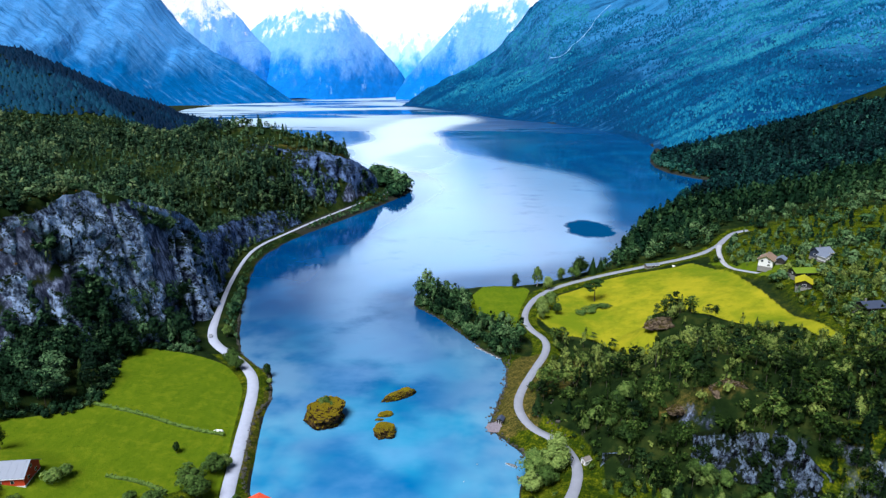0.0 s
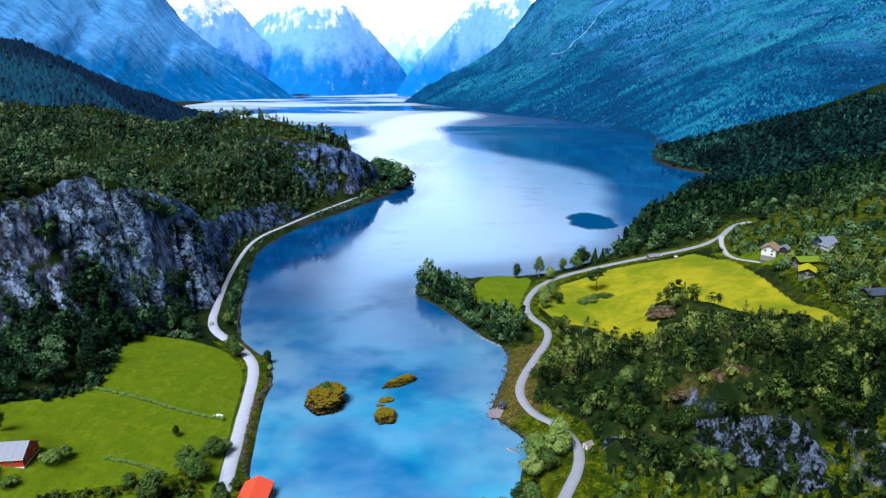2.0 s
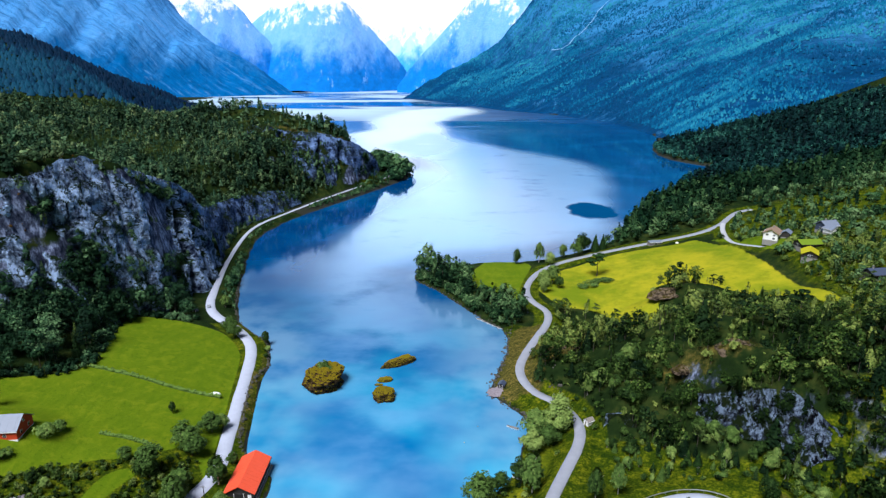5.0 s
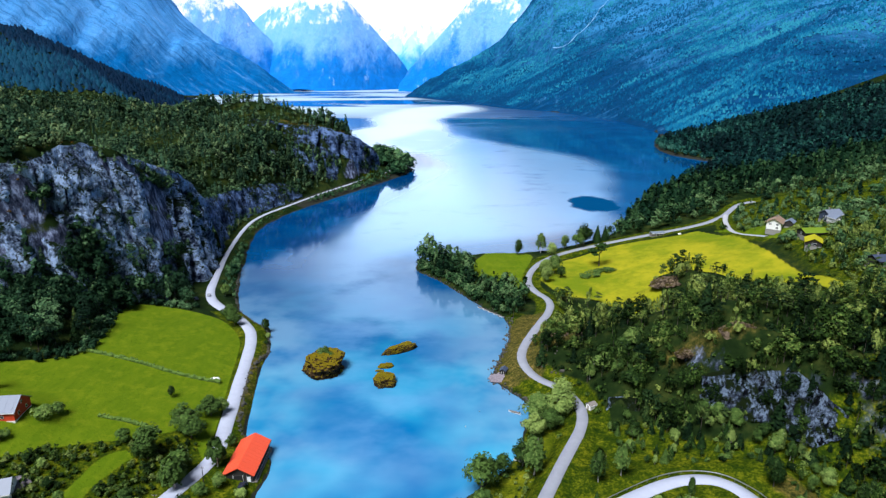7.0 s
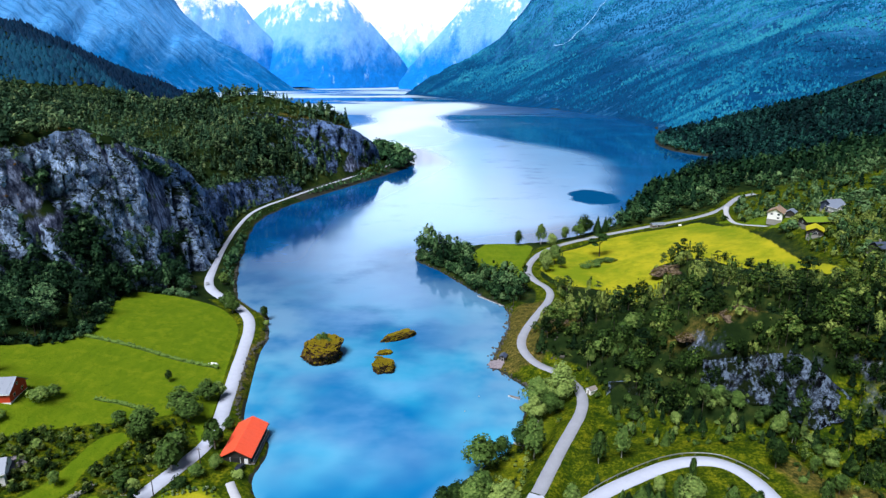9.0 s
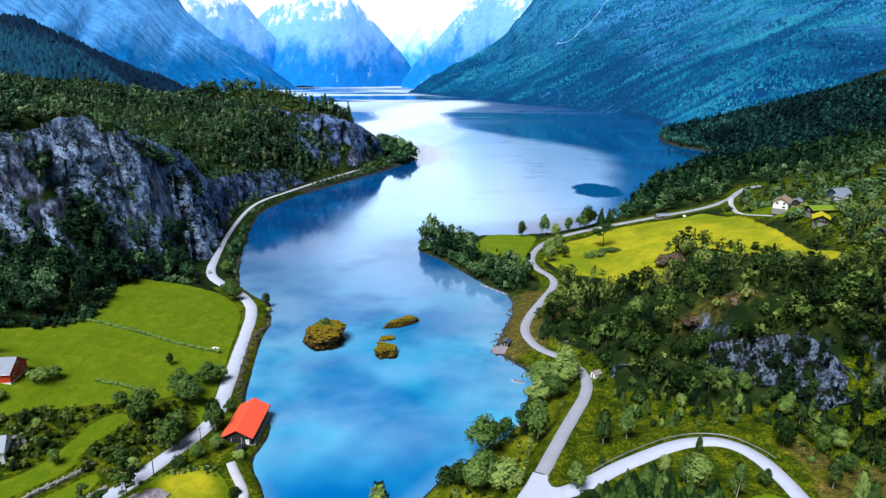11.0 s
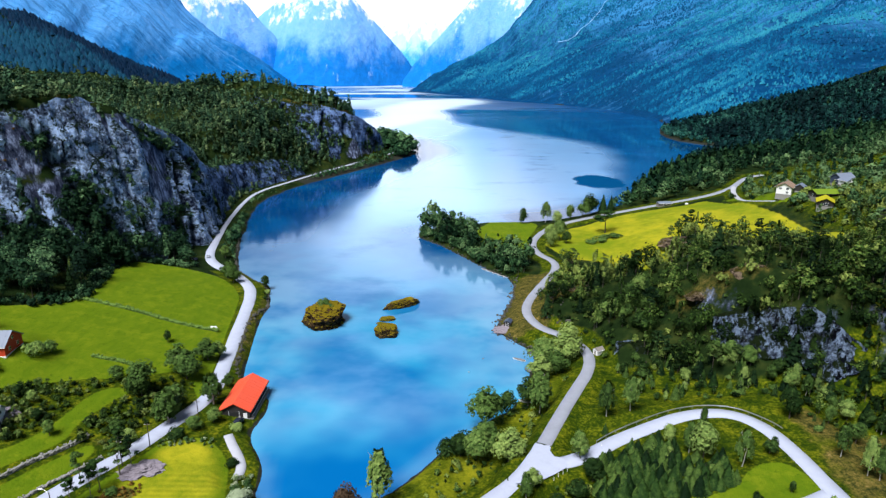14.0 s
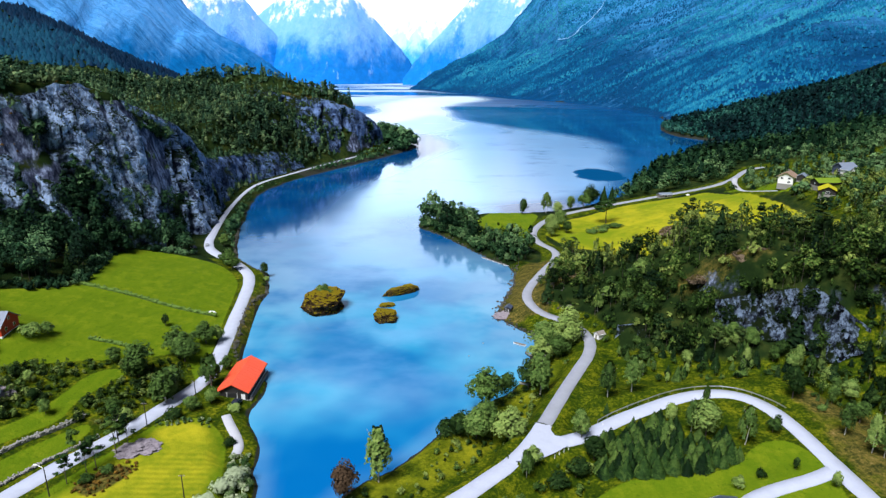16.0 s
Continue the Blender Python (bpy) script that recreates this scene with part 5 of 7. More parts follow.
# tree cover on the eastern mountainside
def far_cover(name, label, xs, ys_, zs, heights, mat, seed):
    rng = np.random.default_rng(seed)
    n = len(xs)
    a = rng.uniform(0, 6.28, n)
    v, w = [], heights * rng.uniform(0.34, 0.60, n)
    for k in range(4):
        v.append(np.stack([xs + w * np.cos(a + k * 1.571), ys_ + w * np.sin(a + k * 1.571), zs + heights * rng.uniform(-0.2, 0.25, n)], 1))
    v.append(np.stack([xs + rng.normal(0, 0.6, n), ys_ + rng.normal(0, 0.6, n), zs + heights], 1))
    v = np.stack(v, 1).reshape(-1, 3)
    f = np.array([(0, 1, 4), (1, 2, 4), (2, 3, 4), (3, 0, 4)])
    me = mesh_from(name, v, (f[None] + (np.arange(n) * 5)[:, None, None]).reshape(-1, 3), [mat], True)
    # haze and a lit band put into the tint: paler uphill, darker below
    haze_lift = 0.58 * sstep(zs, 20, 330) - 0.22 + 0.16 * sstep(np.hypot((xs - 560) / 220, (ys_ - 1450) / 300), 1.0, 0.4)
    paint(me, "tint", np.repeat(np.clip(rng.normal(0.36, 0.15, n) + haze_lift + 0.8 * fbm(xs / 5 + zs * 0.3, ys_, 45, 4, seed) + 0.55 * fbm(xs * 0.6 + zs, ys_, 230, 3, seed + 4), 0, 1), 5))
    return tagged(new(name, me), label, "forest", kind="stuff")


rng = np.random.default_rng(17)
x = rng.uniform(-150, 2300, 225000)
y = rng.uniform(700, 2900, 225000)
ok = (x < 0.85 * y + 60) & inside(x, y, FOOT_EAST)
x, y = x[ok], y[ok]
z = east_height(x, y)
ok = (z > 2) & (z < 400 + 110 * fbm(x, y, 150, 3, 4)) & (fbm(x / 5, y, 60, 4, 6) + rng.uniform(-0.3, 0.3, len(x)) > -0.28)
x, y, z = x[ok], y[ok], z[ok]
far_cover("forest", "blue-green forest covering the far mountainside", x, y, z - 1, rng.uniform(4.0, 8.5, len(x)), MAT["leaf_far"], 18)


# bright scrub in the gully beside the tall cliff and along its rim
x, y, rng = scatter([(-196, 440), (-176, 446), (-160, 470), (-168, 520), (-176, 560), (-164, 610), (-146, 660), (-126, 712), (-140, 712), (-170, 680), (-190, 620), (-206, 560), (-206, 480)], 4.0, 87, lambda x, y, rng: rng.uniform(0, 1, len(x)) < 0.8)
forest("forest", "mixed young trees above the roadside bluff", x, y, rng.uniform(3.0, 8.0, len(x)), choose(rng, len(x), bush=1, broad=3, birch=1, spruce=2), 60, [MAT["needle_hill"], MAT["leaf_hill"]], 87, 1.0, False)
x, y, rng = scatter([(-250, 500), (-200, 500), (-190, 580), (-195, 640), (-250, 640), (-265, 570)], 3.6, 89, lambda x, y, rng: rng.uniform(0, 1, len(x)) < 0.8)
forest("forest", "young birches filling the hollow of the hill", x, y, rng.uniform(3.0, 8.0, len(x)), choose(rng, len(x), broad=3, birch=2, spruce=2), 60, [MAT["needle_hill"], MAT["leaf_hill"]], 89, 1.0, False)
x, y, rng = scatter([(-204, 330), (-192, 378), (-182, 408), (-176, 440), (-180, 470), (-196, 480), (-212, 440), (-214, 380)], 3.2, 85, lambda x, y, rng: rng.uniform(0, 1, len(x)) < 0.75)
forest("scrub", "bright green birch scrub in the gully beside the cliff", x, y, rng.uniform(2.0, 5.0, len(x)), choose(rng, len(x), bush=3, broad=3), 70, [MAT["needle"], MAT["leaf_shore"]], 85, 1.0, False)
x, y, rng = scatter([(-300, 258), (-250, 264), (-210, 278), (-199, 300), (-196, 336), (-204, 340), (-208, 304), (-218, 288), (-254, 276), (-300, 270)], 2.6, 86, lambda x, y, rng: rng.uniform(0, 1, len(x)) < 0.5)
forest("scrub", "brown heather tufts along the rim of the cliff", x, y, rng.uniform(0.6, 1.8, len(x)), choose(rng, len(x), bush=1), 50, [MAT["heath_leaf"], MAT["heath_leaf"]], 86, 1.0, False)
x, y, rng = scatter([(-340, 266), (-250, 279), (-216, 292), (-205, 306), (-202, 340), (-206, 356), (-232, 316), (-262, 302), (-340, 300)], 3.2, 93, lambda x, y, rng: rng.uniform(0, 1, len(x)) < 0.8)
forest("forest", "wind-bent birches and pines behind the rim of the cliff", x, y, rng.uniform(3, 8, len(x)), choose(rng, len(x), broad=3, birch=2, pine=2, bush=2), 90, [MAT["needle_hill"], MAT["leaf_hill"]], 93, 1.0, False)
# dark ridge beyond the western hill
x, y, rng = scatter([(-1250, 640), (-640, 780), (-620, 812), (-540, 846), (-470, 888), (-430, 954), (-300, 1050), (-380, 1200), (-430, 1300), (-520, 1640), (-760, 1700), (-1300, 1500)], 6.0, 3)
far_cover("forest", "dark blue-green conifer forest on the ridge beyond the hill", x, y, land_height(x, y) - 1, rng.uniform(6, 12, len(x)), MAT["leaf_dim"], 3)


# ---- cliffs ----
def cliff(label, foot, top, wide, high, amp, material, seed, push=1.2, clefts=()):
    """A broken rock face between a foot line and a top line."""
    f, t = smooth_line(foot, 2), smooth_line(top, 2)
    s = np.linspace(0, 1, wide)

    def along(p):
        run = np.concatenate([[0], np.cumsum(np.linalg.norm(np.diff(p[:, :2], axis=0), axis=1))])
        return np.stack([np.interp(s * run[-1], run, p[:, k]) for k in range(3)], 1), run[-1]

    fp, length = along(f)
    tp, _ = along(t)
    v = np.linspace(-0.10, 1.06, high)
    lift = np.clip(v, 0, 1)
    base = fp[None] * (1 - v)[:, None, None] + tp[None] * v[:, None, None]
    tan = np.gradient(fp[:, :2], axis=0)
    tan /= np.linalg.norm(tan, axis=1)[:, None]
    out = np.stack([tan[:, 1], -tan[:, 0]], 1)
    along_m, up_m = np.meshgrid(s * length, base[:, :, 2].mean(1))
    shear = along_m + 0.35 * up_m
    d = fbm(shear, up_m * 0.4, 26, 3, seed, True) * 1.0 + fbm(shear, up_m * 0.35, 9, 4, seed + 3, True) * 0.55 + fbm(along_m, up_m, 4, 4, seed + 5) * 0.3
    blocks = np.floor(fbm(along_m, up_m, 14, 3, seed + 9) * 5) / 5
    d = (d + 0.9 * blocks) * amp * np.minimum(1, 6 * (1.02 - lift))[:, None] ** 0.5
    cleft_dark = np.zeros(d.shape)
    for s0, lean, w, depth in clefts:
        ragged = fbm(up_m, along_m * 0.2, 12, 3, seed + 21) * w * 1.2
        cleft_dark = np.maximum(cleft_dark, min(1.0, depth / 12) * np.exp(-((s[None, :] - s0 - lean * v[:, None] + ragged) / (w * 1.15)) ** 4) * sstep(v, 0.97, 0.80)[:, None])
        d = d - depth * np.exp(-((s[None, :] - s0 - lean * v[:, None] + ragged) / w) ** 2) * sstep(v, 1.0, 0.8)[:, None]
    pts = base.copy()
    pts[:, :, :2] += out[None] * (d + push)[:, :, None]
    pts[:, :, 2] += fbm(along_m, up_m, 7, 3, seed + 13) * amp * 0.5
    edge = (v > 1)[:, None] * 1.0
    pts[:, :, 2] -= edge * 2.5
    me = mesh_from("cliff", pts.reshape(-1, 3), grid_faces(high, wide), [material], False)
    paint(me, "cleft_dark", cleft_dark.ravel())
    return tagged(new("cliff", me), label, "cliff", kind="structure")


WEST_FOOT = [(-340, 234, 26), (-262, 250, 22), (-226, 260, 20), (-200, 271, 18), (-180, 288, 14), (-167, 312, 9), (-160, 345, 7), (-158, 380, 6), (-161, 415, 6), (-170, 440, 6)]
WEST_TOP = [(-365, 255, 87), (-290, 270, 89), (-248, 278, 89), (-216, 290, 88), (-204, 304, 88), (-201, 320, 92), (-197, 340, 93), (-188, 365, 82), (-176, 408, 66), (-180, 440, 48)]
ROAD_FOOT = [(-171, 440, 5), (-181, 480, 5), (-186, 520, 5), (-182, 560, 5), (-168, 600, 5), (-155, 640, 5)]
ROAD_TOP = [(-182, 440, 44), (-192, 480, 36), (-198, 520, 31), (-194, 565, 28), (-178, 610, 25), (-162, 645, 15)]
BLUFF_FOOT = [(-219, 674, 58), (-196, 682, 52), (-174, 690, 40), (-151, 702, 20), (-124, 731, 9), (-106, 765, 6), (-94, 792, 5)]
BLUFF_TOP = [(-224, 712, 77), (-205, 722, 79), (-188, 730, 71), (-156, 738, 68), (-125, 748, 58), (-105, 770, 46), (-93, 796, 25)]
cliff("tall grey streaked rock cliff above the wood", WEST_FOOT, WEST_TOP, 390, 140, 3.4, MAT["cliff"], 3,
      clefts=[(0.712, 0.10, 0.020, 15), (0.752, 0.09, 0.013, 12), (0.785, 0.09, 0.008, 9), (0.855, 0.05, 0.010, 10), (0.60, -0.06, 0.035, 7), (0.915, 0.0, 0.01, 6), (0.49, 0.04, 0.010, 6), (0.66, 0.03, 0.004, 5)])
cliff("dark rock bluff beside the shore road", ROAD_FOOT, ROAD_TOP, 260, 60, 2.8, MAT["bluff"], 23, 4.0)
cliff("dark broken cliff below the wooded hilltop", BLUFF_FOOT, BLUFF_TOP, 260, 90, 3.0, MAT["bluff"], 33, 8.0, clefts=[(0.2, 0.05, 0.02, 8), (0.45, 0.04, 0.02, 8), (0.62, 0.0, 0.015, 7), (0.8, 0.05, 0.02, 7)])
cliff("low grey-blue crag on the eastern hill", [(94.5, 203.5, 20.5), (102, 192.5, 21), (108, 188.5, 22), (114, 185, 23.5)],
      [(96.3, 207.5, 27.8), (106, 203, 33.2), (111, 199.5, 35), (116, 195, 36.2)], 110, 40, 2.6, MAT["crag"], 43, 1.6)
cliff("tall grey-blue crag face on the eastern hill", [(116.5, 183.5, 26.5), (118, 176, 19.5), (122, 173, 21.5), (126, 172.5, 25.5)],
      [(119, 192.5, 38.6), (121.5, 187, 36.2), (124.5, 181, 33), (127.8, 176, 30)], 110, 50, 2.8, MAT["crag"], 47, 1.6)
cliff("small mossy rock step above the rough slope", [(61.5, 211, 9.0), (68, 209, 10), (75.5, 205.5, 11)], [(63.2, 214.8, 13.2), (70, 212.8, 14.6), (76.3, 210.3, 15.2)], 70, 24, 1.6, MAT["crag"], 49, 1.2)


def ledge_places(foot, top, spots, seed, out=1.0):
    """Places on a rock face: spots are middle and half-widths along and up it, with a count."""
    rng = np.random.default_rng(seed)
    f, t = smooth_line(foot, 2), smooth_line(top, 2)
    got = []
    for s, v, ds, dv, count in spots:
        a = np.clip(s + ds * np.clip(rng.normal(0, 0.55, count), -1, 1), 0, 1)
        b = v + dv * np.clip(rng.normal(0, 0.55, count), -1, 1)
        ends = []
        for p in (f, t):
            run = np.concatenate([[0], np.cumsum(np.linalg.norm(np.diff(p[:, :2], axis=0), axis=1))])
            ends.append(np.stack([np.interp(a * run[-1], run, p[:, k]) for k in range(3)], 1))
        got.append(ends[0] * (1 - b)[:, None] + ends[1] * b[:, None])
    p = np.vstack(got)
    return p[:, 0] + 0.8 * out, p[:, 1] - 0.6 * out, p[:, 2] - 1.5, rng


x, y, z, rng = ledge_places(WEST_FOOT, WEST_TOP, [(0.595, 0.50, 0.045, 0.11, 110), (0.565, 0.38, 0.04, 0.07, 50), (0.555, 0.83, 0.03, 0.05, 40), (0.48, 0.32, 0.05, 0.06, 50), (0.80, 0.90, 0.06, 0.06, 60), (0.70, 0.72, 0.03, 0.05, 22),
                                                  (0.93, 0.55, 0.05, 0.25, 70), (0.66, 0.15, 0.10, 0.10, 70), (0.42, 0.75, 0.04, 0.04, 20), (0.82, 0.25, 0.04, 0.10, 24)], 61)
forest("scrub", "dark bushes and small birches on the ledges of the cliff", x, y, rng.uniform(2.0, 5.5, len(x)), choose(rng, len(x), bush=5, broad=3), 70, [MAT["needle"], MAT["leaf_wood"]], 61, 1.0, False, z)
x, y, z, rng = ledge_places(WEST_FOOT, WEST_TOP, [(0.47, 0.13, 0.10, 0.14, 200), (0.57, 0.08, 0.06, 0.09, 50)], 64, 3.0)
forest("scrub", "dark broadleaf trees climbing the foot of the cliff", x, y, rng.uniform(6, 11, len(x)), choose(rng, len(x), broad=6, birch=1), 150, [MAT["needle"], MAT["leaf_wood"]], 64, 1.0, False, z)
x, y, z, rng = ledge_places(BLUFF_FOOT, BLUFF_TOP, [(0.3, 0.30, 0.25, 0.20, 110), (0.7, 0.22, 0.25, 0.16, 110), (0.5, 0.80, 0.4, 0.08, 30), (0.12, 0.25, 0.12, 0.25, 80), (0.9, 0.7, 0.08, 0.2, 40)], 62, 8.5)
forest("scrub", "trees growing up the broken far cliff", x, y, rng.uniform(4, 9, len(x)), choose(rng, len(x), broad=6, birch=1, spruce=2), 50, [MAT["needle"], MAT["leaf_wood"]], 62, 1.0, False, z)
x, y, z, rng = ledge_places(ROAD_FOOT, ROAD_TOP, [(0.1, 0.5, 0.10, 0.4, 60), (0.95, 0.5, 0.08, 0.4, 60), (0.5, 0.95, 0.5, 0.05, 70), (0.4, 0.4, 0.06, 0.3, 26), (0.7, 0.5, 0.08, 0.3, 34)], 63, 4.5)
forest("scrub", "bushes along the edges of the roadside bluff", x, y, rng.uniform(2.5, 6, len(x)), choose(rng, len(x), broad=5, bush=3), 50, [MAT["needle"], MAT["leaf_wood"]], 63, 1.0, False, z)

# ---- building blocks ----
def part(name, me, parent, label=""):
    o = new(name, me)
    o.parent = parent
    return tagged(o, label) if label else o


def bm_mesh(name, bm, material, smooth=False):
    me = bpy.data.meshes.new(name)
    bmesh.ops.recalc_face_normals(bm, faces=bm.faces)
    bm.to_mesh(me)
    bm.free()
    me.materials.append(material)
    if smooth:
        me.polygons.foreach_set("use_smooth", np.full(len(me.polygons), True))
    return me


def add_box(bm, x0, x1, y0, y1, z0, z1, bevel=0.0):
    r = bmesh.ops.create_cube(bm, size=1.0)
    for v in r["verts"]:
        v.co = Vector((x0 + (v.co.x + 0.5) * (x1 - x0), y0 + (v.co.y + 0.5) * (y1 - y0), z0 + (v.co.z + 0.5) * (z1 - z0)))
    if bevel:
        edges = list({e for v in r["verts"] for e in v.link_edges})
        bmesh.ops.bevel(bm, geom=edges, offset=bevel, segments=1, affect="EDGES")


def box(name, x0, x1, y0, y1, z0, z1, material, bevel=0.0):
    bm = bmesh.new()
    add_box(bm, x0, x1, y0, y1, z0, z1, bevel)
    return bm_mesh(name, bm, material)


def tube(name, a, b, r0, r1, material, sides=8):
    bm = bmesh.new()
    a, b = Vector(a), Vector(b)
    r = bmesh.ops.create_cone(bm, cap_ends=True, segments=sides, radius1=r0, radius2=r1, depth=(b - a).length)
    m = Matrix.Translation((a + b) / 2) @ (b - a).to_track_quat("Z", "Y").to_matrix().to_4x4()
    bmesh.ops.transform(bm, matrix=m, verts=r["verts"])
    return bm_mesh(name, bm, material)


def prism(name, ring, x0, x1, material):
    """A solid with the (y, z) outline ring, from x0 to x1."""
    bm = bmesh.new()
    a = [bm.verts.new((x0, y, z)) for y, z in ring]
    b = [bm.verts.new((x1, y, z)) for y, z in ring]
    bm.faces.new(a)
    bm.faces.new(b[::-1])
    for k in range(len(ring)):
        j = (k + 1) % len(ring)
        bm.faces.new((a[j], a[k], b[k], b[j]))
    return bm_mesh(name, bm, material)


def ground_z(x, y):
    return float(land_height(np.array([float(x)]), np.array([float(y)]))[0])


def gabled(name, label, category, x, y, turn, length, width, eave, top, wall, roof, z=None, over=0.5, base=0.4, base_mat=None, windows=(), doors=(), chimney=None, seams=0, group=""):
    """A building along its own x axis: walls with gables, two roof slopes, openings and trim."""
    z = ground_z(x, y) if z is None else z
    root = new(name)
    root.matrix_basis = pose(x, y, z, 0, 0, turn)
    l, w = length / 2, width / 2
    part("base", box("base", -l - 0.08, l + 0.08, -w - 0.08, w + 0.08, -3.0, base, base_mat or MAT["stone"]), root)
    part("wall", prism("wall", [(-w, base), (w, base), (w, eave), (0, top), (-w, eave)], -l, l, wall), root)
    slope = (top - eave) / w
    for side in (-1, 1):
        e = w + over
        ring = [(0, top + 0.05), (side * e, top + 0.05 - slope * e), (side * e, top + 0.28 - slope * e), (0, top + 0.30)]
        r = part("roof", prism("roof", ring, -l - over, l + over, roof), root)
        for k in range(seams):
            sx = -l - over + (k + 0.5) * (2 * l + 2 * over) / seams
            part("seam", prism("seam", [(side * 0.1, top + 0.28 - slope * 0.1), (side * e, top + 0.28 - slope * e), (side * e, top + 0.34 - slope * e), (side * 0.1, top + 0.34 - slope * 0.1)], sx - 0.03, sx + 0.03, roof), r)
        part("fascia", prism("fascia", [(side * (e + 0.02), top - 0.08 - slope * e), (side * (e + 0.10), top - 0.08 - slope * e), (side * (e + 0.10), top + 0.20 - slope * e), (side * (e + 0.02), top + 0.20 - slope * e)], -l - over, l + over, MAT["white_paint"] if wall is not MAT["dark_wood"] else MAT["dark_wood"]), root)
    for face, c, zc, ww, hh in windows:
        wn_ = part("window", box("window", -ww / 2 - 0.08, ww / 2 + 0.08, -0.05, 0.05, -hh / 2 - 0.08, hh / 2 + 0.08, MAT["white_paint"]), root)
        wn_.matrix_basis = {"s": pose(c, -w - 0.04, zc), "n": pose(c, w + 0.04, zc), "e": pose(l + 0.04, c, zc, 0, 0, 90), "w": pose(-l - 0.04, c, zc, 0, 0, 90)}[face]
        part("pane", box("pane", -ww / 2, -0.03, -0.07, 0.07, -hh / 2, hh / 2, MAT["glass"]), wn_)
        part("pane", box("pane", 0.03, ww / 2, -0.07, 0.07, -hh / 2, hh / 2, MAT["glass"]), wn_)
    for face, c, ww, hh, mat in doors:
        d = part("door", box("door", -ww / 2, ww / 2, -0.06, 0.06, base, base + hh, mat, 0.02), root)
        d.matrix_basis = {"s": pose(c, -w - 0.03, 0), "n": pose(c, w + 0.03, 0), "e": pose(l + 0.03, c, 0, 0, 0, 90), "w": pose(-l - 0.03, c, 0, 0, 0, 90)}[face]
        part("frame", box("frame", -ww / 2 - 0.12, -ww / 2, -0.08, 0.08, base, base + hh + 0.12, MAT["white_paint"]), d)
        part("frame", box("frame", ww / 2, ww / 2 + 0.12, -0.08, 0.08, base, base + hh + 0.12, MAT["white_paint"]), d)
    if chimney is not None:
        ch = part("chimney", box("chimney", chimney - 0.35, chimney + 0.35, -0.35, 0.35, top - 0.8, top + 1.3, MAT["stone"], 0.03), root)
        part("cap", box("cap", chimney - 0.45, chimney + 0.45, -0.45, 0.45, top + 1.3, top + 1.42, MAT["stone"]), ch)
    return tagged(root, label, category, group)


# ---- western shore ----
boathouse = gabled("boathouse", "dark timber boathouse with bright orange-red metal roof at the water", "boathouse", -69.0, 187.6, 90, 19.6, 9.6, 3.0, 5.6, MAT["dark_wood"], MAT["orange_roof"], z=1.5, over=0.7, base=0.2,
                   windows=[("s", -4, 1.7, 1.0, 0.8), ("s", 0, 1.7, 1.0, 0.8), ("s", 4, 1.7, 1.0, 0.8)], doors=[("w", 0.2, 3.2, 2.4, MAT["black"]), ("w", -3.4, 1.0, 1.9, MAT["white_paint"])], seams=12)
part("rail", box("rail", -9.5, 9.5, -5.6, -5.5, 0.9, 1.0, MAT["white_paint"]), boathouse)
part("deck", box("deck", -9.6, 9.6, -6.0, -4.9, -0.3, 0.1, MAT["grey_wood"]), boathouse)
for k in range(6):
    part("pile", tube("pile", (-9 + 3.6 * k, -5.8, -3.5), (-9 + 3.6 * k, -5.8, 1.0), 0.12, 0.1, MAT["grey_wood"], 6), boathouse)
gabled("barn", "red-painted barn with pale grey metal roof and white foundation", "barn", -160.0, 191.5, 6, 24, 10.5, 5.0, 8.4, MAT["red_paint"], MAT["grey_roof"], z=16.8, over=0.5, base=1.6, base_mat=MAT["white_paint"],
       windows=[("e", -2.4, 3.2, 1.0, 1.1), ("e", 2.4, 3.2, 1.0, 1.1), ("e", 0, 6.2, 0.9, 1.0), ("s", 8, 3.2, 1.0, 1.1), ("s", 4, 3.2, 1.0, 1.1), ("s", 0, 3.2, 1.0, 1.1)], doors=[("s", -5, 2.6, 3.0, MAT["white_paint"])], seams=10)
gabled("shed", "white-painted shed with pale roof beside the barn", "shed", -158, 178.5, 96, 7, 6.0, 3.0, 4.6, MAT["white_paint"], MAT["grey_roof"], z=14.6, over=0.3, windows=[("e", 0, 1.8, 0.9, 0.9)])
gabled("farmhouse", "white wooden farmhouse with grey roof among bushes", "house", -136.5, 158.5, 20, 11, 8.0, 4.6, 7.2, MAT["white_paint"], MAT["grey_roof"], z=8.6, over=0.5,
       windows=[("e", -2, 2.4, 1.0, 1.2), ("e", 2, 2.4, 1.0, 1.2), ("s", 3, 2.4, 1.1, 1.2), ("s", -1, 2.4, 1.1, 1.2), ("e", 0, 5.2, 0.9, 1.0)], chimney=0.5)


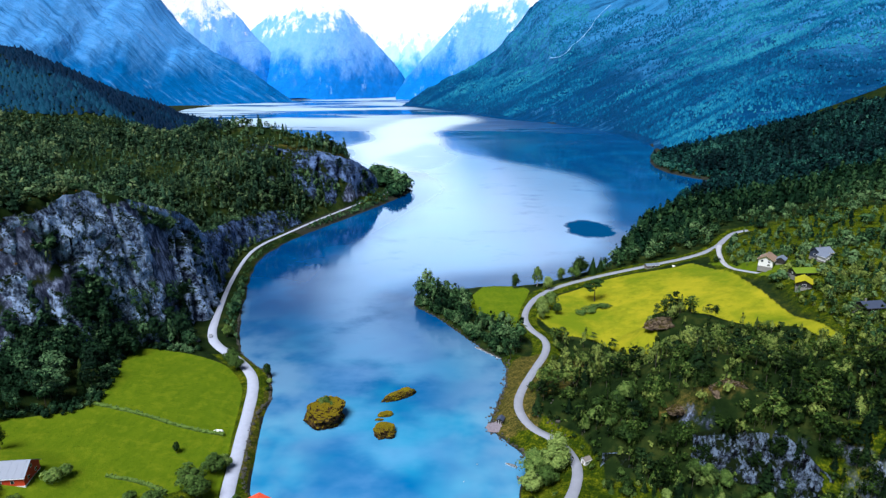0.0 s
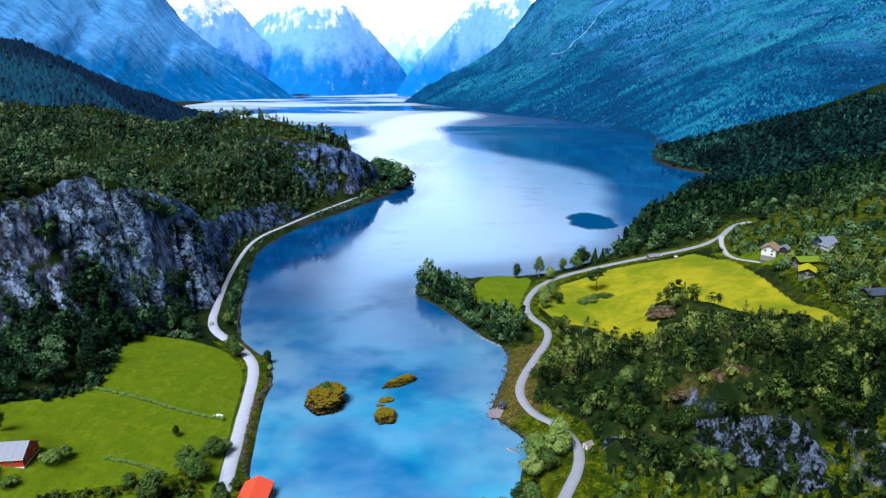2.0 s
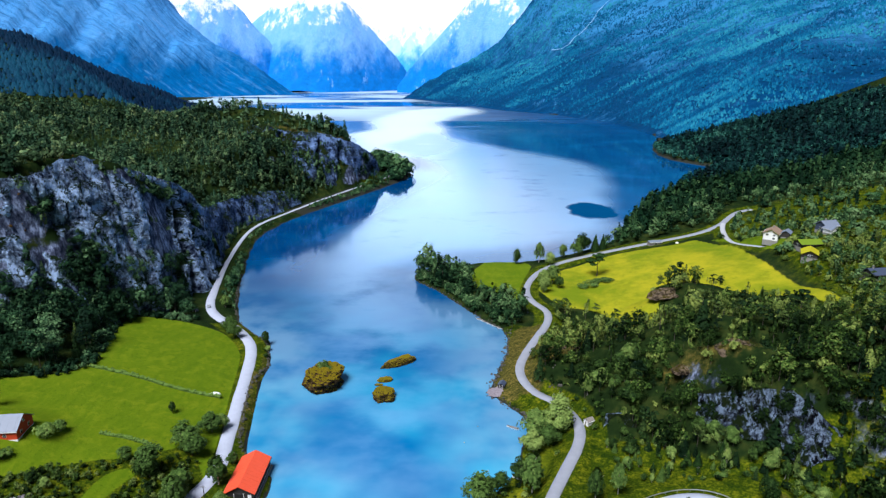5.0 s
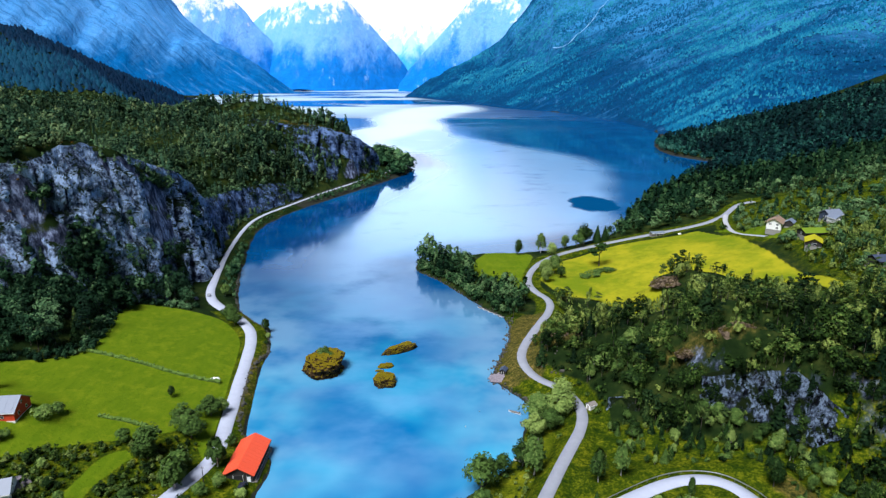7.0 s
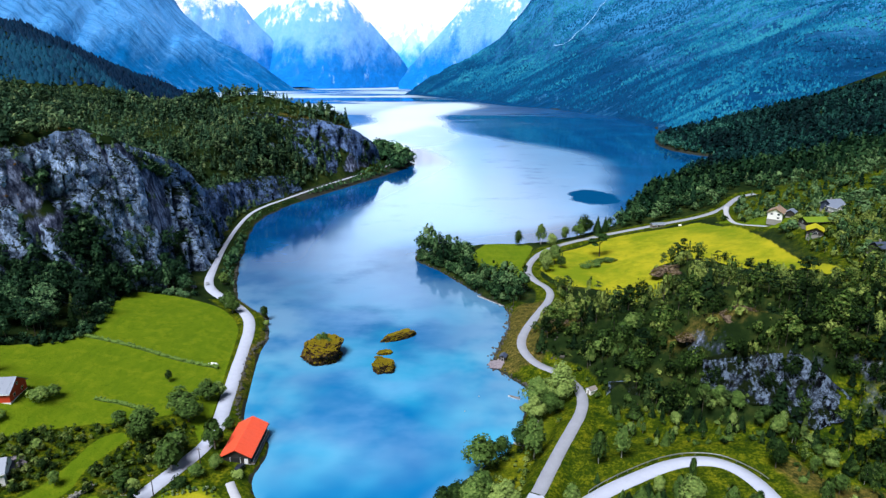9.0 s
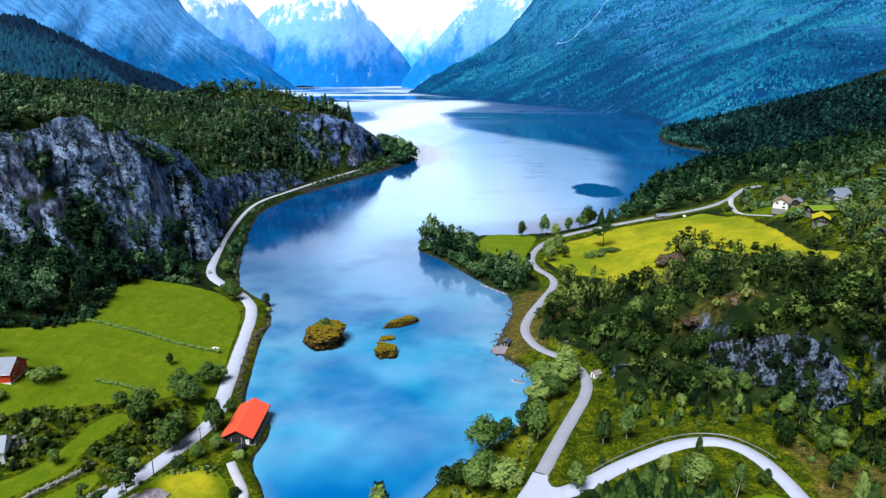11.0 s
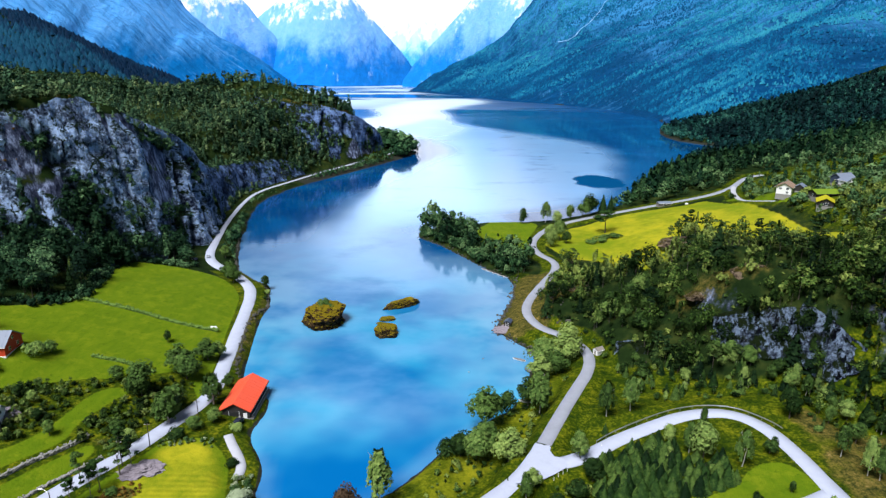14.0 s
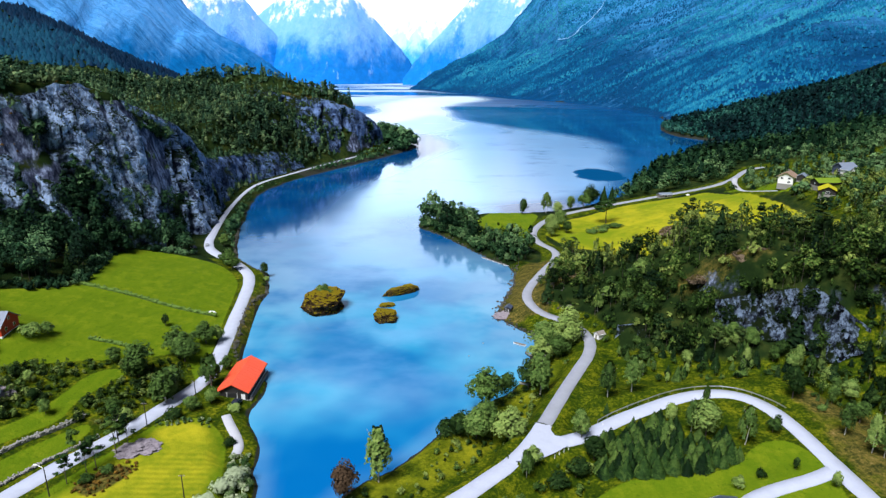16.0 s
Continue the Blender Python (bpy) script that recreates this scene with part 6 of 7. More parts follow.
def car(label, x, y, turn, paint_mat, van=False):
    z = ground_z(x, y) + 0.32
    root = new("car")
    root.matrix_basis = pose(x, y, z, 0, 0, turn)
    h = 0.25 if van else 0.0
    ring = [(-2.15, 0.35), (2.15, 0.35), (2.2, 0.62), (2.0, 0.88), (1.15, 0.98), (0.45, 1.42 + h), (-1.3, 1.45 + h), (-2.0, 1.02 + h * 2), (-2.2, 0.85)]
    body = prism("body", ring, -0.86, 0.86, paint_mat)
    b = part("body", body, root)
    b.matrix_basis = pose(0, 0, 0, 0, 0, -90)
    glass_ring = [(1.02, 1.0), (0.44, 1.36 + h), (-1.25, 1.39 + h), (-1.85, 1.02 + h)]
    g = part("windows", prism("windows", glass_ring, -0.88, 0.88, MAT["glass"]), root)
    g.matrix_basis = pose(0, 0, 0, 0, 0, -90)
    for sx in (-1.35, 1.35):
        for sy in (-0.86, 0.86):
            w = part("wheel", tube("wheel", (sx, sy - 0.1, 0.32), (sx, sy + 0.1, 0.32), 0.32, 0.32, MAT["black"], 12), root)
            part("rim", tube("rim", (sx, sy - 0.11, 0.32), (sx, sy + 0.11, 0.32), 0.19, 0.19, MAT["metal"], 8), w)
    for sy in (-0.6, 0.6):
        part("headlight", box("headlight", 2.14, 2.24, sy - 0.15, sy + 0.15, 0.62, 0.76, MAT["white_paint"]), root)
    root.matrix_basis = pose(x, y, z - 0.05, 0, 0, turn)
    return tagged(root, label, "car", "cars")


car("dark parked car on the roadside lay-by", -146, 340, 140, MAT["car_dark"])
car("dark blue car parked at the boathouse door", -66.6, 174.4, 80, MAT["car_dark"], True)
car("dark car driving on the shore road", -141.6, 349, 110, MAT["car_grey"])


def stone_wall(label, line, width=0.8, height=0.9, size=0.55, seed=0, mat="stone"):
    """A dry-stone field wall of separate stones over a rubble core."""
    rng = random.Random(seed)
    p = smooth_line(line, 1)
    run = np.concatenate([[0], np.cumsum(np.linalg.norm(np.diff(p[:, :2], axis=0), axis=1))])
    ts = np.arange(0, run[-1], size)
    cx, cy = np.interp(ts, run, p[:, 0]), np.interp(ts, run, p[:, 1])
    cz = land_height(cx, cy)
    tx, ty = np.gradient(cx), np.gradient(cy)
    root = new("stone_wall")
    root.matrix_basis = pose(cx[0], cy[0], cz[0])
    core = []
    for k in range(len(ts)):
        n = math.hypot(tx[k], ty[k])
        nx, ny = ty[k] / n * width * 0.38, -tx[k] / n * width * 0.38
        for a, b in ((-1, -0.4), (-0.7, height * 0.72), (0.7, height * 0.72), (1, -0.4)):
            core.append((cx[k] - cx[0] + nx * a, cy[k] - cy[0] + ny * a, cz[k] - cz[0] + b))
    part("core", mesh_from("core", core, grid_faces(len(ts), 4), [MAT[mat]]), root)
    shapes = []
    for j in range(5):
        bm = bmesh.new()
        bmesh.ops.create_icosphere(bm, subdivisions=1, radius=0.5)
        for v in bm.verts:
            v.co *= rng.uniform(0.75, 1.15)
        shapes.append(bm_mesh("stone", bm, MAT[mat]))
    count = 0
    for k in range(len(ts)):
        n = math.hypot(tx[k], ty[k])
        for side in (-1, 1):
            if count >= 290:
                break
            o = part("stone", rng.choice(shapes), root)
            s = size * rng.uniform(0.8, 1.5)
            o.matrix_basis = pose(cx[k] - cx[0] + ty[k] / n * side * width * 0.32, cy[k] - cy[0] - tx[k] / n * side * width * 0.32, cz[k] - cz[0] + rng.uniform(0.3, height), rng.uniform(0, 90), rng.uniform(0, 90), rng.uniform(0, 360)) @ Matrix.Diagonal((s * 1.2, s, s * 0.8, 1))
            count += 1
    return tagged(root, label, "stone wall", "field walls")


stone_wall("low mossy stone wall between two grass fields", [(-158, 249), (-148, 248.5), (-135, 247), (-121, 243.5), (-108, 241.5), (-97, 241.5)], 1.7, 1.2, 0.85, 1, "mossy_stone")
stone_wall("grey dry-stone wall along the lower meadow", [(-128, 126), (-119, 142), (-116, 148), (-111, 154), (-107, 161)], 1.2, 1.3, 0.6, 2)
stone_wall("grey roadside stone wall", [(-118, 121), (-112, 131), (-109, 137), (-105, 143.5), (-101, 149), (-98.5, 153)], 0.9, 0.9, 0.6, 3)
stone_wall("short overgrown stone wall in the grass field", [(-128, 203), (-115, 202.5), (-104, 199)], 1.5, 1.0, 0.8, 4, "mossy_stone")


def lump(name, sx, sy, sz, material, seed, rough=0.28, detail=3, steep=0.0):
    """A worn rock body on its base."""
    bm = bmesh.new()
    bmesh.ops.create_icosphere(bm, subdivisions=detail, radius=1.0)
    for v in bm.verts:
        p = v.co * 1.6 + Vector((seed * 3.1, seed * 1.7, 0))
        n = noise.fractal(p, 0.9, 2.1, 5)
        k = math.sqrt(1 + steep * max(v.co.z, 0) ** 2)
        v.co = Vector((v.co.x * k, v.co.y * k, v.co.z))
        v.co *= 1 + rough * n + 0.3 * rough * noise.fractal(p * 5.0, 0.8, 2.0, 3)
        v.co = Vector((v.co.x * sx, v.co.y * sy, max(v.co.z, -0.35) * sz))
    return bm_mesh(name, bm, material, False)


def islet(label, x, y, sx, sy, sz, turn, seed, mat="islet"):
    o = new("islet", lump("islet", sx * 0.9, sy * 0.9, sz, MAT[mat], seed, 0.24, 5, 1.4))
    o.matrix_basis = pose(x, y, 0.15 * sz, 0, 0, turn)
    return tagged(o, label, "islet", "rocky islets")


islet("large mossy brown rock islet with a few bushes", -56.2, 260.5, 9.6, 11.0, 7.6, 0, 4)
islet("long flat mossy rock islet in the lake", -22.0, 281.5, 9.8, 3.0, 2.6, 34, 9)
islet("small dark rock just above the water", -28.0, 264.5, 3.9, 2.6, 1.0, 10, 6)
islet("tiny low rock just above the water", -30.3, 260.0, 2.2, 1.0, 0.5, 0, 7)
islet("rounded yellow-mossy rock islet in the lake", -26.8, 248.3, 5.4, 5.2, 3.6, 0, 12)
o = new("rock_outcrop", lump("rock_outcrop", 5.0, 3.6, 1.8, MAT["bare_rock"], 25, 0.5, 4))
o.matrix_basis = pose(-134.5, 163.5, ground_z(-134.5, 163.5) + 0.2, 0, 0, 40)
tagged(o, "pale grey broken rock beside the small field", "rock outcrop", "rock outcrops")
slab = new("rock_outcrop", lump("rock_outcrop", 5.6, 3.4, 1.2, MAT["bare_rock"], 21, 0.55, 5))
slab.matrix_basis = pose(-85, 148.2, ground_z(-85, 148.2) + 0.1, 0, 0, 12)
tagged(slab, "bare pale rock slab in the near field", "rock outcrop")
for k, (x, y, s) in enumerate([(-85.4, 238, 1.4), (-87.6, 252, 1.3), (-82.6, 226, 1.3), (-88.4, 262, 1.3), (-88, 270, 1.2), (-81.2, 219, 1.2), (-87, 279, 1.5), (-89.5, 288, 1.3), (-86.4, 244, 1.1), (-88.3, 257, 1.0)]):
    o = new("boulder", lump("boulder", s * 0.8, s * 0.6, s * 0.5, MAT["bank_stone"], 40 + k, 0.35, 3))
    o.matrix_basis = pose(x, y, ground_z(x, y) + 0.2, 0, 0, 37 * k)
    tagged(o, "brown boulder along the bank below the road", "boulder", "bank boulders")
o = new("rock_shelf", lump("rock_shelf", 6.5, 5.5, 1.3, MAT["bare_rock"], 61, 0.35, 4))
o.matrix_basis = pose(26.5, 253.5, 0.4, 0, 0, 20)
tagged(o, "pale rock shelf at the lake edge", "rock shelf")
# small hut shape added in place of a dark boat on the shelf
gabled("boat_stand_in", "small dark hut standing in for a boat on the rocks", "hut", 26.5, 255.5, 70, 3.4, 2.8, 1.9, 2.7, MAT["dark_wood"], MAT["slate_roof"], z=1.5, over=0.25, base=0.1, doors=[("w", 0, 1.0, 1.7, MAT["black"])])


def pole(label, x, y, height, lamp=False, arm=False):
    z = ground_z(x, y)
    root = new("street_lamp" if lamp else "utility_pole")
    root.matrix_basis = pose(x, y, z)
    part("post", tube("post", (0, 0, -0.4), (0, 0, height), 0.16, 0.11, MAT["dark_wood"], 8), root)
    if lamp:
        part("arm", tube("arm", (0, 0, height - 0.2), (-1.9, 0.5, height + 0.35), 0.05, 0.04, MAT["metal"], 6), root)
        part("lamp_head", box("lamp_head", -2.9, -1.8, 0.35, 0.7, height + 0.28, height + 0.45, MAT["white_paint"], 0.05), root)
    else:
        part("crossarm", box("crossarm", -0.8, 0.8, -0.06, 0.06, height - 0.5, height - 0.38, MAT["grey_wood"]), root)
        for sx in (-0.7, 0.0, 0.7):
            part("insulator", tube("insulator", (sx, 0, height - 0.38), (sx, 0, height - 0.2), 0.06, 0.04, MAT["white_paint"], 6), root)
    return tagged(root, label, "street lamp" if lamp else "utility pole", "" if lamp else "utility poles")


pole("dark wooden street lamp post beside the road", -97.6, 128.4, 8.2, True)
for x, y in ((-63.5, 126.8), (-91.2, 149.6), (-87.5, 158.5), (-78.5, 172.5)):
    pole("dark wooden utility pole near the road", x, y, 8.0)
o = new("road_sign")
o.matrix_basis = pose(-95.6, 143.0, ground_z(-95.6, 143))
part("post", tube("post", (0, 0, -0.3), (0, 0, 2.0), 0.05, 0.05, MAT["metal"], 6), o)
part("plate", box("plate", -0.5, 0.5, -0.03, 0.03, 1.5, 2.4, MAT["yellow"]), o)
tagged(o, "yellow road sign on a metal post", "road sign")
o = new("field_stones", lump("field_stones", 2.0, 1.1, 0.7, MAT["white_paint"], 71, 0.4, 3))
o.matrix_basis = pose(-100.5, 243.6, ground_z(-100.5, 243.6) + 0.2)
tagged(o, "heap of pale wrapped bales at the field wall", "bale heap")


# ---- eastern shore ----
def boat(label, x, y, turn, length, z=0.0, hull=None):
    """An open rowing boat: planked hull with a pointed bow, thwarts and a gunwale."""
    root = new("rowing_boat")
    root.matrix_basis = pose(x, y, z, 0, 0, turn)
    n, v, f = 11, [], []
    ring = [(-1.0, 1.0), (-0.92, 0.45), (-0.55, 0.08), (0, 0.0), (0.55, 0.08), (0.92, 0.45), (1.0, 1.0)]
    for k in range(n):
        t = k / (n - 1)
        w = 0.72 * (1 - (max(t - 0.35, 0) / 0.65) ** 2.2) * (0.8 + 0.2 * min(1, t / 0.3)) + 0.01
        for a, b in ring:
            v.append(((t - 0.5) * length, a * w, -0.18 + 0.62 * b + 0.25 * t ** 3 * b))
    part("hull", mesh_from("hull", v, grid_faces(n, 7), [hull or MAT["white_paint"]], True), root)
    vi = [(p[0] * 0.97, p[1] * 0.9, p[2] + 0.07) for p in v]
    part("lining", mesh_from("lining", vi, grid_faces(n, 7)[:, ::-1], [MAT["grey_wood"]], True), root)
    part("transom", box("transom", -length / 2 - 0.03, -length / 2 + 0.03, -0.57, 0.57, -0.1, 0.44, hull or MAT["white_paint"]), root)
    for t in (-0.25, 0.02, 0.25):
        part("thwart", box("thwart", t * length - 0.12, t * length + 0.12, -0.58, 0.58, 0.22, 0.27, MAT["grey_wood"]), root)
    return tagged(root, label, "rowing boat", "boats")


boat("white rowing boat afloat near the shore", 28.2, 224.4, 152, 5.2)
boat("white rowing boat drawn up on the grass", 26.6, 189.4, 160, 4.8, ground_z(26.6, 189.4) + 0.1)
boat("small dark boat moored at the bank", 30.5, 215.5, 120, 3.6, 0.0, MAT["dark_wood"])
for k in range(5):
    boat("small pale boat moored in a row by the wooded bank", 20.5 + 2.9 * k, 338.0 - 3.2 * k, 140 + 6 * k, 4.0)
for x, y in ((14.0, 225.4), (16.3, 196.0), (8.0, 214.0)):
    o = new("mooring_buoy", lump("mooring_buoy", 0.24, 0.24, 0.3, MAT["metal"], 3, 0.05, 2))
    o.matrix_basis = pose(x, y, 0.12)
    tagged(o, "small pale mooring buoy on the water", "buoy", "buoys")

gabled("white_house", "white two-storey house with tan roof on the slope", "house", 212.5, 390, 52, 11, 8.5, 5.2, 7.6, MAT["white_paint"], MAT["tan_roof"], over=0.9, base=0.6,
       windows=[("s", -4, 1.9, 1.3, 1.1), ("s", -1, 1.9, 1.3, 1.1), ("s", 2.5, 1.9, 1.3, 1.1), ("s", -4, 4.1, 1.3, 1.1), ("s", 0, 4.1, 1.3, 1.1), ("s", 3.5, 4.1, 1.3, 1.1), ("w", -2, 1.9, 1.3, 1.1), ("w", 2, 4.1, 1.3, 1.1), ("w", -2, 4.1, 1.3, 1.1)],
       doors=[("s", 4.4, 1.0, 2.0, MAT["dark_wood"])], chimney=1.5)
gabled("annex", "low dark-walled annex with pale roof beside the white house", "annex", 220.5, 388, 52, 7, 5, 3.0, 4.6, MAT["dark_wood"], MAT["grey_roof"], over=0.5, windows=[("s", 0, 1.6, 1.6, 0.9)])
gabled("turf_house", "dark timber cabin with yellow flowering turf roof", "cabin", 209.5, 342, 62, 11, 8, 2.6, 4.6, MAT["dark_wood"], MAT["turf_roof"], over=0.7, windows=[("w", 0, 1.6, 2.0, 1.1), ("s", 2, 1.6, 1.2, 1.0)])
gabled("turf_cabin", "timber cabin with green turf roof and white gable", "cabin", 215.5, 355, 5, 13, 8, 2.6, 4.4, MAT["dark_wood"], MAT["turf_green"], over=0.7, windows=[("s", 0, 1.6, 1.6, 1.0), ("w", 0, 1.6, 1.2, 1.0)])
gabled("grey_house", "grey-roofed house with dark walls among trees", "house", 242, 382, 15, 10, 8, 4.2, 6.6, MAT["slate_roof"], MAT["grey_roof"], over=0.7, windows=[("s", -3, 2.2, 2.0, 1.3), ("s", 1, 2.2, 2.0, 1.3), ("w", 0, 2.2, 1.6, 1.2)], chimney=-2)
gabled("grey_house", "smaller grey-roofed house with white gable among trees", "house", 238, 371, 100, 7, 5.5, 3.2, 5.2, MAT["white_paint"], MAT["grey_roof"], over=0.5, windows=[("w", 0, 1.8, 2.0, 1.1), ("s", 1, 1.8, 1.2, 1.1)])
gabled("dark_house", "dark-blue roofed cabin with white bargeboards on the slope", "cabin", 214, 292, 8, 11, 8, 3.0, 5.0, MAT["dark_wood"], MAT["slate_roof"], over=0.6, windows=[("s", -2, 1.8, 1.4, 1.0), ("s", 2, 1.8, 1.4, 1.0)], chimney=-3)
gabled("lakeside_shed", "low grey shed beside the lane above the lake", "shed", 160.5, 457.3, 12, 10, 3.6, 2.2, 3.2, MAT["grey_wood"], MAT["grey_roof"], over=0.4, doors=[("s", 0, 2.0, 1.9, MAT["dark_wood"])])
gabled("cottage", "cottage with dark slate roof below the bend", "house", 57, 111.5, 20, 10, 8, 2.8, 5.4, MAT["white_paint"], MAT["slate_roof"], over=0.6, windows=[("n", 0, 1.6, 1.2, 1.1), ("w", 0, 1.6, 1.2, 1.1)])
gabled("kiosk", "tiny pale wooden shed at the lane's bend", "shed", 57.2, 216.5, 30, 3.2, 2.4, 1.9, 2.7, MAT["white_paint"], MAT["grey_wood"], over=0.2, base=0.1, doors=[("w", 0, 0.8, 1.6, MAT["grey_wood"])])
o = new("hay_bale", lump("hay_bale", 1.3, 0.9, 0.8, MAT["white_paint"], 5, 0.06, 3))
o.matrix_basis = pose(175.5, 452, ground_z(175.5, 452) + 0.5)
tagged(o, "white plastic-wrapped hay bale on the meadow", "hay bale")


def guard_rail(label, line, post_gap=4.0):
    """A steel guard rail on posts along the outside of a bend."""
    p = smooth_line(line, 2)
    run = np.concatenate([[0], np.cumsum(np.linalg.norm(np.diff(p[:, :2], axis=0), axis=1))])
    root = new("guard_rail")
    ts = np.arange(0, run[-1], 1.0)
    c = np.stack([np.interp(ts, run, p[:, k]) for k in range(3)], 1)
    o0 = c[0].copy()
    c -= o0
    root.matrix_basis = pose(*o0)
    tan = np.gradient(c[:, :2], axis=0)
    tan /= np.linalg.norm(tan, axis=1)[:, None]
    side = np.stack([tan[:, 1], -tan[:, 0], 0 * tan[:, 0]], 1)
    prof = [(-0.06, 0.45), (0.06, 0.5), (-0.02, 0.6), (0.06, 0.7), (-0.06, 0.78), (-0.12, 0.6)]
    v = np.stack([c + side * a + np.array([0, 0, b]) for a, b in prof], 1).reshape(-1, 3)
    part("beam", mesh_from("beam", v, grid_faces(len(ts), len(prof)), [MAT["metal"]], True), root)
    for t in np.arange(0, run[-1], post_gap):
        q = np.array([np.interp(t, run, p[:, k]) for k in range(3)]) - o0
        part("post", box("post", q[0] - 0.06, q[0] + 0.06, q[1] - 0.06, q[1] + 0.06, q[2] - 0.6, q[2] + 0.6, MAT["metal"]), root)
    return tagged(root, label, "guard rail")


guard_rail("grey steel guard rail round the road bend", [(42.5, 154.9, 9), (48, 159, 9.4), (57.3, 163.9, 10.2), (67.3, 168.6, 11), (77.5, 170.1, 12), (86.8, 167.2, 13), (92.6, 158.4, 13.9), (94.2, 153, 14.2)])
for x, y in ((29.4, 140.8), (30.8, 142.0), (32.2, 143.2), (28.0, 139.6), (43.6, 153.4), (22.0, 155.4)):
    o = new("road_post")
    o.matrix_basis = pose(x, y, ground_z(x, y))
    part("post", tube("post", (0, 0, -0.2), (0, 0, 1.1), 0.09, 0.07, MAT["white_paint"], 8), o)
    part("band", tube("band", (0, 0, 0.8), (0, 0, 0.95), 0.095, 0.09, MAT["black"], 8), o)
    tagged(o, "white road marker post at the junction", "marker post", "marker posts")
for k in range(8):
    x, y = float(np.interp(214 + 9 * k, ROADS[0][0][:, 1], ROADS[0][0][:, 0])) + 3.0, 214 + 9 * k
    o = new("road_post")
    o.matrix_basis = pose(x, y, ground_z(x, y))
    part("post", box("post", -0.15, 0.15, -0.15, 0.15, -0.3, 0.7, MAT["stone"], 0.03), o)
    tagged(o, "grey stone kerb post beside the shore road", "kerb post", "kerb posts")

for k, (x, y, sx, sy, sz, turn, mat, words) in enumerate([
        (110.5, 216, 8.5, 6.0, 4.2, 20, "heath_rock", "rounded brown heathy rock dome on the hill"),
        (58.5, 288.5, 6.5, 5.0, 1.7, 50, "heath_rock", "orange-brown rock knoll above the lane"), (124, 329, 10, 6.5, 3.0, 30, "heath_rock", "brown heathy rock knoll at the meadow's edge"),
        (93, 219, 5.5, 3.0, 1.6, 30, "heath_rock", "pale brown rock slab above the crag"), (66, 268, 4.5, 3.0, 1.2, 10, "heath_rock", "pale weathered rock slab among the trees"), (140, 214, 6.0, 4.0, 2.2, 0, "heath_rock", "brown heathy rock knoll on the hill")]):
    o = new("rock_outcrop", lump("rock_outcrop", sx, sy, sz, MAT[mat], 80 + k, 0.26, 4))
    o.matrix_basis = pose(x, y, ground_z(x, y) - 0.25 * sz, 0, 0, turn)
    tagged(o, words, "rock outcrop", "rock outcrops")

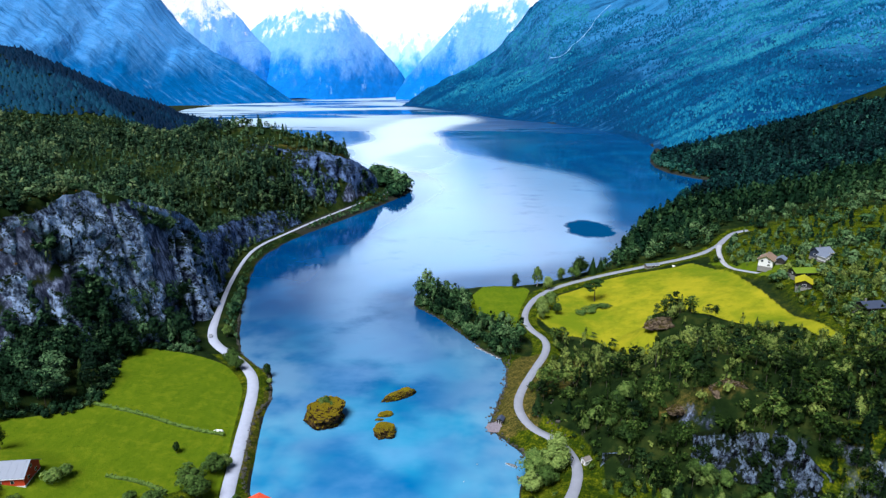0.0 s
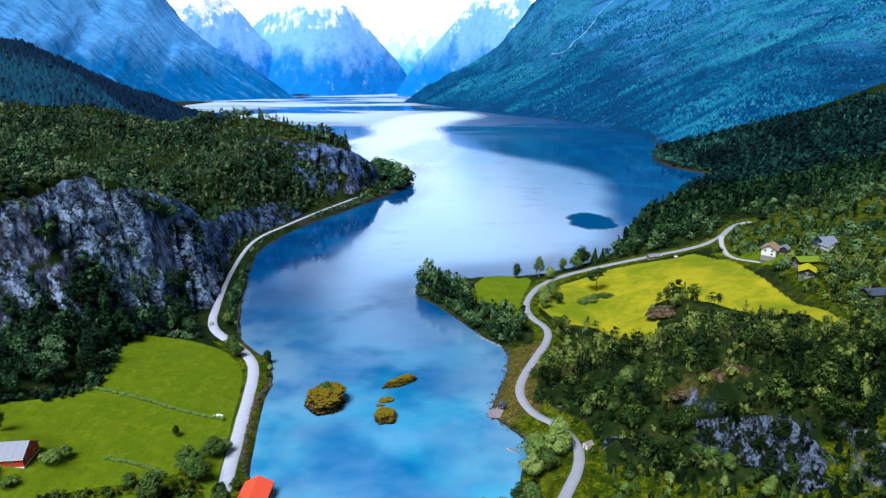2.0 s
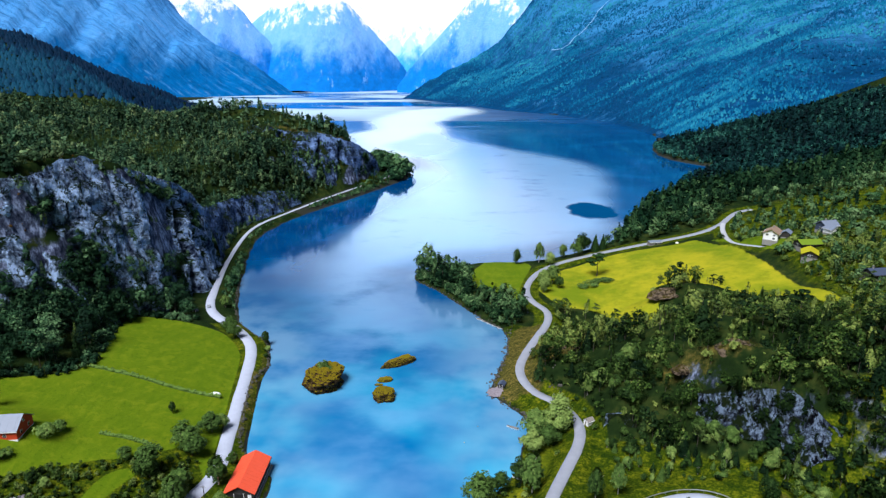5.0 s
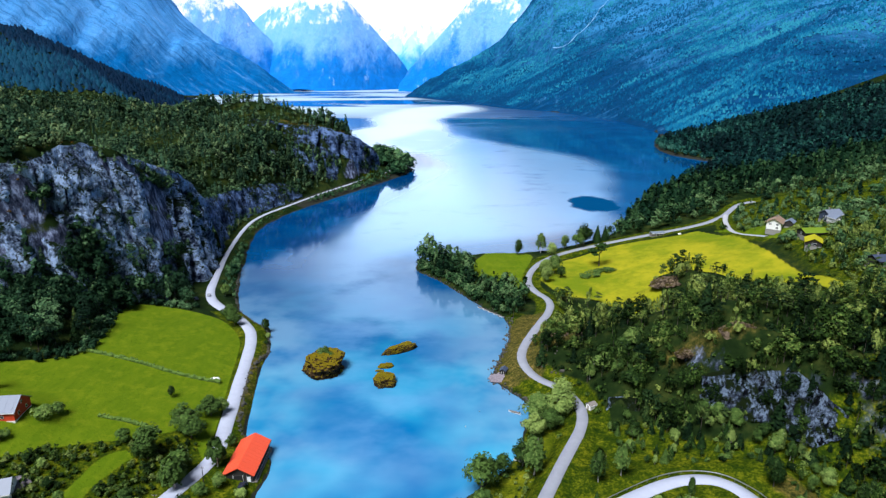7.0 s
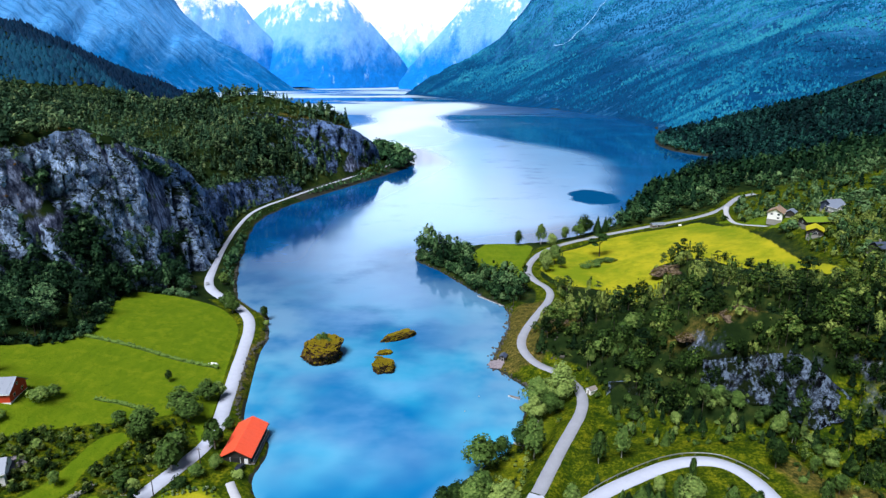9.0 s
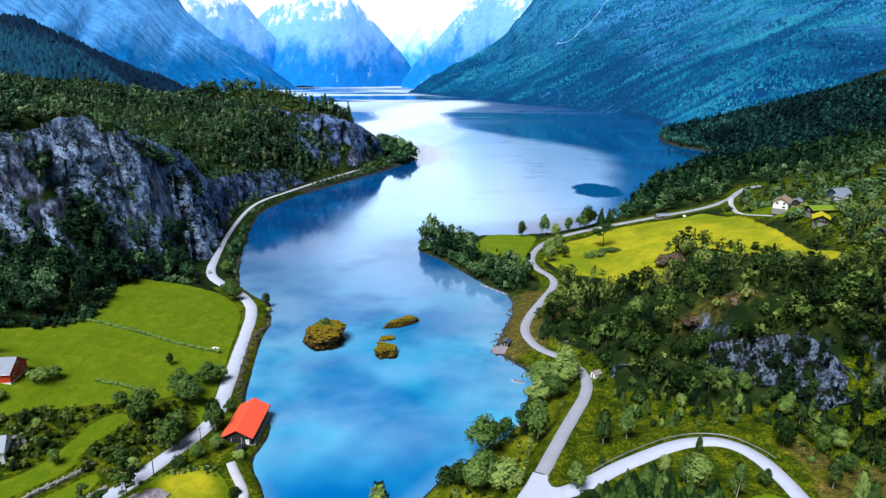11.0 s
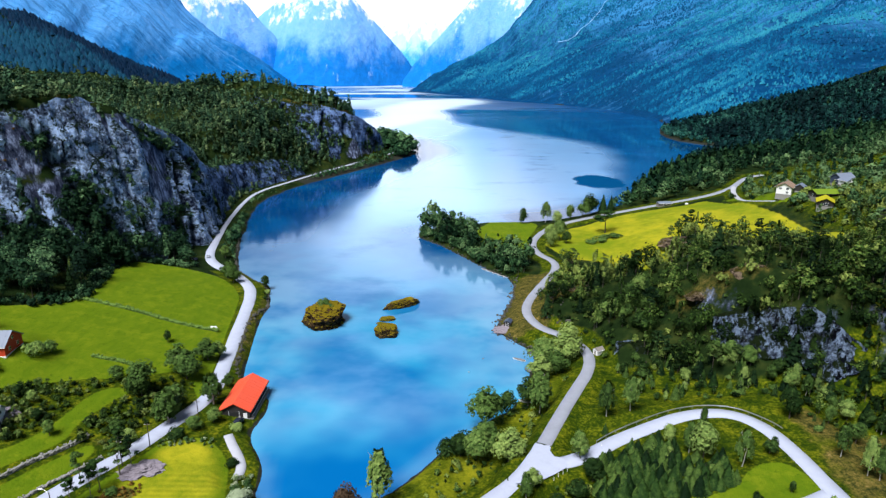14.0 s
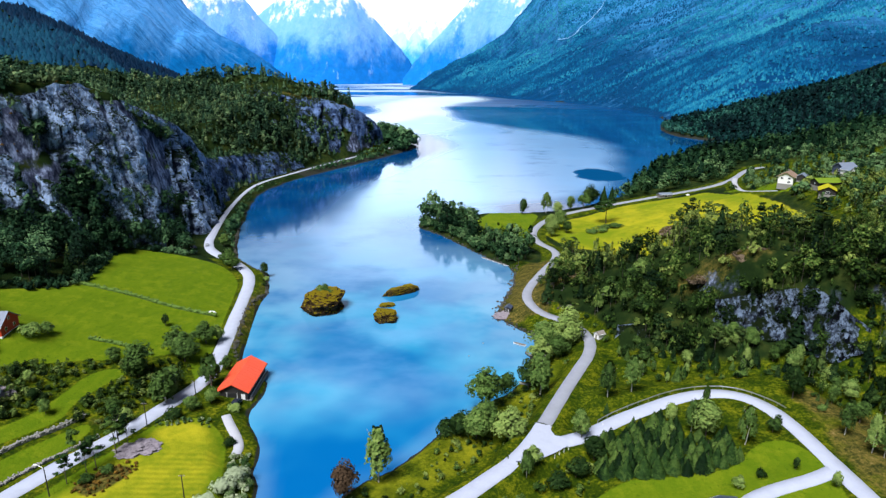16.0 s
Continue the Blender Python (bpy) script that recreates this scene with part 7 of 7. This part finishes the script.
# ---- single trees and bushes ----
for kind, x, y, h, where, wide in [
        ("birch", -17.5, 137.5, 13.5, "shore", 1.15), ("broad", -25.5, 131.0, 9.5, "shore", 1.0), ("broad", 12.0, 174.0, 12.5, "shore", 1.15), ("broad", 19.5, 182.0, 8.0, "shore", 1.0),
        ("birch", 30.0, 180.0, 13.5, "shore", 1.35), ("broad", 27.0, 186.0, 9.0, "shore", 1.0), ("broad", 17.5, 153.0, 10.5, "road", 1.1), ("broad", 8.5, 156.0, 10.0, "shore", 1.25),
        ("broad", 13.0, 160.0, 9.0, "shore", 1.2), ("broad", 4.0, 158.0, 7.0, "shore", 1.3), ("bush", 0.0, 160.0, 4.5, "shore", 1.4), ("broad", 36.0, 214.0, 11.0, "road", 1.35),
        ("broad", 43.5, 214.5, 12.0, "road", 1.35), ("broad", 47.0, 220.0, 11.0, "road", 1.25), ("broad", 40.0, 207.5, 8.0, "road", 1.4), ("broad", 34.0, 205.0, 9.0, "shore", 1.2),
        ("birch", 76.3, 139.3, 9.5, "road", 1.0), ("birch", 56.2, 170.5, 10.0, "road", 1.15), ("birch", 48.5, 168.5, 10.0, "road", 1.2), ("spruce", 46.0, 159.5, 3.6, "road", 1.2), ("birch", 102.0, 140.6, 8.5, "slope", 1.0), ("birch", 103.7, 132.7, 9.0, "slope", 1.0), ("birch", 105.5, 130.9, 8.0, "slope", 1.0),
        ("birch", 73.0, 157.0, 6.5, "road", 0.8), ("broad", 98.3, 159.0, 9.0, "slope", 0.85), ("broad", 85.2, 143.5, 4.6, "road", 1.1), ("broad", 61.8, 152.0, 5.5, "road", 0.9), ("broad", 68.3, 144.5, 9.5, "road", 1.0), ("birch", 65.5, 147.0, 8.0, "road", 1.1),
        ("broad", 82.7, 127.6, 3.2, "field", 0.7), ("broad", 88.4, 121.0, 4.0, "road", 0.8), ("bush", 67.3, 122.6, 3.2, "field", 0.75), ("bush", 73.8, 126.0, 2.6, "field", 0.8), ("bush", 103, 152, 2.0, "slope", 1.2), ("bush", 107, 148, 2.4, "slope", 1.2), ("broad", 112, 150, 6.0, "slope", 1.0), ("broad", 109, 158, 5.0, "slope", 1.0),
        ("broad", 36.5, 148.0, 8.0, "road", 0.9),
        ("broad", 38.5, 141.0, 6.5, "road", 1.3), ("broad", 33.0, 136.0, 5.5, "road", 1.3), ("bush", 28.0, 132.0, 4.0, "road", 1.3), ("birch", 20.0, 133.5, 6.5, "road", 1.2),
        ("broad", 22.5, 137.0, 5.0, "road", 1.2),
        ("pine", 104.5, 403.5, 16.5, "meadow", 1.45), ("broad", 65.0, 386.0, 11.0, "road", 1.1), ("broad", 72.0, 392.0, 12.0, "road", 1.1),
        ("broad", 64.0, 376.0, 9.0, "road", 1.3), ("broad", 75.0, 384.0, 9.0, "meadow", 1.2), ("broad", 52.5, 434.0, 10.0, "shore", 0.9), ("birch", 70.0, 439.0, 13.0, "shore", 1.3), ("broad", 77.0, 431.0, 9.0, "road", 1.1), ("broad", 99.0, 450.0, 13.0, "shore", 1.0),
        ("broad", 106.0, 459.0, 14.0, "shore", 1.1), ("spruce", 116.0, 460.0, 14.0, "shore", 1.1), ("spruce", 122.5, 462.5, 12.0, "shore", 1.1),
        ("broad", 89.5, 452.0, 9.0, "shore", 1.1), ("bush", 98.0, 388.0, 4.2, "meadow", 2.6), ("bush", 92.0, 386.0, 3.2, "meadow", 2.6), ("bush", 107.0, 389.5, 3.6, "meadow", 2.8), ("bush", 102.0, 392.0, 3.2, "meadow", 2.4),
        ("broad", -117.5, 312.5, 9.0, "road", 1.3), ("broad", -112.0, 305.0, 7.5, "road", 1.35), ("broad", -94.6, 303.0, 6.0, "shore", 1.0), ("bush", -91.5, 296.5, 2.6, "shore", 1.2), ("bush", -90.0, 286.0, 1.8, "shore", 1.3), ("broad", -132.0, 350.0, 7.0, "shore", 1.2),
        ("broad", -92.0, 216.0, 8.5, "field", 1.35), ("broad", -88.5, 219.0, 6.0, "field", 1.1), ("broad", -97.0, 203.0, 9.0, "field", 1.45), ("broad", -93.0, 199.0, 8.0, "field", 1.4),
        ("broad", -110.5, 224.0, 4.6, "field", 0.9), ("broad", -102.0, 184.5, 10.0, "field", 1.5), ("broad", -89.5, 178.5, 8.0, "road", 1.6), ("broad", -113.0, 190.5, 5.0, "field", 1.4), ("broad", -104.5, 184.0, 5.5, "field", 1.3), ("birch", -87.5, 171.5, 10.0, "road", 1.8), ("broad", -90.0, 175.0, 5.5, "road", 1.3),
        ("birch", -78.2, 184.0, 9.5, "road", 1.7), ("broad", -77.0, 196.0, 5.0, "road", 1.1), ("broad", -78.5, 168.5, 4.5, "road", 1.5), ("broad", -74.0, 173.0, 4.5, "road", 1.4), ("bush", -81.5, 164.5, 3.4, "road", 1.5), ("bush", -66.0, 171.0, 2.4, "shore", 1.5),
        ("pine", -92.0, 139.5, 10.0, "road", 0.8), ("pine", -93.4, 137.4, 9.0, "road", 0.75), ("pine", -90.0, 145.8, 11.0, "road", 0.85), ("pine", -96.0, 133.0, 9.0, "road", 0.8), ("pine", -88.5, 149.5, 10.0, "road", 0.75),
        ("pine", -93.0, 152.5, 10.5, "road", 0.8), ("pine", -98.5, 142.0, 9.5, "road", 0.8), ("broad", -94.5, 160.5, 4.5, "road", 1.2), ("broad", -99.5, 164.0, 5.0, "road", 1.3), ("bush", -92.0, 134.0, 2.4, "road", 1.4), ("bush", -88.5, 138.5, 2.2, "road", 1.4),
        ("broad", -117.3, 159.5, 4.6, "field", 1.05), ("broad", -124.0, 165.0, 3.4, "field", 1.3), ("broad", -130.0, 172.5, 3.6, "field", 1.3), ("broad", -136.0, 174.5, 3.4, "field", 1.3),
        ("bush", -142.0, 194.0, 5.0, "field", 1.2), ("bush", -140.0, 199.0, 4.0, "field", 1.2), ("bush", -156.0, 182.0, 3.5, "field", 1.6), ("bush", -148.0, 180.0, 3.5, "field", 1.6),
        ("broad", -170.0, 208.0, 10.0, "field", 0.6), ("bush", -54.5, 137.0, 3.6, "shore", 1.4), ("bush", -55.5, 131.5, 3.8, "shore", 1.4), ("bush", -58.0, 126.0, 3.6, "shore", 1.4), ("bush", -61.5, 153.0, 2.4, "shore", 1.3),
        ("broad", -55.5, 263.5, 3.4, "islet", 1.2), ("broad", -57.6, 263.0, 3.6, "islet", 1.1), ("bush", -53.8, 262.5, 2.0, "islet", 1.4), ("bush", -59.5, 263.0, 2.0, "islet", 1.4)]:
    big = 1.5 if where == "islet" else 1.0 if where == "meadow" or kind in ("spruce", "pine") else 1.22
    t = plant(kind, x, y, h * big, where, wide)
    if where == "islet":
        t.location.z = 6.1 if x > -57 else 5.5
    if (x, y) == (-25.5, 131.0):
        top = [c for c in t.children if c.name.startswith("crown")][0]
        top.data = top.data.copy()
        top.data.materials[0] = MAT["brown_leaf"]
        tagged(t, "bare brown-crowned tree on the lake shore")
    if kind == "bush" and -62 < x < -53 and y < 140:
        top = [c for c in t.children if c.name.startswith("crown")][0]
        top.data = top.data.copy()
        top.data.materials[0] = MAT["white_flower"]
        tagged(t, "bush in white blossom on the lake shore")

# young spruces inside the road bend
spruce_rng = random.Random(12)
SPRUCE_RING = [(39, 131), (39.3, 144.5), (47, 149.7), (56.5, 152), (64.6, 147), (72.9, 141.5), (73.6, 135.2), (69.7, 131), (58, 130), (45.4, 131)]
for k in range(210):
    x, y = spruce_rng.uniform(39, 74), spruce_rng.uniform(130, 153)
    if not inside(np.array([x]), np.array([y]), SPRUCE_RING)[0] or near_line(np.array([x]), np.array([y]), ROADS[2][0])[0][0] < 4:
        continue
    if spruce_rng.random() < 0.9:
        plant("spruce", x, y, spruce_rng.uniform(2.4, 5.6), "road", spruce_rng.uniform(1.5, 2.0))
    else:
        plant(spruce_rng.choice(("bush", "broad")), x, y, spruce_rng.uniform(1.6, 2.8), "road", 1.2)
# young trees on the open slope below the crag
for k in range(120):
    x, y = spruce_rng.uniform(60, 108), spruce_rng.uniform(172, 205)
    if y < 176 - (x - 75) * 0.05 or y > 214 - (x - 58) * 0.75 or near_line(np.array([x]), np.array([y]), ROADS[2][0])[0][0] < 8:
        continue
    kind = spruce_rng.choice(("spruce", "spruce", "broad", "bush", "birch"))
    plant(kind, x, y, spruce_rng.uniform(1.4, 2.6) if kind == "bush" else spruce_rng.uniform(2.2, 6.0), "slope", 1.2)

# wide apron of the junction
apron = prism("road", [(0, 0), (1, 0), (1, 1), (0, 1)], 0, 1, MAT["asphalt"])
apron.clear_geometry()
bm = bmesh.new()
bm.faces.new([bm.verts.new((x, y, 8.38)) for x, y in ((19.2, 141.2), (17.6, 137.4), (22.8, 137.6), (28.4, 141.2), (32.1, 144.2), (32.6, 148.2), (29.6, 149.2), (28.9, 151.6), (29.2, 154.4), (24.6, 154.4), (22.6, 148.6))])
bm.to_mesh(apron)
bm.free()
tagged(new("road", apron), "pale asphalt apron where the lane meets the bend", "road", kind="structure")

# brush clinging to the steep face round the crags
x, y, rng = scatter([(76, 226), (90, 212), (104, 202), (116, 192), (128, 177), (140, 162), (156, 160), (150, 176), (136, 192), (124, 204), (110, 217), (96, 228), (84, 236)], 2.3, 73, lambda x, y, rng: fbm(x, y, 9, 3, 74) + rng.uniform(-0.4, 0.4, len(x)) > 0.0)
forest("scrub", "dense brush and small birches clinging above the crags", x, y, rng.uniform(1.8, 6.5, len(x)), choose(rng, len(x), bush=3, broad=4, birch=2, pine=1), 150, [MAT["needle"], MAT["leaf"]], 73)
x, y, rng = scatter([(-24, 124), (-8, 140), (14, 168), (28, 190), (32, 176), (18, 152), (2, 136), (-16, 122)], 2.2, 76, lambda x, y, rng: rng.uniform(0, 1, len(x)) < 0.45)
forest("scrub", "tall grass tufts and small flowering bushes on the lake bank", x, y, rng.uniform(0.4, 1.3, len(x)), choose(rng, len(x), bush=1), 60, [MAT["needle"], MAT["leaf"]], 76, 1.0, False)
# thicket between the bend and the crag
x, y, rng = scatter([(70, 204), (82, 184), (98, 174), (112, 158), (128, 146), (146, 146), (134, 166), (118, 182), (100, 196), (84, 206)], 3.4, 71, lambda x, y, rng: fbm(x, y, 16, 3, 72) + rng.uniform(-0.4, 0.4, len(x)) > -0.12)
forest("forest", "thicket of young spruces and broadleaf trees below the crag", x, y, rng.uniform(2.5, 8.5, len(x)), choose(rng, len(x), spruce=4, broad=4, birch=2), 230, [MAT["needle"], MAT["leaf"]], 71)

x, y, rng = scatter([(-95, 130), (-92, 139), (-86, 143), (-81, 141), (-82, 135), (-87, 128)], 1.5, 75, None, False)
forest("scrub", "rust-brown heather and bracken beside the rock slab", x, y, rng.uniform(0.5, 1.3, len(x)), choose(rng, len(x), bush=1), 90, [MAT["heath_leaf"], MAT["heath_leaf"]], 75, 1.0, False)
# low scrub on the banks and between the fields
x, y, rng = scatter([(-146, 172), (-127, 184.5), (-114, 189.5), (-104, 196), (-92, 200), (-86, 190), (-84, 178), (-90, 166), (-97, 155), (-104, 160), (-110, 157), (-110, 168), (-105, 182), (-112, 189), (-119, 180), (-120, 165), (-124, 152), (-140, 152), (-150, 162)], 2.0, 31, lambda x, y, rng: rng.uniform(0, 1, len(x)) < 0.85)
forest("scrub", "dark bramble scrub between the small fields", x, y, rng.uniform(1.2, 3.6, len(x)), choose(rng, len(x), bush=4, broad=3), 110, [MAT["needle"], MAT["leaf_bramble"]], 31, 1.0, False)
x, y, rng = scatter([(-86, 162), (-78, 164.5), (-70, 164), (-69, 160), (-78, 160.5), (-86, 158)], 1.7, 83, None, False)
forest("scrub", "low hedge in pale blossom along the near field", x, y, rng.uniform(0.8, 1.8, len(x)), choose(rng, len(x), bush=1), 90, [MAT["needle"], MAT["leaf_blossom"]], 83, 1.0, False)
x, y, rng = scatter([(-59, 147), (-54, 150), (-50, 138), (-48, 124), (-54, 122), (-58, 136)], 1.9, 84, None, False)
forest("scrub", "pale-flowering bushes between the near field and the water", x, y, rng.uniform(1.2, 3.2, len(x)), choose(rng, len(x), bush=1), 130, [MAT["needle"], MAT["leaf_blossom"]], 84, 1.0, False)
x, y, rng = scatter([(-28, 134), (0, 166), (28, 190), (36, 215), (50, 232), (46, 205), (30, 170), (20, 152), (8, 140), (-10, 130), (-25, 118)], 4.0, 32, lambda x, y, rng: rng.uniform(0, 1, len(x)) < 0.5)
forest("scrub", "low green scrub on the bank above the lake", x, y, rng.uniform(0.8, 2.6, len(x)), choose(rng, len(x), bush=1), 90, [MAT["needle"], MAT["leaf"]], 32)
x, y, rng = scatter([(28, 140), (20, 130), (0, 118), (20, 105), (36, 120), (42, 134), (40, 145)], 3.2, 33, lambda x, y, rng: rng.uniform(0, 1, len(x)) < 0.7)
forest("scrub", "leafy scrub below the junction", x, y, rng.uniform(1.2, 3.8, len(x)), choose(rng, len(x), bush=4, broad=1), 150, [MAT["needle"], MAT["leaf"]], 33)
x, y, rng = scatter([(60, 176), (76, 180), (92, 172), (104, 158), (112, 130), (150, 110), (150, 150), (118, 168), (98, 184), (80, 198), (66, 216), (58, 212)], 3.6, 34, lambda x, y, rng: rng.uniform(0, 1, len(x)) < 0.42)
forest("scrub", "bushes and saplings on the rough slope above the bend", x, y, rng.uniform(0.8, 3.6, len(x)), choose(rng, len(x), bush=4, broad=1, spruce=1), 110, [MAT["needle"], MAT["leaf"]], 34)
x, y, rng = scatter([(-92, 208), (-80, 214), (-84, 240), (-90, 262), (-88, 282), (-92, 305), (-115, 322), (-112, 312), (-96, 290), (-92, 262), (-86, 232)], 2.6, 35, lambda x, y, rng: (rng.uniform(0, 1, len(x)) < 0.4) & (x > np.interp(y, [p[1] for p in ROAD_WEST], [p[0] for p in ROAD_WEST])))
forest("scrub", "low scrub along the bank below the shore road", x, y, rng.uniform(0.5, 1.6, len(x)), choose(rng, len(x), bush=1), 70, [MAT["needle"], MAT["leaf"]], 35)

# trees growing at the foot of the crags
for k in range(30):
    t = k / 29
    x, y = 90 + 42 * t + spruce_rng.uniform(-3, 2), 199 - 47 * t + spruce_rng.uniform(-7, 0)
    plant(spruce_rng.choice(("broad", "birch", "broad", "spruce")), x, y, spruce_rng.uniform(3, 8), "slope", 1.15)


def rubble(label, line, count, spread, lo, hi, seed):
    """A bank of many loose stones, joined."""
    rng = np.random.default_rng(seed)
    bm = bmesh.new()
    bmesh.ops.create_icosphere(bm, subdivisions=1, radius=0.5)
    bm.verts.ensure_lookup_table()
    sv = np.array([v.co[:] for v in bm.verts])
    sf = np.array([[v.index for v in f.verts] for f in bm.faces])
    bm.free()
    p = np.array(line, float)
    run = np.concatenate([[0], np.cumsum(np.linalg.norm(np.diff(p, axis=0), axis=1))])
    t = rng.uniform(0, run[-1], count)
    x = np.interp(t, run, p[:, 0]) + rng.normal(0, spread, count)
    y = np.interp(t, run, p[:, 1]) + rng.normal(0, spread, count)
    z = np.maximum(land_height(x, y), -0.2)
    s = rng.uniform(lo, hi, (count, 1, 1)) * rng.uniform(0.7, 1.3, (count, 1, 3))
    v = sv[None] * s * rng.uniform(0.8, 1.2, (count, len(sv), 1)) + np.stack([x, y, z + 0.1], 1)[:, None]
    f = sf[None] + (np.arange(count) * len(sv))[:, None, None]
    me = mesh_from("bank_stones", v.reshape(-1, 3), f.reshape(-1, 3), [MAT["bank_stone"]])
    return tagged(new("bank_stones", me), label, "stones", kind="stuff")


rubble("brown loose stones along the bank below the road", [(-72, 201), (-78.6, 209), (-81.2, 218), (-84.6, 234), (-88, 250), (-88.2, 266), (-86.6, 278), (-92.5, 300), (-103, 312), (-115, 326), (-127, 352), (-140, 400)], 560, 0.45, 0.3, 0.9, 51)
rubble("stones along the eastern lake edge", [(36, 319), (31, 287), (25, 268), (21, 251), (34, 233), (36, 225)], 160, 1.0, 0.5, 1.7, 52)
rubble("stones at the foot of the meadow point", [(36, 319), (20, 341), (-2, 384), (-21, 408), (-19, 425), (28, 446)], 160, 0.8, 0.4, 1.0, 53)
rubble("rocks scattered below the lane", [(52, 240), (46, 252), (47, 268), (52, 285)], 34, 2.5, 0.5, 1.6, 54)
for k in range(26):
    x, y = spruce_rng.uniform(57, 80), spruce_rng.uniform(212, 240)
    if y < 232 - (x - 57) * 0.9:
        continue
    plant(spruce_rng.choice(("broad", "birch", "broad", "bush")), x, y, spruce_rng.uniform(5, 9), "slope", 1.2)
for k in range(34):
    x, y = spruce_rng.uniform(203, 236), spruce_rng.uniform(362, 452)
    if abs(x - 213) < 11 and abs(y - 389) < 12 or near_line(np.array([x]), np.array([y]), ROADS[4][0])[0][0] < 4 or abs(x - 214) < 11 and y < 364:
        continue
    plant(spruce_rng.choice(("broad", "bush", "bush")), x, y, spruce_rng.uniform(1.8, 3.2) if y < 400 else spruce_rng.uniform(2.5, 5), "slope", 1.3)
